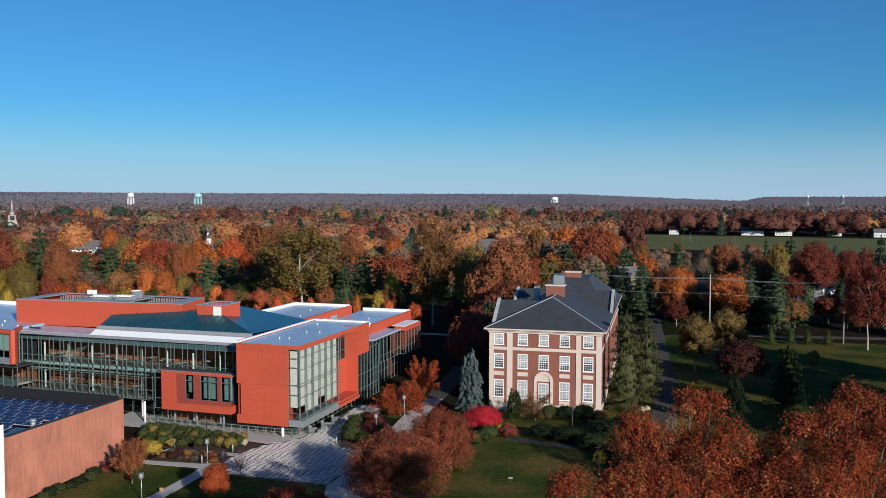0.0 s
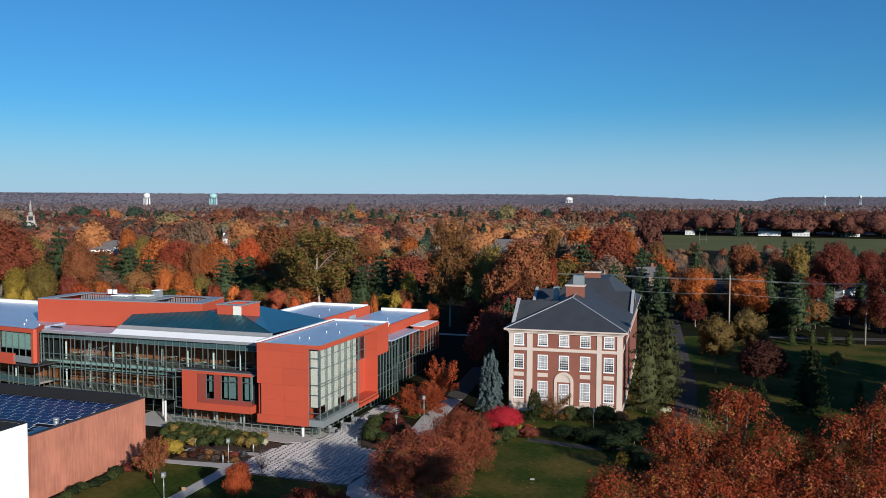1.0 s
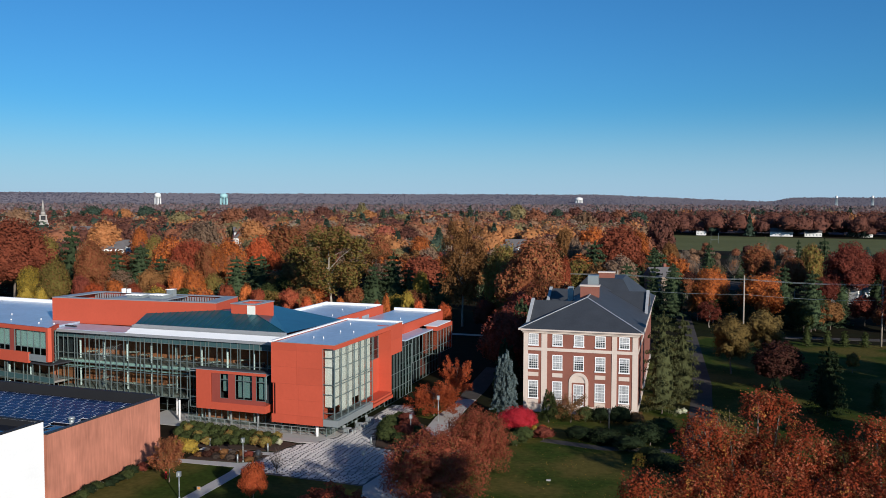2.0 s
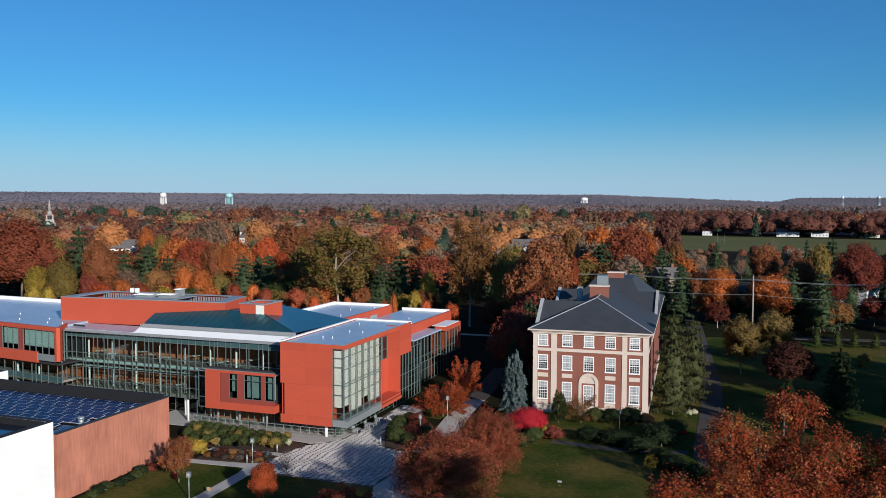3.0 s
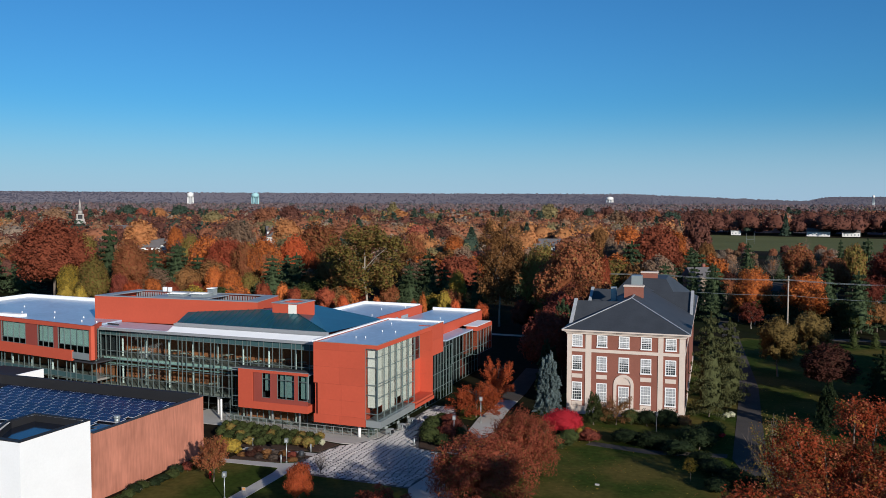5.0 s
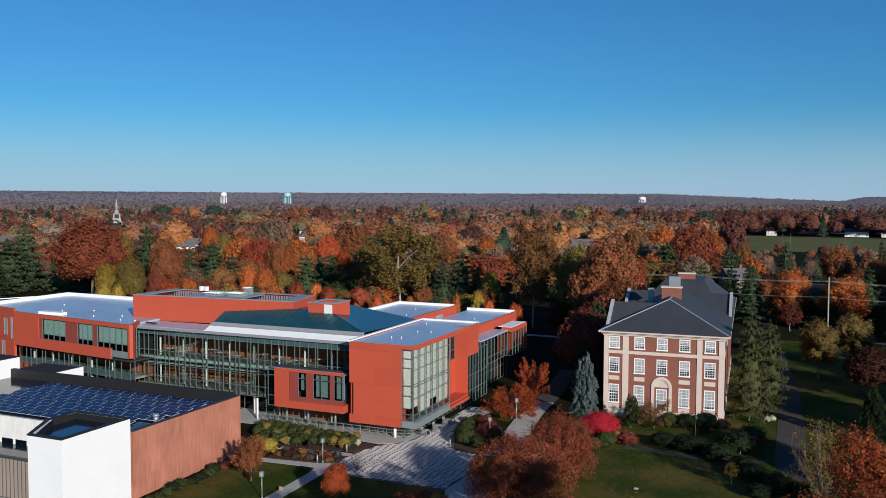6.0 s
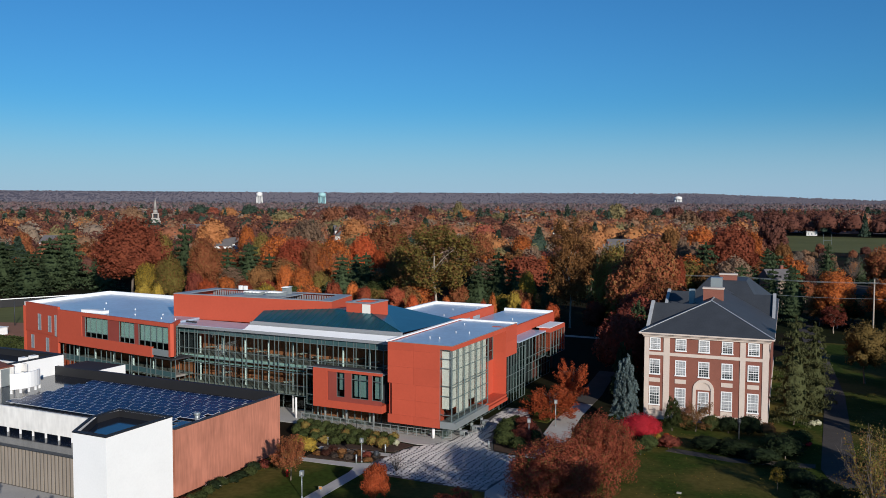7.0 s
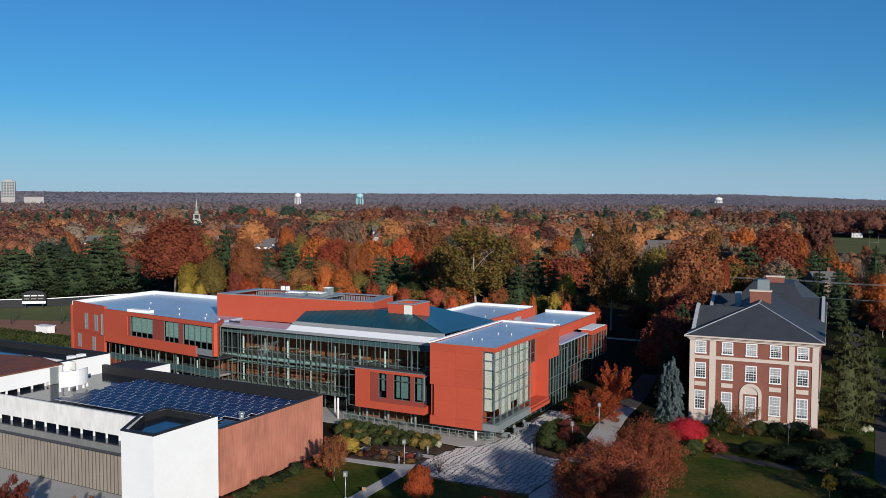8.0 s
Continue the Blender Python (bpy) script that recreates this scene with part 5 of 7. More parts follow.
for x0, x1, y, z0, z1 in ((-1.7, 1.4, 13.6, 14.5, 17.5), (-0.7, 2.3, 34.2, 15.5, 18.1)):
    ch = part("chimney", boxes((x0, x1, y, y + 1.3, z0, z1)), BRICK, hall, "broad red brick chimney stack")
    part("cap", boxes((x0 - 0.12, x1 + 0.12, y - 0.12, y + 1.42, z1, z1 + 0.22)), STONE, ch)
part("rooftop_unit", boxes((-0.9, 0.9, 17.4, 19, 17.4, 18.95), (-0.8, -0.7, 17.5, 17.6, 15.2, 17.4), (0.7, 0.8, 17.5, 17.6, 15.2, 17.4)), METAL, hall, "grey louvred rooftop unit")
part("duct", boxes((-4.3, -3.4, 17, 18.2, 14, 17.0)), METAL, hall, "blue-grey roof duct")

# ---- the terracotta and glass building ----
nexus = thing("glass_and_terracotta_building", -75, 108, 0, 0, "modern three-storey building of terracotta panels and glass curtain walls", "building", world_coords=True)


def wall_frame(a, b):
    """The pose of a wall that runs from a to b: x along it, y into the building, z up."""
    d = Vector((b[0] - a[0], b[1] - a[1], 0))
    return pose(a[0], a[1], 0, 0, 0, math.degrees(math.atan2(d.y, d.x))), d.length


def curtain(parent, a, b, z0, z1, cols, rows, glass=GLASS, deep=0.08, width=0.06, spandrels=(), uneven=0.0):
    """A curtain wall from a to b: mullions, transoms and one pane a field. rows: heights of the transoms."""
    m, length = wall_frame(a, b)
    step = length / cols
    wob = random.Random(cols)
    at = [i * step + (wob.uniform(-uneven, uneven) * step if 0 < i < cols else 0) for i in range(cols + 1)]
    mull = mesh_of("mullion", boxes((-width / 2, width / 2, -deep, 0.05, z0, z1)), MULLION)
    for u in at:
        piece("mullion", mull, parent, m @ pose(u, 0, 0))
    levels = [z0, *rows, z1]
    trans = mesh_of("transom", boxes((0, length, -deep * 0.5, 0.05, -0.04, 0.04)), MULLION)
    for z in levels:
        piece("transom", trans, parent, m @ pose(0, 0, z))
    for j, (lo, hi) in enumerate(zip(levels, levels[1:])):
        me = mesh_of("pane", boxes((0, 1, 0.0, 0.02, lo + 0.04, hi - 0.04)), SPANDREL if j in spandrels else glass)
        for u, v in zip(at, at[1:]):
            ob = piece("pane", me, parent, m @ pose(u + width / 2, 0, 0) @ Matrix.Diagonal((v - u - width, 1, 1, 1)))
            if j not in spandrels:
                ob.visible_shadow = False


def cladding(parent, a, b, zs, cols, mat=TERRA, thick=0.25):
    """Panels in rows from a to b with open joints, before a dark backing."""
    m, length = wall_frame(a, b)
    step = length / cols
    for lo, hi in zip(zs, zs[1:]):
        me = mesh_of("panel", boxes((0.006, step - 0.006, 0, thick, lo + 0.006, hi - 0.006)), mat)
        for i in range(cols):
            piece("panel", me, parent, m @ pose(i * step, 0, 0))
    return part_on(parent, "backing", boxes((0.03, length - 0.03, 0.03, thick + 0.05, zs[0] + 0.02, zs[-1] - 0.02)), TERRA_DARK, m)


def part_on(parent, name, bm, mat, m, label=""):
    ob = part(name, bm, mat, parent, label)
    ob.matrix_basis = m
    return ob


# corner block
cladding(nexus, (-58.3, 97.5), (-50.75, 97.5), [7.07, 9.3, 11.5, 12.5], 2)
cladding(nexus, (-57.7, 97.5), (-50.75, 97.5), [2.95, 5.0, 7.07], 2)
cladding(nexus, (-58.3, 97.5), (-50.75, 97.5), [1.8, 2.95], 2)
cladding(nexus, (-50.75, 97.5), (-49.0, 97.5), [12.0, 12.5], 1)
cladding(nexus, (-49.0, 97.5), (-49.0, 116.3), [11.9, 12.5], 4)
cladding(nexus, (-49.0, 116.3), (-49.0, 120.8), [8.0, 10.2, 12.5], 1)
cladding(nexus, (-58.3, 121), (-58.3, 97.9), [1.8, 12.5], 3)
part("corner_pier", boxes((-51.0, -50.75, 97.76, 98.9, 1.8, 12.0)), TERRA, nexus)
curtain(nexus, (-50.75, 97.62), (-49.12, 97.62), 2.75, 11.98, 1, [3.6, 6.0, 7.3, 9.6, 10.8], GLASS_CLEAR)
curtain(nexus, (-49.1, 97.65), (-49.1, 109.6), 2.75, 11.9, 6, [3.5, 5.6, 7.1, 7.45, 9.3, 10.9], GLASS_CLEAR)
for i in range(6):
    part("roller_blind", boxes((-49.40, -49.37, 97.75 + i * 1.99, 99.55 + i * 1.99, 3.3 if i % 3 else 4.4, 11.8)), BLIND, nexus)
part("roller_blind", boxes((-50.6, -49.55, 97.92, 97.95, 4.3, 11.7)), BLIND, nexus)
part("floor_slab", boxes((-58, -49.6, 98.2, 109.4, 7.0, 7.4), (-58, -51.4, 109.4, 120, 7.0, 7.4)), CONCRETE, nexus)
part("ledge", boxes((-50.7, -48.55, 97.55, 108.6, 1.85, 2.7)), METAL, nexus, "grey metal ledge under the corner window")
part("soffit", boxes((-58.2, -50.75, 97.8, 118, 1.8, 2.1), (-52.5, -48.7, 108.8, 116.3, 1.75, 2.2)), TERRA, nexus)
part("recess_wall", boxes((-51.3, -51.0, 109.6, 116.3, 2.2, 7.6)), TERRA, nexus)
part("recess_lintel", boxes((-51.3, -51.0, 109.6, 116.3, 11.0, 12.0)), TERRA, nexus)
curtain(nexus, (-51.1, 109.6), (-51.1, 116.3), 7.6, 11.0, 4, [9.0])
part("balcony_floor", boxes((-51.0, -48.8, 109.7, 116.2, 2.35, 2.6)), TERRA, nexus)
cladding(nexus, (-51.2, 116.3), (-49.0, 116.3), [1.85, 5.3, 8.8, 12.5], 1)
part("roof_deck", boxes((-58.2, -49.12, 97.7, 120.7, 12.15, 12.42)), ROOF_PALE, nexus, "pale grey flat roof")
part("coping", boxes((-58.55, -58.1, 97.5, 120.8, 12.42, 12.66), (-58.55, -49.0, 120.5, 120.95, 12.42, 12.66)), ROOF_WHITE, nexus, "white roof edge kerb")
part("roof_trim", boxes((-58.1, -49, 97.5, 97.62, 12.5, 12.55), (-49.12, -49, 97.62, 120.5, 12.5, 12.55)), ROOF_GREY, nexus)
# ground floor below the block
curtain(nexus, (-58.3, 100.2), (-51.0, 100.2), 0.0, 1.8, 6, [])
curtain(nexus, (-73.5, 100.6), (-58.4, 100.6), 0.0, 2.75, 11, [], uneven=0.3)
part("lobby_wall", boxes((-73.5, -58.4, 102.8, 103.0, 0, 2.8)), WOOD_IN, nexus)
curtain(nexus, (-51.0, 99.0), (-51.0, 118.0), 0.0, 1.85, 12, [])
# dark sheets behind the glass that stand for unlit rooms
part("core_wall", boxes((-58.2, -53, 103, 118, 0, 1.8), (-57.8, -53.5, 101.5, 119.5, 2.1, 12.1)), SHADE_IN, nexus)
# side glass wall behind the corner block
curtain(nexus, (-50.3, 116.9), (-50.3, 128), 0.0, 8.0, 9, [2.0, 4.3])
part("core_wall", boxes((-57, -53, 119, 139, 0, 8.5)), SHADE_IN, nexus)

# long glass facade
FY = 100.2
curtain(nexus, (-97.0, FY + 0.8), (-58.4, FY), 3.0, 11.55, 38, [4.4, 6.2, 7.0, 8.3, 10.7], spandrels=(5,), uneven=0.38)
part("floor_slab", boxes((-97, -58.5, FY + 1.1, 116, 7.0, 7.35), (-97, -58.5, FY + 1.1, 116, 2.9, 3.2)), FLOOR_IN, nexus)
part("back_wall", boxes((-97, -58.5, 106.4, 106.7, 3.0, 11.5)), WOOD_IN, nexus, "warm wood-lined inner wall")
part("light_shelf", boxes((-96.5, -72, FY + 0.95, FY + 1.5, 6.95, 7.3), (-96, -74, FY + 1.0, FY + 1.6, 6.3, 6.4)), LIGHT_SHELF, nexus)
for i in range(9):
    bm = bmesh.new()
    tube(bm, (-94 + i * 4.3, FY + 2.2, 0), (-94 + i * 4.3, FY + 2.2, 11.4), 0.14, 0.14, 12)
    part("column", bm, WHITE, nexus, "slim white column")
bm = bmesh.new()
tube(bm, (-74.3, 99.6, 0), (-74.3, 99.6, 3.0), 0.14, 0.14, 12)
part("column", bm, WHITE, nexus)
curtain(nexus, (-97.0, FY + 4), (-58.4, FY + 4), 0.0, 3.0, 18, [])
part("core_wall", boxes((-97, -59, FY + 7, FY + 7.3, 0, 3)), SHADE_IN, nexus)
bm = bmesh.new()
y0, y1 = FY - 0.25, FY + 1.3
v = [bm.verts.new(p) for p in ((-84, y0, 11.6), (-58.45, y0, 11.6), (-58.45, y1, 11.6), (-84, y1, 11.6), (-84, y0, 11.75), (-58.45, y0, 11.75), (-58.45, y1, 12.5), (-84, y1, 12.5))]
for f in ((3, 2, 1, 0), (4, 5, 6, 7), (0, 1, 5, 4), (1, 2, 6, 5), (2, 3, 7, 6), (3, 0, 4, 7)):
    bm.faces.new([v[k] for k in f])
part("eave", bm, ROOF_WHITE, nexus, "sloping white eave gutter")
part("flat_eave", boxes((-97.3, -84, FY - 0.25, FY + 5.0, 11.6, 12.0)), ROOF_PALE, nexus)
part("fascia", boxes((-97.3, -58.45, FY - 0.3, FY - 0.25, 11.55, 11.95)), ROOF_GREY, nexus)
# teal hipped roof
bm = bmesh.new()
A0, B0, C0, D0, R0, L0, W0 = [Vector(p) for p in ((-83.6, 102, 13.05), (-58.6, 102, 12.95), (-58.56, 120, 12.45), (-72, 120, 14.4), (-66, 106.5, 14.62), (-84.1, 105.2, 14.17), (-72.6, 107.3, 14.9))]
for f in ((A0, B0, R0, W0, L0), (B0, C0, D0, R0), (R0, D0, W0)):
    bm.faces.new([bm.verts.new(p) for p in f])
hip = part("hipped_roof", bm, ROOF_TEAL, nexus, "dark teal standing seam metal roof")
part("gutter", boxes((-83.6, -58.5, 101.72, 102.0, 12.4, 13.04), (-84.0, -83.6, 101.72, 105.0, 12.0, 12.9)), ROOF_GREY, nexus, "grey metal gutter")
bm = bmesh.new()
for k in range(1, 22):
    x = -83.6 + k * 1.13
    y = 105.2 + (x + 84.1) * 0.18 if x < -72.6 else 107.2 if x < -66 else 102 + (-58.6 - x) / 7.4 * 4.5
    beam(bm, (x, 102, 13.09), (x, y, 13.09 + 0.35 * (y - 102)), 0.04, 0.07)
beam(bm, B0 + Vector((0, 0, 0.03)), R0 + Vector((0, 0, 0.03)), 0.12, 0.08)
part("seams", bm, ROOF_TEAL, hip)
# roof screens
ring = [(-101.7, 105.0), (-73.2, 107.2), (-75.0, 115.8), (-101.5, 114.8)]


def ring_wall(points, z0, z1, thick, bm=None):
    """An upright closed wall round a polygon."""
    bm = bm or bmesh.new()
    c = Vector((sum(p[0] for p in points) / len(points), sum(p[1] for p in points) / len(points)))
    n = len(points)
    inner = [tuple(Vector(p) + (c - Vector(p)).normalized() * thick) for p in points]
    rows = [[bm.verts.new((*p, z)) for p in ps] for ps, z in ((points, z0), (points, z1), (inner, z1), (inner, z0))]
    for r, s in zip(rows, rows[1:]):
        for i in range(n):
            bm.faces.new((r[i], r[(i + 1) % n], s[(i + 1) % n], s[i]))
    return bm


part("roof_screen", ring_wall(ring, 12.0, 15.85, 0.35), TERRA, nexus, "terracotta plant screen")
part("screen_cap", ring_wall(ring, 15.86, 15.98, 2.2), ROOF_GREY, nexus, "grey metal screen capping")
part("roof_deck", prism([(-101.2, 105.5), (-73.8, 107.6), (-75.5, 115.3), (-101.0, 114.3)], 12.0, 14.5), ROOF_GREY, nexus)
slat = mesh_of("slat", boxes((-0.12, 0.12, 0, 0.06, 14.5, 15.8)), ROOF_GREY)
for i in range(54):
    piece("slat", slat, nexus, pose(-100.4 + i * 0.46, 113.1 + i * 0.0174, 0))
for i in range(12):
    piece("slat", slat, nexus, pose(-76.0 + i * 0.0, 108.6 + i * 0.44, 0, 0, 0, 90))
part("louvre_back", boxes((-100.6, -76, 114.15, 114.25, 13.2, 15.8), (-75.7, -75.6, 108.6, 114, 13.2, 15.8)), TERRA_DARK, nexus)
part("gantry", boxes((-92.4, -82.6, 107.0, 113.4, 15.86, 15.98)), ROOF_GREY, nexus, "grey metal deck inside the plant screen")
for x0, x1, y0, y1, z1 in ((-90.5, -87.5, 108.6, 110.2, 16.35), (-86.5, -83.8, 109, 110.6, 16.45), (-85.6, -84.4, 112, 112.9, 17.0)):
    unit = part("roof_unit", boxes((x0, x1, y0, y1, 15.98, z1)), METAL, nexus, "grey rooftop plant unit")
    bm = bmesh.new()
    for k in range(5):
        tube(bm, (x0 + 0.2 + k * (x1 - x0 - 0.4) / 4, y0 - 0.5, z1 + 0.06), (x0 + 0.2 + k * (x1 - x0 - 0.4) / 4, y1 + 0.4, z1 + 0.06), 0.06, 0.06, 6)
    part("pipes", bm, ROOF_WHITE, unit, "pale plant pipes")
for x in (-95.6, -94.6):
    part("flue", boxes((x, x + 0.5, 113.6, 114.1, 15.98, 16.7)), ROOF_WHITE, nexus, "small white flue")
# roof lantern: a terracotta box with an open glazed top
part("lantern_wall", boxes((-70.2, -66.0, 106.5, 106.8, 13.9, 16.0), (-66.3, -66.0, 106.8, 111.4, 13.9, 16.0), (-70.2, -66.3, 111.1, 111.4, 13.9, 16.0), (-70.2, -69.9, 106.8, 111.1, 13.9, 16.0)), TERRA, nexus, "terracotta roof lantern")
part("lantern_panel", boxes((-67.5, -66.15, 106.44, 106.5, 14.6, 15.9)), BLIND, nexus, "pale panel on the roof lantern")
part("lantern_cap", boxes((-70.3, -65.9, 106.4, 107.1, 16.0, 16.12), (-66.6, -65.9, 107.1, 110.9, 16.0, 16.12), (-70.3, -65.9, 110.9, 111.5, 16.0, 16.12), (-70.3, -69.6, 107.1, 110.9, 16.0, 16.12)), ROOF_GREY, nexus)
part("lantern_glass", boxes((-69.9, -66.3, 106.8, 111.1, 15.5, 15.6)), ROOF_PALE, nexus)
# bay
part("bay_box", boxes((-70.0, -67.7, 97.75, 100, 2.75, 7.72), (-70.0, -67.7, 97.5, 97.75, 2.75, 8.1), (-67.7, -59.2, 97.5, 97.75, 7.72, 8.1), (-67.7, -59.2, 97.5, 100, 2.75, 3.75)), TERRA, nexus, "projecting terracotta bay")
for x0, x1, mat in ((-67.6, -66.25, TERRA_DARK), (-65.0, -63.9, TERRA_DARK), (-61.3, -60.7, TERRA_DARK)):
    part("bay_panel", boxes((x0, x1, 97.6, 97.75, 3.75, 7.72)), mat, nexus, "dark red infill panel")
for x0, x1 in ((-66.25, -65.0), (-63.9, -61.3), (-60.7, -59.3)):
    part("bay_panel", boxes((x0, x1, 97.6, 97.75, 3.75, 4.35)), TERRA_DARK, nexus, "dark red infill panel")
    curtain(nexus, (x0, 97.7), (x1, 97.7), 4.35, 7.72, max(1, round((x1 - x0) / 1.3)), [6.9])
    part("roller_blind", boxes((x0 + 0.1, x1 - 0.1, 98.2, 98.22, 5.2 if x0 < -66 else 4.5, 7.7)), TEAL_BLIND, nexus)
curtain(nexus, (-71.2, 97.8), (-70.0, 97.8), 2.8, 8.0, 1, [4.2, 7.0])
part("bay_roof", boxes((-71.3, -59.2, 97.76, 100, 7.73, 7.8), (-71.3, -59.2, 97.48, 97.78, 8.1, 8.14)), ROOF_GREY, nexus)
part("bay_core", boxes((-71.0, -59.3, 99.2, 100, 2.8, 8.0)), SHADE_IN, nexus)

# angled left wing
A, B, C = (-94.9, 96.9), (-123.4, 101.1), (-135.2, 104.3)
m, L = wall_frame(B, A)


def strip(z0, z1, u0, u1, mat, name, depth=0.4, inset=0.0, label=""):
    return part_on(nexus, name, boxes((u0, u1, inset, inset + depth, z0, z1)), mat, m, label)


strip(11.9, 12.5, 0, L, TERRA, "fascia")
strip(7.0, 8.6, 0, L - 4.4, TERRA, "spandrel_wall")
strip(8.6, 11.9, 0, 6.6, TERRA, "end_wall")
strip(7.5, 11.9, L - 0.45, L, TERRA, "corner_pier")
for u0, u1 in ((6.6, 7.4), (13.4, 16.4), (20.1, 21.2)):
    strip(8.6, 11.9, u0, u1, TERRA_DARK, "bay_panel", 0.2, 0.15, "dark red infill panel")
for u0, u1 in ((7.4, 13.4), (16.4, 20.1), (21.2, L - 0.45)):
    p, q = m @ Vector((u0, 0.2, 0)), m @ Vector((u1, 0.2, 0))
    lo = 7.4 if u1 > L - 2 else 8.6
    curtain(nexus, (p.x, p.y), (q.x, q.y), lo, 11.9, max(2, round((u1 - u0) / 1.4)), [9.4])
    strip(9.3, 11.85, u0 + 0.1, u1 - 0.1, LIGHT_SHELF, "roller_blind", 0.03, 0.42)
strip(7.0, 12.2, 0.3, L - 0.3, SHADE_IN, "core_wall", 0.3, 5.0)
# underside in near-black, with the overhang's shade put into its colour
strip(6.9, 7.1, 0, L, SHADE_IN, "soffit", 6.0, 0.3)
p, q = m @ Vector((0, 0.9, 0)), m @ Vector((L, 0.9, 0))
curtain(nexus, (p.x, p.y), (q.x, q.y), 0, 6.9, 20, [2.2, 4.2, 5.0], spandrels=(2,), uneven=0.35)
strip(0, 6.9, 0, L - 1.5, WOOD_IN, "back_wall", 0.3, 5.6)
strip(3.9, 4.2, 0, L - 1.5, FLOOR_IN, "floor_slab", 4.4, 1.1)
for u in range(2, 27, 5):
    bm = bmesh.new()
    tube(bm, (u, 2.2, 0), (u, 2.2, 6.9), 0.16, 0.16, 10)
    part_on(nexus, "column", bm, WHITE, m, "slim white column")
me, L2 = wall_frame(C, B)
part_on(nexus, "wall", boxes((0, L2, 0, 0.4, 7.9, 12.9), (0, L2 - 0.4, 0.12, 0.52, 0, 7.9)), TERRA, me)
for u, wide, z0, z1, inset in ((5.0, 0.95, 8.4, 11.2, 0), (8.8, 0.95, 8.4, 11.2, 0), (11.2, 0.5, 7.9, 11.5, 0), (2.0, 0.9, 4.9, 7.3, 0.12), (7.6, 0.9, 4.9, 7.3, 0.12)):
    win = part_on(nexus, "window", boxes((u, u + wide, inset - 0.03, inset, z0, z1)), GLAZE_DARK, me, "narrow slot window")
    part_on(nexus, "window_frame", boxes((u - 0.08, u, inset - 0.08, inset, z0, z1), (u + wide, u + wide + 0.08, inset - 0.08, inset, z0, z1), (u, u + wide, inset - 0.08, inset, z0 + 0.9, z0 + 0.98)), METAL, me)
part("roof_deck", prism([(-95.1, 97.35), (-96.7, 101), (-97, 122), (-135.7, 123.6), (-135, 104.8), (-123.3, 101.55)], 12.02, 12.3), ROOF_PALE, nexus, "pale flat roof with sky blue in its colour")
bm = bmesh.new()
for p, q in ((C, (-135.9, 124)), ((-135.9, 124), (-99, 122))):
    beam(bm, (*p, 12.55), (*q, 12.55), 0.4, 0.7)
part("parapet", bm, ROOF_WHITE, nexus)
part("side_wall", prism([A, (-94.6, 97.3), (-95.3, 98.5), (-95.6, 98.2)], 7.5, 12.5), TERRA, nexus)
part("side_fascia", prism([(-95.6, 98.2), (-95.3, 98.5), (-96.8, 101.2), (-97.1, 101)], 11.9, 12.5), TERRA, nexus)
curtain(nexus, (-95.45, 98.4), (-96.9, 101.0), 7.1, 11.9, 2, [8.4, 9.4])
strip(7.4, 8.4, L - 4.4, L - 0.45, METAL, "balustrade", 0.06, 0.1, "grey metal balcony front")
part("rear_wall", boxes((-135, -97, 123.6, 124, 0, 12.2), (-135.8, -135.4, 104.3, 124, 0, 12.2)), TERRA, nexus)

# rear volumes
part("rear_block", boxes((-75, -63.2, 124, 146.7, 0, 11.2)), TERRA, nexus)
part("roof_deck", boxes((-75, -63.5, 124, 146.4, 11.2, 11.35)), ROOF_PALE, nexus)
part("fascia", boxes((-63.5, -63.2, 124, 146.7, 11.2, 11.6), (-75, -63.5, 146.4, 146.7, 11.2, 11.6)), TERRA, nexus)
for y in (128, 132.5, 137):
    part("window", boxes((-63.2, -63.16, y, y + 3, 9.3, 10.7)), GLAZE_DARK, nexus)
part("rear_block", boxes((-63, -53.2, 132, 152, 8.6, 10.0)), TERRA, nexus)
# lower storey in dark red: its shade is put into the panel colour
part("rear_base", boxes((-63, -53.4, 132.2, 151.8, 0, 8.6)), TERRA_DARK, nexus)
part("roof_deck", boxes((-63, -53.5, 132.3, 151.7, 10.0, 10.1)), ROOF_PALE, nexus)
part("fascia", boxes((-53.5, -53.2, 132, 152, 10.0, 10.4)), TERRA, nexus)
part("kerb", boxes((-63, -53.5, 132, 132.5, 10.0, 10.6), (-63, -53.5, 151.5, 152, 10.0, 10.6)), ROOF_WHITE, nexus)
part("kerb", boxes((-75.2, -74.7, 124, 146.7, 11.2, 11.8), (-74.7, -63.5, 146.0, 146.4, 11.35, 11.8)), ROOF_WHITE, nexus)
part("link_roof", boxes((-54, -50.5, 126, 139, 8.6, 8.8)), ROOF_PALE, nexus)
curtain(nexus, (-50.6, 126), (-50.6, 139), 4.5, 8.6, 8, [5.6])
part("rear_bay", boxes((-52.5, -51.7, 139, 147, 4.4, 9.2), (-52.5, -49.6, 139.0, 147, 8.5, 9.2), (-52.0, -49.6, 146.7, 147, 4.4, 8.5), (-51.9, -51.6, 138.9, 139.2, 4.4, 8.5)), TERRA, nexus, "rear terracotta bay")
curtain(nexus, (-51.7, 139.1), (-49.65, 139.1), 4.4, 8.5, 2, [5.8])
curtain(nexus, (-49.65, 139.2), (-49.65, 146.7), 4.4, 8.5, 5, [5.8])
part("roof_deck", boxes((-52.3, -49.8, 139.2, 146.8, 9.2, 9.28)), ROOF_WHITE, nexus)
curtain(nexus, (-52.4, 128), (-52.4, 147), 0, 4.4, 12, [2.2])
part("core_wall", boxes((-62, -54.2, 128, 150, 0, 8.4)), SHADE_IN, nexus)

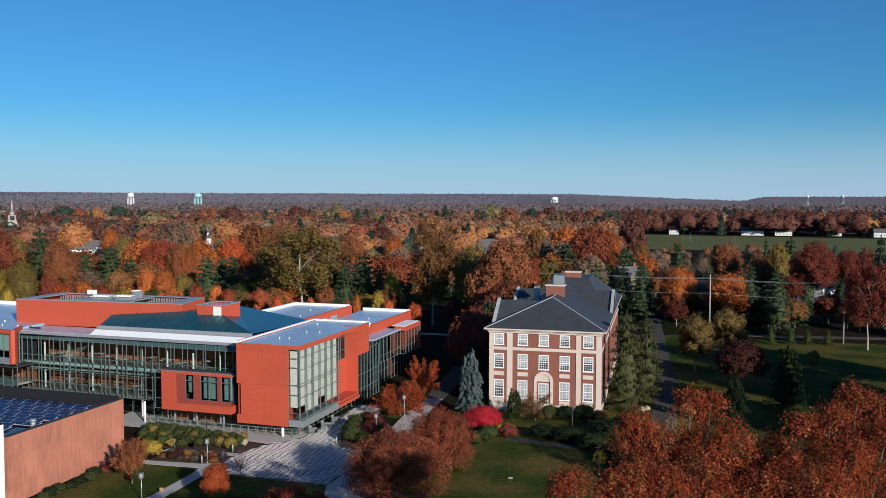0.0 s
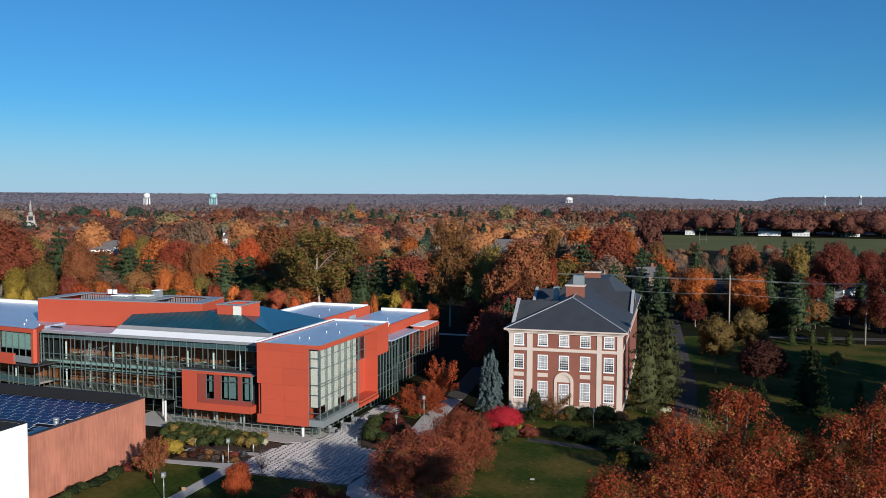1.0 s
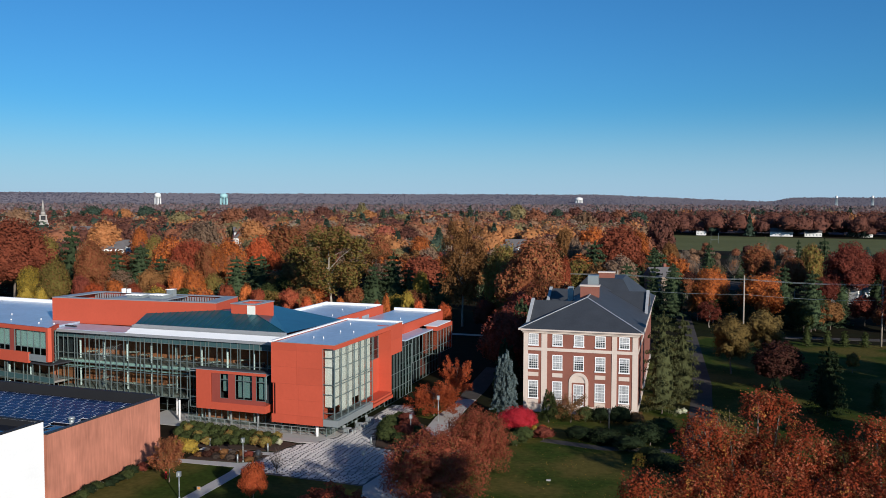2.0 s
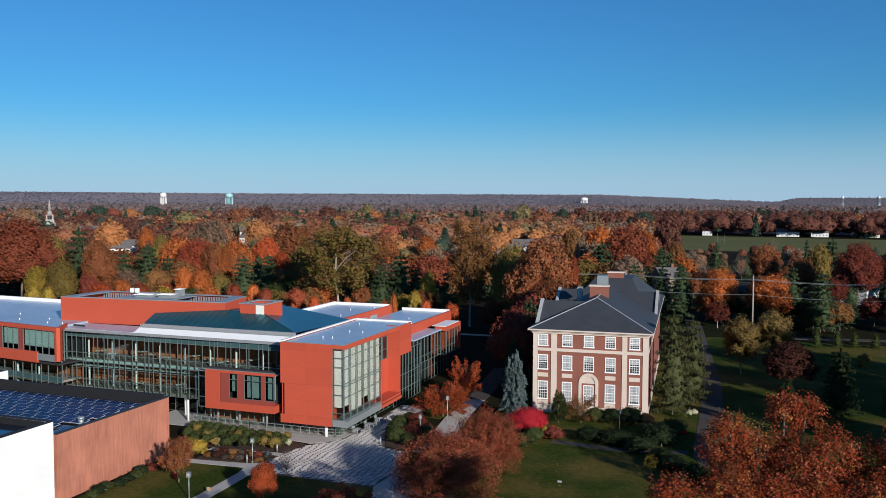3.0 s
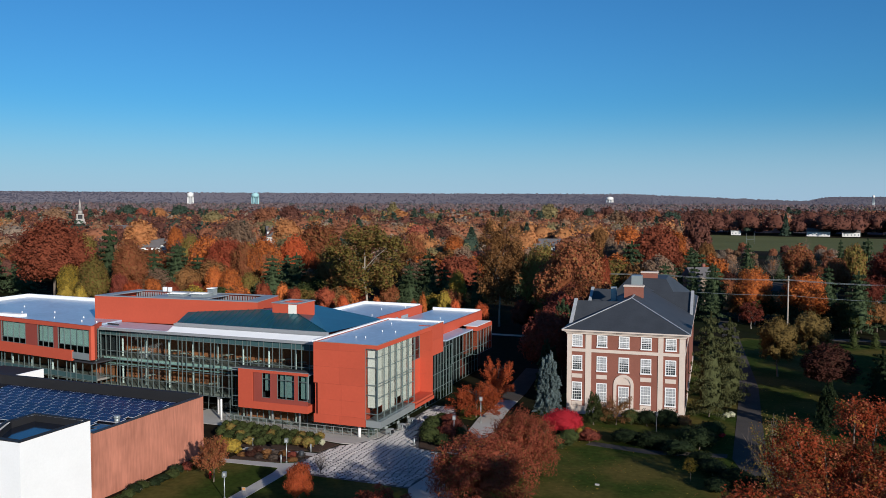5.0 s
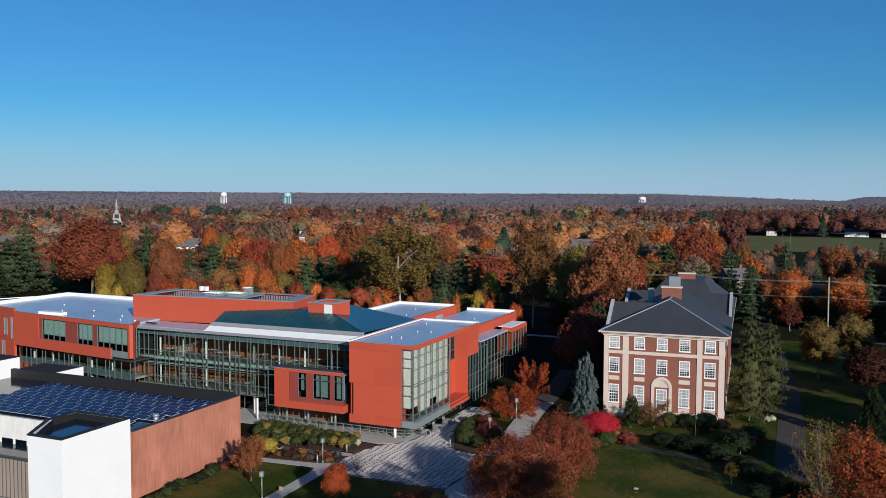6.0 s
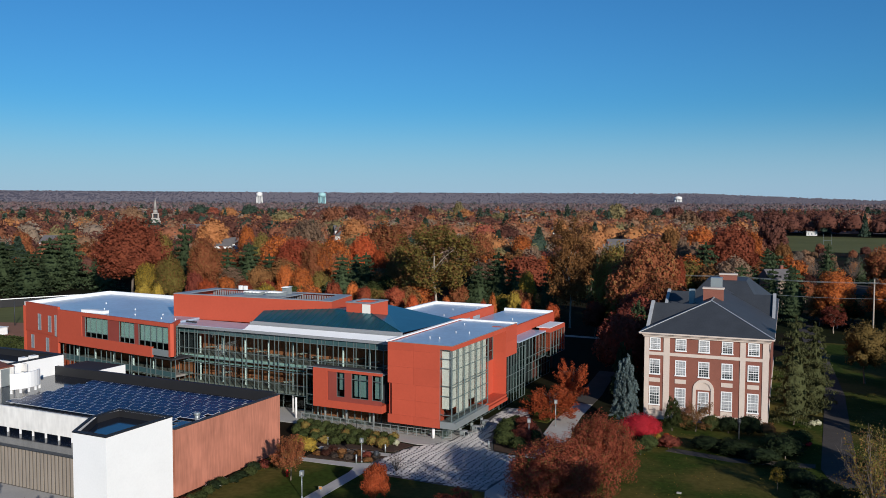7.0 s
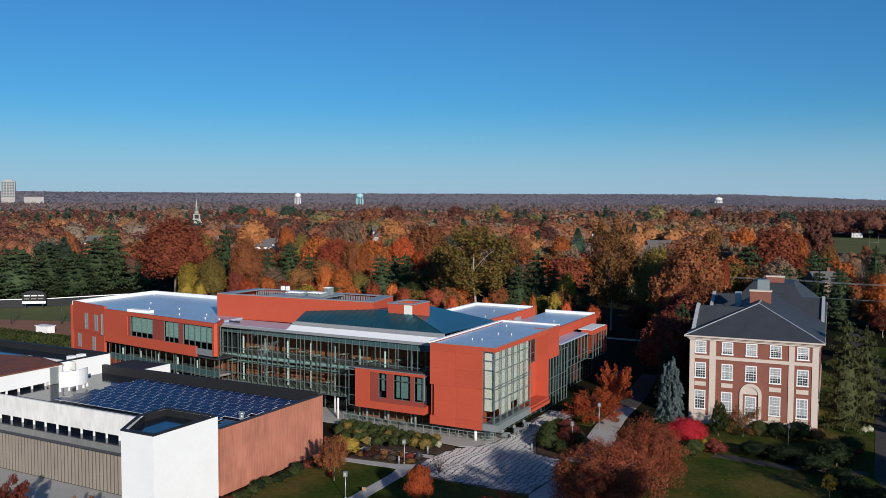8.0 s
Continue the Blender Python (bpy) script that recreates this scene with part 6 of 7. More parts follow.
# ---- the near building with solar roof ----
near = thing("brick_theatre", -90, 72, 0, 0, "low brick and white theatre block with solar panels on its roof", "building", world_coords=True)
part("brick_wall", boxes((-67.0, -66.6, 67.3, 85.3, 0, 7.1)), BRICK_PALE, near, "long blank salmon brick wall")
part("coping", boxes((-67.05, -66.55, 67.3, 85.35, 7.1, 7.2)), METAL_DARK, near)
part("rear_wall", boxes((-112, -67, 85, 85.4, 0, 7.15)), BRICK_PALE, near)
part("parapet", boxes((-112, -67, 84.4, 84.98, 6.3, 7.5)), BLACK, near, "black membrane parapet")
part("roof_deck", boxes((-112, -73.3, 69.4, 84.4, 3.0, 6.3), (-73.3, -67, 66.3, 84.4, 3.0, 6.3)), MEMBRANE, near, "wet black roof membrane")
part("low_roof", boxes((-112, -70, 62.7, 69.4, 3.7, 4.32)), MEMBRANE, near)
rib = bmesh.new()
box(rib, -112, -70.0, 62.45, 62.7, 0, 4.33)
part("clad_wall", rib, GROOVE, near, "dark backing behind the ribs")
me = mesh_of("rib", boxes((0, 0.26, -0.13, 0, 0.15, 4.34)), CORRUGATED)
for i in range(76):
    piece("rib", me, near, pose(-111.8 + i * 0.55, 62.45, 0))
part("coping", boxes((-112, -70, 62.05, 62.7, 4.34, 4.42)), METAL_DARK, near)
part("band", boxes((-112, -73.3, 66.1, 66.4, 4.9, 7.3)), STAIN, near, "stained white fascia band")
me = mesh_of("post", boxes((-0.07, 0.07, 0, 0.2, 4.3, 4.97)), WHITE)
for i in range(19):
    piece("post", me, near, pose(-111 + i * 2.05, 66.15, 0))
part("white_block", ring_wall([(-70.2, 57.6), (-65.9, 57.6), (-65.9, 66.2), (-73.2, 66.2), (-73.2, 62.5)], 0, 8.8, 0.5), WHITE, near, "white rendered stair block")
part("coping", ring_wall([(-70.25, 57.55), (-65.85, 57.55), (-65.85, 66.25), (-73.25, 66.25), (-73.25, 62.5)], 8.8, 8.9, 0.5), BLACK, near)
part("lining", ring_wall([(-69.8, 58.2), (-66.5, 58.2), (-66.5, 65.7), (-72.7, 65.7), (-72.7, 62.8)], 8.2, 8.85, 0.1), BLACK, near)
part("well_roof", prism([(-70, 58), (-66.3, 58), (-66.3, 66), (-73, 66), (-73, 62.7)], 7.9, 8.2), MEMBRANE, near)
# roof pavilions
part("pavilion", boxes((-118, -103.8, 68, 75.4, 6.75, 8.75)), WHITE, near, "white rooftop pavilion wall")
part("door", boxes((-103.8, -103.7, 75.5, 76.8, 6.35, 8.6)), METAL, near)
part("pavilion_end", boxes((-118, -103.85, 75.4, 77.2, 6.3, 8.75), (-103.85, -103.5, 76.8, 77.2, 6.3, 8.75)), STAIN, near)
part("pavilion_roof", prism([(-120, 66), (-103.6, 66), (-103.6, 77.4), (-111, 79.4), (-120, 77.2)], 8.76, 8.9), RUST, near, "rusty brown pavilion roof")
me = mesh_of("post", boxes((-0.1, 0.1, -0.1, 0.1, 6.3, 6.8)), WHITE)
for y in (69.3, 71.0, 72.9, 74.9):
    piece("post", me, near, pose(-103.95, y, 0))
part("back_block", boxes((-104.8, -104.4, 77.4, 85.9, 6.0, 8.9), (-130, -104.8, 85.5, 85.9, 6.0, 8.9)), WHITE, near, "white parapet at the rear")
part("lining", boxes((-105.1, -104.82, 77.4, 85.2, 8.0, 8.92), (-130, -104.82, 85.2, 85.48, 8.0, 8.92)), BLACK, near)
part("coping", boxes((-105.2, -104.36, 77.3, 86.0, 8.92, 9.0), (-130, -105.2, 85.1, 86.0, 8.92, 9.0)), BLACK, near)
part("back_roof", boxes((-130, -105.15, 77.4, 85.1, 7.8, 8.1)), MEMBRANE, near)
part("tan_wall", boxes((-113, -103.4, 78.9, 79.2, 7.8, 8.9)), STAIN, near, "stained tan roof wall")
part("low_block", boxes((-106.0, -98.6, 85.9, 91.5, 0.0, 6.95)), BLACK, near)
part("low_block_wall", boxes((-98.6, -98.4, 85.9, 91.5, 0.0, 7.0)), WHITE, near)
arc = [(math.cos(radians(-44 + k * 9)), math.sin(radians(-44 + k * 9))) for k in range(10)]
bm = prism([(-101.6 + 3.3 * u, 75.6 + 3.3 * v) for u, v in arc] + [(-101.6 + 3.1 * u, 75.6 + 3.1 * v) for u, v in arc[::-1]], 6.85, 8.85)
part("curved_wall", bm, WHITE, near, "curved white rooftop screen")
for k in range(5):
    a0 = radians(-42 + k * 19)
    piece("post", me, near, pose(-101.6 + 3.2 * math.cos(a0), 75.6 + 3.2 * math.sin(a0), 0))
bm = bmesh.new()
tube(bm, (-69.4, 73.8, 6.3), (-69.4, 73.8, 6.95), 0.28, 0.28, 12)
tube(bm, (-69.4, 73.8, 6.95), (-69.4, 73.8, 7.2), 0.42, 0.3, 12)
part("roof_vent", bm, METAL, near, "round metal roof vent")
for y in (80, 81.6):
    part("condenser", boxes((-106.2, -105.3, y, y + 0.9, 8.3, 9.3)), WHITE, near, "white air conditioning unit")

# solar panels
frame_me = mesh_of("solar_panel", boxes((0, 1.85, 0, 1.16, -0.04, 0.0, 1), (0.045, 1.805, 0.05, 1.11, 0.0, 0.012, 0)), [PV, PV_FRAME])
for j in range(11):
    for i in range(15):
        x = -95.6 + i * 1.86 + (j % 2) * 0.62
        if x < -96.3 + (j > 7) * 0.5 or x > -69.2 - max(0, 5 - j) * 0.75:
            continue
        piece("solar_panel", frame_me, near, pose(x, 69.9 + j * 1.2, 6.5, 5, 0, 0))

# ---- plaza and garden details ----
PLAZA = [(-54.4, 86.6), (-51.1, 82.9), (-38.4, 82.8), (-37.8, 89.2), (-39.7, 96.4), (-43.2, 97.1), (-46.2, 104.7), (-45.7, 110.6), (-43.7, 111.9), (-44.1, 113.5), (-46.5, 119.0), (-49.7, 118.5),
         (-49.7, 99.7), (-51.2, 96.4), (-53, 94.4), (-53.9, 90.5)]
plaza = slab("plaza", PLAZA, 0.03, PAVER_B, "plaza of light and dark plank pavers", "pavement")


def inside(x, y, poly):
    hit = False
    for (x0, y0), (x1, y1) in zip(poly, poly[1:] + poly[:1]):
        if (y0 > y) != (y1 > y) and x < (x1 - x0) * (y - y0) / (y1 - y0) + x0:
            hit = not hit
    return hit


paver = mesh_of("paver", boxes((-0.37, 0.37, -0.13, 0.13, 0.0, 0.03)), PAVER_A)
spots = []
ca, sa = math.cos(radians(38)), math.sin(radians(38))
for j in range(-80, 160):
    for i in range(-70, 80):
        u = i * 0.92 + 0.20 * math.sin(j * 0.55) + 0.30 * j + 0.05 * math.sin(j * 2.9)
        v = j * 0.35
        x, y = -46 + u * ca - v * sa, 96 + u * sa + v * ca
        if all(inside(x + dx * ca, y + dx * sa, PLAZA) for dx in (-0.5, 0.5)):
            spots.append((x, y))
spots.sort(key=lambda p: p[1])
for x, y in spots[:300]:
    piece("paver", paver, plaza, pose(x, y, 0.03, 0, 0, 38))
bm = bmesh.new()
for x, y in spots[300:]:
    m = pose(x, y, 0.03, 0, 0, 38)
    v = [bm.verts.new(m @ Vector(p)) for p in ((-0.37, -0.13, 0), (0.37, -0.13, 0), (0.37, 0.13, 0), (-0.37, 0.13, 0), (-0.37, -0.13, 0.03), (0.37, -0.13, 0.03), (0.37, 0.13, 0.03), (-0.37, 0.13, 0.03))]
    for f in ((4, 5, 6, 7), (0, 1, 5, 4), (1, 2, 6, 5), (2, 3, 7, 6), (3, 0, 4, 7)):
        bm.faces.new([v[k] for k in f])
tagged(part("further_pavers", bm, PAVER_A, plaza), kind="stuff")


def bush(x, y, h, r, colour="green", variant=0, label="", group=""):
    return tree("bush", colour, x, y, h, r, variant, name="bush", label=label or "rounded " + WORDS[colour] + " garden shrub", category="shrub", group=group)


rb = random.Random(4)
for row, (x0, y0, x1, y1, n) in enumerate(((-70.6, 95.6, -56, 95.0, 12), (-70.0, 93.9, -55.6, 93.4, 12), (-68.8, 92.0, -56.0, 91.9, 10), (-67.2, 90.9, -62, 90.6, 4))):
    for k in range(n):
        f = k / (n - 1)
        c = rb.choice(("green", "green", "green", "olive", "olive" if row > 0 else "green"))
        bush(x0 + (x1 - x0) * f + rb.uniform(-0.2, 0.2), y0 + (y1 - y0) * f + rb.uniform(-0.2, 0.2), rb.uniform(1.1, 1.6), rb.uniform(0.75, 0.95), c, k % 3, group="hedge before the glass building")
bush(-63.6, 86.8, 1.8, 1.4, "yellow", 1)
bush(-65.2, 87.6, 1.6, 1.2, "yellow", 2)
for k in range(14):
    bush(-61.6 + (k % 7) * 1.15 + rb.uniform(-0.2, 0.2), 86.2 + (k // 7) * 1.7 + rb.uniform(-0.2, 0.2), rb.uniform(0.5, 0.9), 0.7, rb.choice(("bare", "brown", "maroon", "dark")), k % 3, group="low russet shrubs")
for x, y, h, r, c in ((-42.6, 99.3, 2.2, 1.5, "green"), (-43.6, 102, 2.3, 1.6, "green"), (-44.4, 105, 2.2, 1.5, "green"), (-41.0, 101.2, 2.3, 1.5, "maroon"), (-41.2, 104.2, 2.4, 1.5, "maroon"),
                      (-40.4, 98.4, 1.8, 1.3, "green"), (-43.0, 107.4, 2.1, 1.4, "maroon"), (-39.9, 103, 1.6, 1.1, "green"), (-44.4, 108.5, 1.8, 1.2, "green")):
    bush(x, y, h, r, c, int(x * 3) % 3, group="shrubs in the plaza bed")
for x, y, h, r, c in ((-26.2, 106.6, 1.8, 1.5, "green"), (-23.8, 107.4, 1.8, 1.5, "maroon"), (-28.6, 108.4, 1.2, 1.1, "yew"), (-20.2, 118.6, 2.2, 1.7, "green"), (-18.0, 118.4, 2.3, 1.8, "yew"),
                      (-15.4, 118.8, 2.6, 1.9, "yew"), (-13.2, 119.4, 1.8, 1.3, "brown"), (-24.0, 118.8, 2.0, 1.6, "green"), (-19.4, 109.4, 1.7, 2.2, "yew"), (-16.2, 108.6, 1.9, 2.3, "yew"),
                      (-12.6, 105.8, 2.0, 2.1, "yew"), (-9.6, 113.8, 2.6, 2.0, "green"), (-12.0, 112.8, 2.0, 1.9, "green"), (-8.8, 118.4, 1.6, 1.3, "green"),
                      (-10.4, 109.4, 3.0, 2.5, "yew"), (-14.0, 108.0, 1.3, 1.9, "yew"), (-26.4, 103.4, 1.9, 1.5, "green"), (-8.2, 99.5, 2.0, 1.9, "yew"), (-5.6, 96.2, 2.2, 2.0, "yew"), (-9.8, 102.6, 1.8, 1.7, "yew"), (-2.6, 94.6, 2.2, 2.0, "yew"), (-7.4, 94.0, 1.5, 1.6, "yew")):
    bush(x, y, h, r, c, int(x * 7) % 3, group="shrubs before the brick hall")
for x, y, c in ((-9.0, 115.6, "crimson"), (-8.2, 116.4, "crimson"), (-9.6, 116.6, "red"), (-26.0, 111.4, "yellow"), (-24.9, 112.0, "flame"), (-24.0, 111.2, "yellow")):
    bush(x, y, 0.8, 0.6, c, 1, group="flower beds")
for k in range(16):
    bush(-64.4 + rb.uniform(-0.3, 0.5), 60 + k * 1.35, rb.uniform(0.7, 1.2), rb.uniform(0.7, 1.0), rb.choice(("yew", "green", "green", "maroon")), k % 3, group="shrubs along the brick wall")
WHITE_BLOOM = leafy("white blossom", (0.5, 0.46, 0.34), (0.36, 0.36, 0.24), gain=1.2)
LEAF["bloom"], WORDS["bloom"] = WHITE_BLOOM, "white-flowered"
for x, y in ((-8.0, 127.2), (-7.3, 127.8), (-54.9, 93.6), (-55.8, 94.1)):
    bush(x, y, 0.9, 0.55, "bloom", 0, group="white flowering shrubs")

# path lamps
LAMPS = ((-39.8, 111.5, 3.7), (-40.6, 102.9, 3.0), (-55.4, 86.0, 2.9), (-54.7, 72.8, 2.9), (-40.2, 87.0, 2.6))
BOLLARDS = ((-63.0, 90.4), (-54.9, 90.8), (-55.9, 85.6), (-44.1, 97.9))
LEAF_SIGN = material("orange sign paint", (0.5, 0.2, 0.05), 0.6)
LAMP_HEAD = material("frosted lamp glass", (0.4, 0.42, 0.42), 0.3)


def path_lamp(x, y, h, banner=False):
    ob = thing("path_lamp", x, y, 0, 20, "slim grey path lamp with a square lantern head", "lamp", "path lamps")
    bm = bmesh.new()
    tube(bm, (0, 0, 0), (0, 0, h - 0.5), 0.06, 0.05, 8)
    tube(bm, (0, 0, 0), (0, 0, 0.25), 0.12, 0.1, 8)
    part("pole", bm, METAL, ob)
    part("head", boxes((-0.2, -0.15, -0.2, 0.2, h - 0.5, h), (0.15, 0.2, -0.2, 0.2, h - 0.5, h), (-0.15, 0.15, -0.2, 0.2, h - 0.06, h), (-0.15, 0.15, -0.2, 0.2, h - 0.5, h - 0.44)), METAL, ob)
    part("lens", boxes((-0.1, 0.1, -0.15, 0.15, h - 0.4, h - 0.1)), LAMP_HEAD, ob)
    return ob


for x, y, h in LAMPS:
    path_lamp(x, y, h)
ob = thing("street_lamp", -16.0, 112.1, 0, 0, "dark iron lamp post before the brick hall", "lamp")
bm = bmesh.new()
tube(bm, (0, 0, 0), (0, 0, 3.0), 0.07, 0.05, 8)
part("pole", bm, METAL_DARK, ob)
bm = bmesh.new()
tube(bm, (0, 0, 3.0), (0, 0, 3.5), 0.16, 0.26, 8)
tube(bm, (0, 0, 3.5), (0, 0, 3.75), 0.3, 0.05, 8)
part("lantern", bm, METAL_DARK, ob)
for x, y in BOLLARDS:
    bm = bmesh.new()
    tube(bm, (x, y, 0), (x, y, 0.95), 0.1, 0.1, 10)
    tube(bm, (x, y, 0.95), (x, y, 1.0), 0.1, 0.07, 10)
    single("bollard", bm, METAL, "pale metal light bollard", "bollard", "bollards")

# terrace railing
rail = thing("railing", -63, 98.9, 0, 0, "grey metal terrace railing with glass infill", "railing", world_coords=True)
line = [(-73.1, 99.2), (-63.9, 98.9), (-52.2, 98.9), (-50.1, 99.7)]
for p, q in zip(line, line[1:]):
    bm = bmesh.new()
    beam(bm, (*p, 1.05), (*q, 1.05), 0.07)
    beam(bm, (*p, 0.2), (*q, 0.2), 0.05)
    beam(bm, (*p, 0.62), (*q, 0.62), 0.035)
    part("rail", bm, METAL, rail)
    n = max(2, int((Vector(q) - Vector(p)).length / 1.3))
    for k in range(n + 1):
        c = Vector(p).lerp(Vector(q), k / n)
        part("post", boxes((c.x - 0.035, c.x + 0.035, c.y - 0.035, c.y + 0.035, 0.05, 1.05)), METAL, rail)
for x, y in ((-70, 100.5), (-66.5, 100.5), (-62, 100.2)):
    bm = bmesh.new()
    tube(bm, (x, y, 0), (x, y, 2.9), 0.16, 0.16, 10)
    part("column", bm, METAL, nexus, "grey round column under the bay")
bm = bmesh.new()
tube(bm, (-52.3, 98.9, 0), (-52.3, 98.9, 1.8), 0.2, 0.2, 10)
part("column", bm, WHITE, nexus, "white corner column")

# cafe chairs and small tables on the plaza
def chair(x, y, turn):
    ob = thing("cafe_chair", x, y, 0.06, turn, "light grey metal cafe chair on the plaza", "chair", "cafe chairs")
    part("seat", boxes((-0.22, 0.22, -0.22, 0.22, 0.43, 0.47)), METAL, ob)
    part("backrest", boxes((-0.22, 0.22, 0.2, 0.24, 0.5, 0.9)), METAL, ob)
    for sx in (-0.2, 0.2):
        for sy in (-0.2, 0.2):
            part("leg", boxes((sx - 0.02, sx + 0.02, sy - 0.02, sy + 0.02, 0, 0.43)), METAL, ob)


def table(x, y):
    ob = thing("cafe_table", x, y, 0.06, 0, "round light grey cafe table on the plaza", "table", "cafe tables")
    bm = bmesh.new()
    tube(bm, (0, 0, 0.70), (0, 0, 0.74), 0.45, 0.45, 16)
    part("tabletop", bm, LEAD, ob)
    bm = bmesh.new()
    tube(bm, (0, 0, 0), (0, 0, 0.7), 0.05, 0.05, 8)
    tube(bm, (0, 0, 0), (0, 0, 0.03), 0.25, 0.25, 12)
    part("pedestal", bm, METAL, ob)


for x, y in ((-49.0, 101.5), (-48.6, 104.4), (-48.5, 107.6)):
    table(x, y)
    for k in range(3):
        a = radians(30 + k * 120)
        chair(x + 0.75 * math.cos(a), y + 0.75 * math.sin(a), math.degrees(a) - 90)

# hydrant, sign, litter bin
ob = thing("fire_hydrant", -60.2, 77.9, 0, 0, "red fire hydrant on the grass", "hydrant")
RED_PAINT = material("red paint", (0.45, 0.03, 0.02), 0.5)
bm = bmesh.new()
tube(bm, (0, 0, 0), (0, 0, 0.65), 0.14, 0.13, 10)
part("barrel", bm, RED_PAINT, ob)
bm = bmesh.new()
tube(bm, (0, 0, 0.65), (0, 0, 0.85), 0.15, 0.04, 10)
part("bonnet", bm, RED_PAINT, ob)
bm = bmesh.new()
tube(bm, (-0.24, 0, 0.48), (0.24, 0, 0.48), 0.07, 0.07, 8)
part("outlet", bm, RED_PAINT, ob)
ob = thing("litter_bin", -54.5, 87.9, 0.06, 0, "dark metal litter bin by the path", "bin")
bm = bmesh.new()
tube(bm, (0, 0, 0), (0, 0, 0.9), 0.28, 0.32, 12)
part("body", bm, METAL_DARK, ob)
bm = bmesh.new()
tube(bm, (0, 0, 0.9), (0, 0, 1.0), 0.33, 0.2, 12)
part("lid", bm, METAL_DARK, ob)
for x, y in ((-41.9, 115.4), (-40.6, 105.4), (-54.0, 75.2)):
    ob = thing("garden_sign", x, y, 0, 15, "small brown and orange garden sign board", "sign", "garden signs")
    ob.scale = (0.6, 0.6, 0.7)
    part("post", boxes((-0.03, 0.03, -0.03, 0.03, 0, 0.5)), METAL, ob)
    part("board", boxes((-0.35, 0.35, -0.05, -0.03, 0.35, 0.95)), CORRUGATED, ob)
    part("emblem", boxes((-0.22, 0.22, -0.055, -0.051, 0.55, 0.85)), LEAF_SIGN, ob)
single("utility_box", boxes((-65.5, -64.9, 70.6, 73.4, 0, 0.42), (-65.55, -64.85, 70.55, 73.45, 0.42, 0.48)), WHITE, "white utility cabinet by the brick wall", "cabinet")
single("lawn_drain", boxes((-19.95, -19.5, 91.3, 91.6, 0, 0.14)), CONCRETE, "pale concrete drain cover on the lawn", "drain cover")

# roof vents on the glass building
for x, y in ((-54.6, 102.5), (-53.3, 102.8), (-53.5, 108.5), (-51.6, 108.8), (-55.5, 116), (-66, 131), (-68, 139), (-65, 143), (-57, 140)):
    z = 12.42 if y < 121 else 11.35 if x < -63 else 10.1
    bm = bmesh.new()
    tube(bm, (x, y, z), (x, y, z + 0.2), 0.06, 0.06, 8)
    tube(bm, (x, y, z + 0.2), (x, y, z + 0.26), 0.09, 0.05, 8)
    part("roof_vent", bm, ROOF_WHITE, nexus)
for x, y in ((-101, 101.5), (-104, 105), (-108, 103), (-113, 108), (-118, 106), (-124, 112), (-106, 112), (-98.2, 101.6)):
    bm = bmesh.new()
    tube(bm, (x, y, 12.3), (x, y, 12.5), 0.11, 0.08, 8)
    part("roof_vent", bm, ROOF_WHITE, nexus)
part("roof_hatch", boxes((-118.5, -113.5, 101.6, 102.8, 12.3, 12.75)), ROOF_WHITE, nexus)

# ---- houses, towers and poles in the distance ----
SHINGLE = material("grey shingle roof", (0.13, 0.12, 0.12), 0.85, vary=0.2, scale=0.5)
TAN_WALL = material("tan stucco and timber", (0.26, 0.20, 0.15), 0.85, vary=0.2, scale=0.6, fine=4)
SIDING = material("white siding", (0.72, 0.71, 0.68), 0.7, vary=0.06)


def house(x, y, w, d, h, turn, wall=SIDING, label="white clapboard house among the trees", z=0):
    ob = thing("house", x, y, z, turn, label, "house", "suburban houses")
    part("wall", boxes((-w / 2, w / 2, -d / 2, d / 2, 0, h)), wall, ob)
    rise = d * 0.38
    bm = bmesh.new()
    pts = [(-w / 2 - 0.4, -d / 2 - 0.4, h - 0.1), (w / 2 + 0.4, -d / 2 - 0.4, h - 0.1), (w / 2 + 0.4, 0, h + rise), (-w / 2 - 0.4, 0, h + rise), (-w / 2 - 0.4, d / 2 + 0.4, h - 0.1), (w / 2 + 0.4, d / 2 + 0.4, h - 0.1)]
    v = [bm.verts.new(p) for p in pts]
    for f in ((0, 1, 2, 3), (3, 2, 5, 4), (0, 3, 4), (1, 5, 2), (0, 4, 5, 1)):
        bm.faces.new([v[i] for i in f])
    part("roof", bm, SHINGLE, ob)
    for sx in (-1, 1):
        bm = bmesh.new()
        v = [bm.verts.new(p) for p in ((sx * w / 2, -d / 2, h), (sx * w / 2, d / 2, h), (sx * (w / 2 + 0.41), 0, h + rise - 0.25))]
        bm.faces.new(v)
        part("gable", bm, wall, ob)
    for k in range(max(2, int(w / 3))):
        u = -w / 2 + (k + 0.5) * w / max(2, int(w / 3))
        for zz in (1.0, 3.8):
            if zz + 1.4 < h:
                win = part("window", boxes((u - 0.5, u + 0.5, -d / 2 - 0.04, -d / 2, zz, zz + 1.4)), GLAZE_DARK, ob)
    part("chimney", boxes((w * 0.2, w * 0.2 + 0.9, 0.3, 1.2, h, h + rise + 1.0)), BRICK, ob)
    return ob


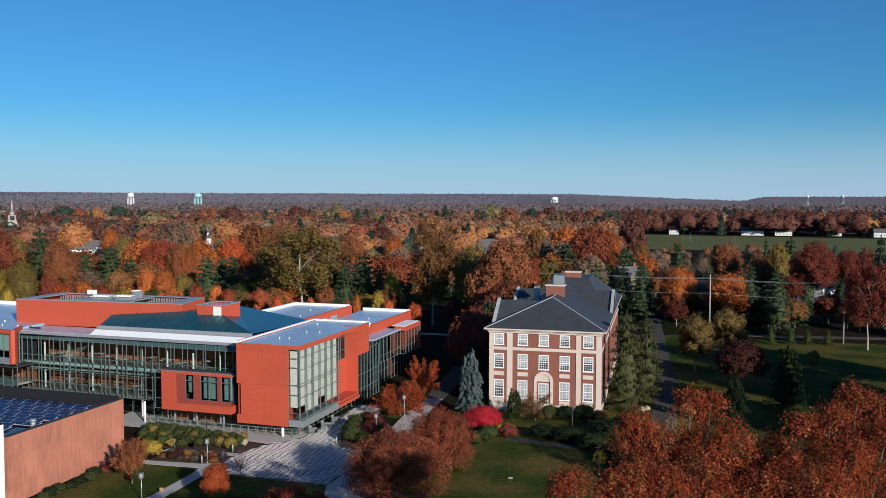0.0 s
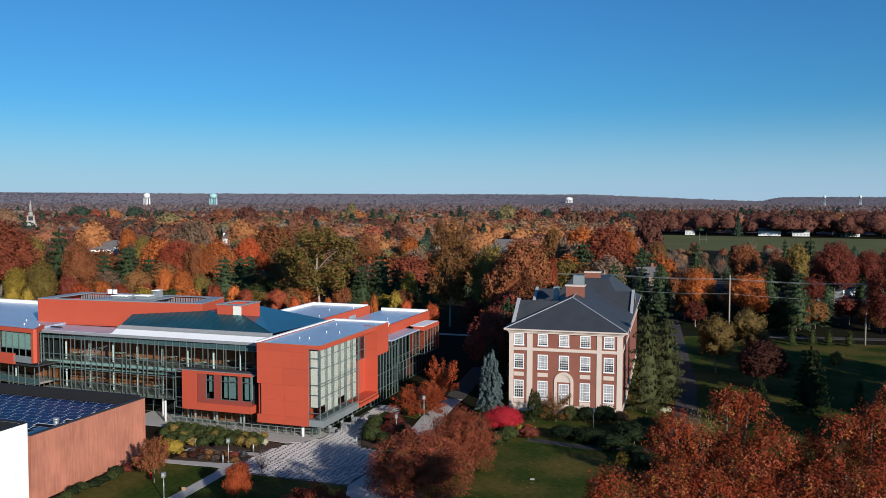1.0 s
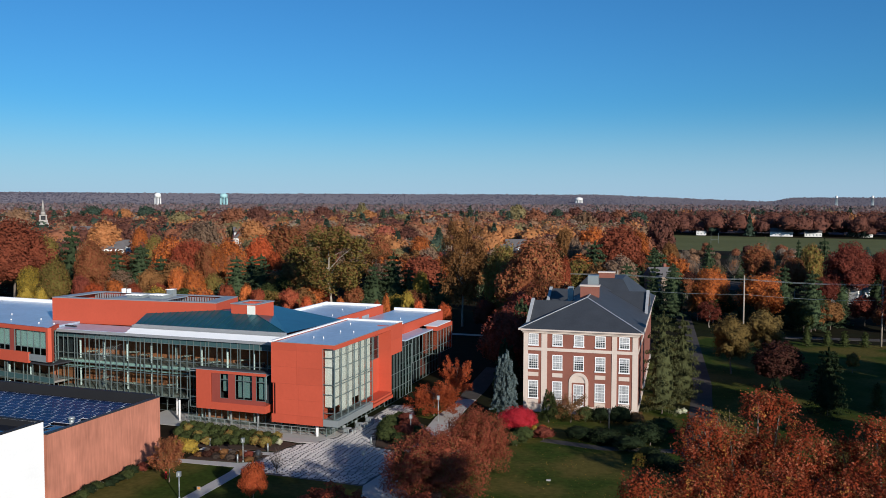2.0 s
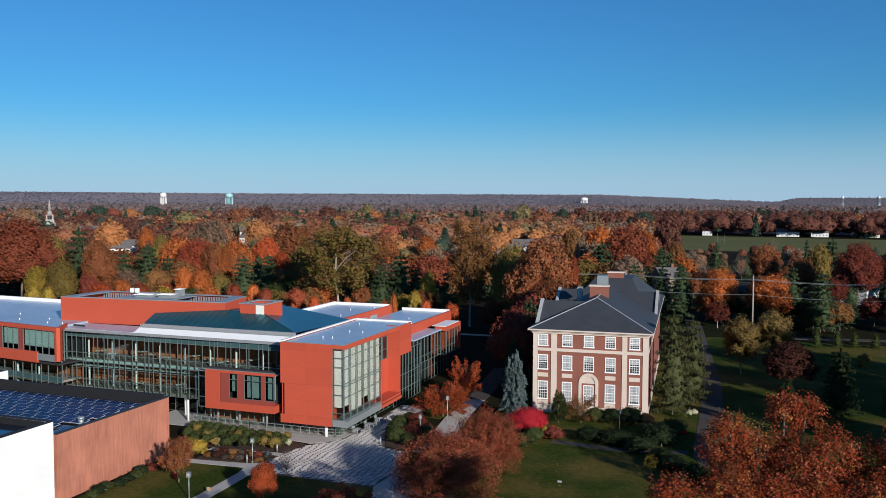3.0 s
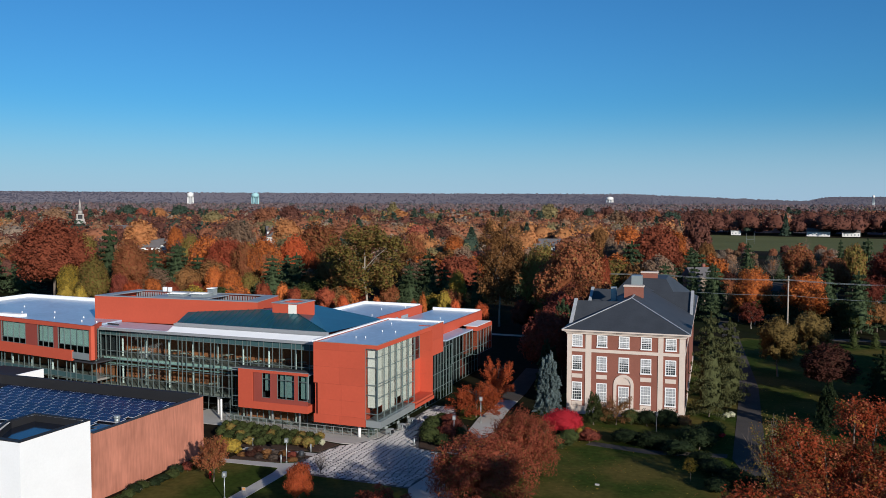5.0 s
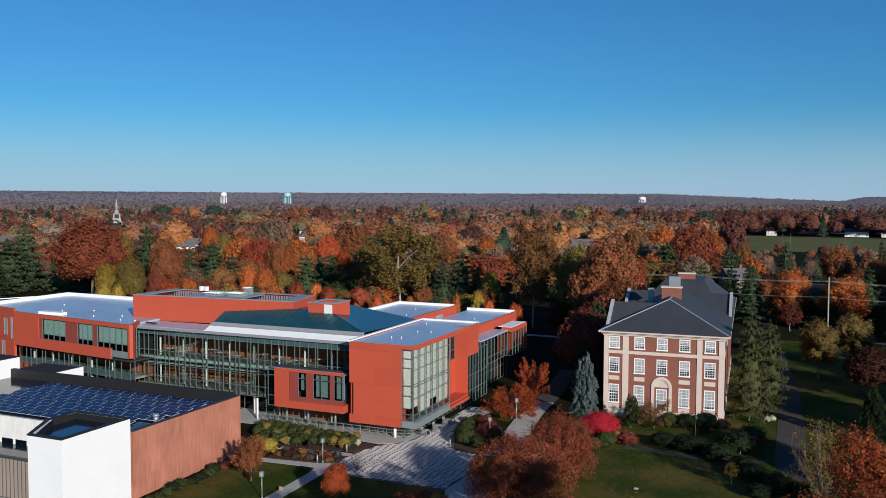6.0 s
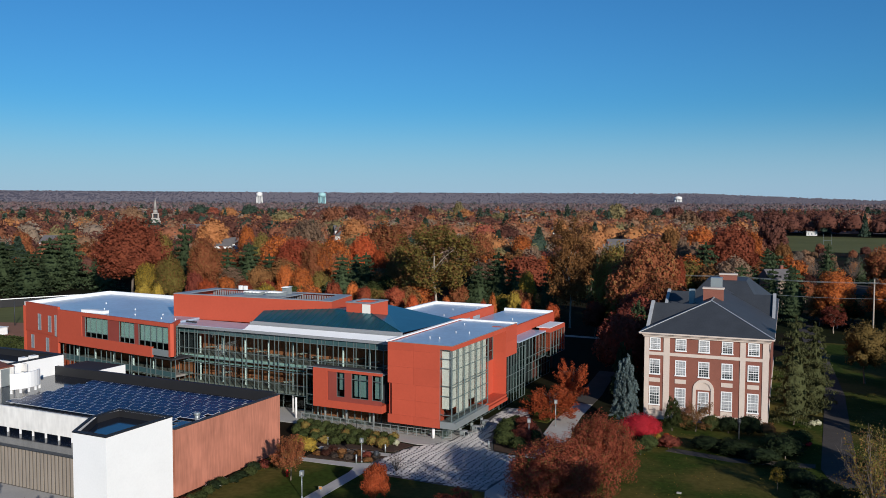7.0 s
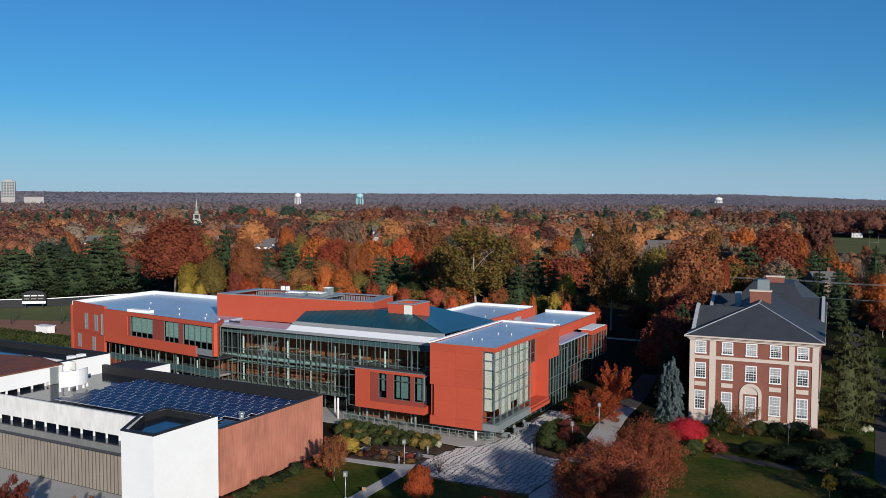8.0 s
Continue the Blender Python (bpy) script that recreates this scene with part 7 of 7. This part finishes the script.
for x, y, w, d, h, turn in ((39, 872, 20, 9, 4.5, 0), (67, 874, 15, 8, 4.0, 0), (-34, 872, 9, 8, 4.5, 0), (33.5, 291, 9.5, 8, 4.6, 60), (-23, 271, 7, 7, 8.5, 30), (-330, 520, 13, 10, 10, 40), (110, 880, 16, 9, 4.5, 5),
                            (-180, 560, 14, 10, 10, 30), (-420, 330, 11, 9, 11, 50), (-360, 300, 11, 9, 10, 20), (150, 860, 14, 9, 4.5, -5)):
    brown = (x, y) == (-23, 271)
    house(x, y, w, d, h, turn, TAN_WALL if brown else SIDING, "tan house with a tall chimney among trees" if brown else "white clapboard house among the trees")
for x, y, w, d, h, turn in HOMES:
    house(x, y, w, d, h, turn, label="pale house with a grey roof, the wood before it left out")
ob = thing("church", -412, 422, 0, 45, "pale stone church steeple rising over the trees", "church")
ob.scale = (1.35, 1.35, 1.03)
CHURCH = material("weathered pale church stone", (0.36, 0.33, 0.30), 0.85)
part("nave", boxes((1, 24, -6, 6, 0, 10)), CHURCH, ob)
bm = bmesh.new()
v = [bm.verts.new(p) for p in ((1, -6.5, 10), (24.5, -6.5, 10), (24.5, 6.5, 10), (1, 6.5, 10), (1, 0, 15), (24.5, 0, 15))]
for f in ((0, 1, 5, 4), (2, 3, 4, 5), (0, 4, 3), (1, 2, 5)):
    bm.faces.new([v[i] for i in f])
part("roof", bm, SHINGLE, ob)
part("tower", boxes((-2.4, 2.4, -2.4, 2.4, 0, 17)), CHURCH, ob)
part("belfry", boxes((-1.9, 1.9, -1.9, 1.9, 17, 19)), CHURCH, ob)
part("belfry_core", boxes((-0.8, 0.8, -0.8, 0.8, 19, 21.5)), SHADE_IN, ob)
part("cornice", boxes((-1.7, 1.7, -1.7, 1.7, 21.5, 22.0)), CHURCH, ob)
for sx in (-1.3, 1.3):
    for sy in (-1.3, 1.3):
        part("pier", boxes((sx - 0.3, sx + 0.3, sy - 0.3, sy + 0.3, 19, 21.5)), CHURCH, ob)
bm = bmesh.new()
tube(bm, (0, 0, 22), (0, 0, 24), 1.2, 0.95, 8)
tube(bm, (0, 0, 24), (0, 0, 31.6), 0.9, 0.05, 8)
part("spire", bm, CHURCH, ob)

TEAL = material("pale teal tank paint", (0.32, 0.55, 0.56), 0.5)


def water_tower(x, y, z0, top, r, mat, label):
    ob = thing("water_tower", x, y, 0, 0, label, "water tower", "water towers")
    bm = bmesh.new()
    tube(bm, (0, 0, top - (top - z0) * 0.42), (0, 0, top - 3), r, r, 20)
    tube(bm, (0, 0, top - 3), (0, 0, top), r, r * 0.3, 20)
    part("tank", bm, mat, ob)
    bm = bmesh.new()
    tube(bm, (0, 0, 0), (0, 0, top - (top - z0) * 0.42), r * 0.35, r * 0.35, 12)
    part("riser", bm, METAL if r < 5 else mat, ob)
    stand = METAL if r < 5 else mat
    for k in range(8):
        a = k * math.tau / 8
        bm = bmesh.new()
        tube(bm, (r * 1.05 * math.cos(a), r * 1.05 * math.sin(a), 0), (r * 0.9 * math.cos(a), r * 0.9 * math.sin(a), top - (top - z0) * 0.4), r * 0.11, r * 0.11, 6)
        part("leg", bm, stand, ob)


water_tower(-1495, 1940, 26, 56.5, 8.5, SIDING, "white water tower on the horizon")
water_tower(-1300, 1961, 28, 55, 10, TEAL, "pale teal water tower on the horizon")
water_tower(-530, 2990, 26, 52, 13, SIDING, "white water tower on the horizon")
water_tower(288, 2900, 38, 57, 4, SIDING, "white water tower on the horizon")
water_tower(389, 2900, 38, 57, 4, SIDING, "white water tower on the horizon")
ob = thing("apartment_block", -2131, 1497, 0, 50, "pale high-rise apartment slab on the horizon", "building")
FACADE = material("pale concrete facade", (0.36, 0.33, 0.32), 0.8)
part("wall", boxes((-17, 17, -9, 9, 0, 85)), FACADE, ob)
for fl in range(10):
    for k in range(5):
        part("window", boxes((-15.8 + k * 6.6, -11.4 + k * 6.6, -9.3, -9.0, 42 + fl * 4.2, 44.4 + fl * 4.2)), SPANDREL, ob)
part("roof_plant", boxes((-8, 10, -5, 5, 85, 89)), FACADE, ob)
ob = thing("apartment_block", -2014, 1488, 0, 50, "low pale building on the horizon", "building")
part("wall", boxes((-24, 24, -9, 9, 0, 42)), FACADE, ob)
part("roof", boxes((-25, 25, -10, 10, 42, 43)), SHINGLE, ob)

poles = [(-58, 214), (-28, 210.5), (1.3, 207), (29.5, 203.5), (60, 200)]
for x, y in poles:
    ob = thing("utility_pole", x, y, 0, -7, "grey wooden utility pole with a cross arm", "pole", "utility poles")
    bm = bmesh.new()
    tube(bm, (0, 0, 0), (0, 0, 14.4), 0.2, 0.14, 8)
    part("pole", bm, BARK_PALE, ob)
    part("cross_arm", boxes((-0.08, 0.08, -1.2, 1.2, 13.2, 13.4)), BARK, ob)
for off, zz in ((-1.1, 13.5), (1.1, 13.5), (0, 10.0)):
    bm = bmesh.new()
    line = [(x0 + (x1 - x0) * k / 6, y0 + (y1 - y0) * k / 6 + off, zz - 1.6 * (k / 6) * (1 - k / 6)) for (x0, y0), (x1, y1) in zip(poles, poles[1:]) for k in range(6)]
    rings = [[bm.verts.new((x, y + 0.035 * math.cos(q), z + 0.035 * math.sin(q))) for q in (0, 2.1, 4.2)] for x, y, z in line]
    for p, q in zip(rings, rings[1:]):
        for k in range(3):
            bm.faces.new((p[k], p[(k + 1) % 3], q[(k + 1) % 3], q[k]))
    single("overhead_wire", bm, METAL, "thin overhead wire between utility poles", "wire", "overhead wires")

# ball field
ob = thing("scoreboard", -222, 160.5, 0, 38, "black scoreboard with an arched top by the ball field", "scoreboard")
ob.scale = (0.66, 1, 0.85)
part("panel", boxes((-4.8, 4.8, -0.15, 0.15, 2.6, 5.3)), BLACK, ob)
bm = bmesh.new()
pts = [bm.verts.new((4.0 * math.cos(math.pi * k / 12), 0, 5.3 + 0.8 * math.sin(math.pi * k / 12))) for k in range(13)]
f = bm.faces.new(pts)
ext = bmesh.ops.extrude_face_region(bm, geom=[f])
bmesh.ops.translate(bm, vec=(0, 0.2, 0), verts=[e for e in ext["geom"] if isinstance(e, bmesh.types.BMVert)])
part("arch_top", bm, BLACK, ob)
part("white_strip", boxes((-4.8, 4.8, -0.2, 0.1, 1.7, 2.5)), WHITE, ob)
for k in range(3):
    part("text_bar", boxes((-4.0 + k * 2.8, -1.6 + k * 2.8, -0.2, -0.16, 4.2, 4.6)), STAIN, ob)
    part("text_bar", boxes((-4.0 + k * 2.8, -1.8 + k * 2.8, -0.2, -0.16, 3.2, 3.5)), CORRUGATED, ob)
for sx in (-3.5, 3.5):
    part("post", boxes((sx - 0.15, sx + 0.15, 0.0, 0.3, 0, 2.8)), METAL_DARK, ob)
fence = thing("field_fence", -215, 160, 0, 0, "dark windscreen fence with a pale top rail", "fence", world_coords=True)
fl = [(-262, 140), (-238, 150), (-222, 165), (-212, 185), (-190, 196)]
for p, q in zip(fl, fl[1:]):
    bm = bmesh.new()
    beam(bm, (*p, 1.2), (*q, 1.2), 0.06, 2.2)
    part("windscreen", bm, BLACK, fence)
    bm = bmesh.new()
    beam(bm, (*p, 2.45), (*q, 2.45), 0.14, 0.22)
    part("rail", bm, ROOF_WHITE, fence)
for x, y, h in ((-199, 137, 6.0), (-188, 143, 6.0), (-210, 131, 6.0)):
    bm = bmesh.new()
    tube(bm, (x, y, 0), (x, y, h), 0.1, 0.1, 8)
    single("fence_post", bm, METAL_DARK, "tall dark backstop post by the infield", "post", "backstop posts")
single("dugout", boxes((-181.6, -177.6, 131, 133, 0, 1.7), (-181.8, -177.4, 130.8, 133.2, 1.7, 1.8)), WHITE, "low white dugout wall by the infield", "dugout")
n = 5000
rh = np.random.default_rng(8)
hp = np.stack((rh.uniform(-196, -148, n), rh.uniform(119, 122.5, n), rh.uniform(0.1, 2.2, n)), 1)
top = rh.uniform(0, 1, n) < 0.5
hp[top, 2] = rh.normal(2.15, 0.08, top.sum())
hp[~top, 1] = rh.normal(119, 0.1, (~top).sum())
tagged(new("clipped_hedge", leaf_mesh("clipped_hedge", quads(rh, hp, np.where(top[:, None], (0, 0, 1.0), (0, -1.0, 0.2)), 0.5), [LEAF["green"]])), "long clipped green hedge by the field", "hedge")
ob = thing("goal_post", -17, 690, 0, 0, "white goal posts on the playing field", "goal")
part("upright", boxes((-2.8, -2.68, 0, 0.12, 0, 8)), METAL, ob)
part("upright", boxes((2.68, 2.8, 0, 0.12, 0, 8)), METAL, ob)
part("crossbar", boxes((-2.68, 2.68, 0, 0.12, 3, 3.12)), METAL, ob)

# reading tables seen through the long glass wall
for k in range(22):
    z = 7.36 if k % 2 else 3.21
    x, y = -95 + k * 1.62, FY + 2.6 + (k % 3) * 1.4
    ob = thing("reading_table", x, y, z, (k * 40) % 90, "pale wooden reading table inside the glass hall", "table", "reading tables")
    part("tabletop", boxes((-0.8, 0.8, -0.45, 0.45, 0.71, 0.75)), BLIND if k % 4 else WOOD_IN, ob)
    for sx in (-0.7, 0.7):
        for sy in (-0.38, 0.38):
            part("leg", boxes((sx - 0.03, sx + 0.03, sy - 0.03, sy + 0.03, 0, 0.71)), METAL_DARK, ob)
tree("pine", "pine", 29.5, 279, 8, 3.4, 1, label="dark conifer before a white house")
tree("pine", "pine", 40, 284, 10, 4, 0, label="dark conifer before a white house")
tree("round", "maroon", 24.5, 276, 9, 4.2, 1, label="dark maroon tree before a white house")
tree("pine", "pine", -18.5, 262, 13, 4, 0, label="dark conifer before a tan house")
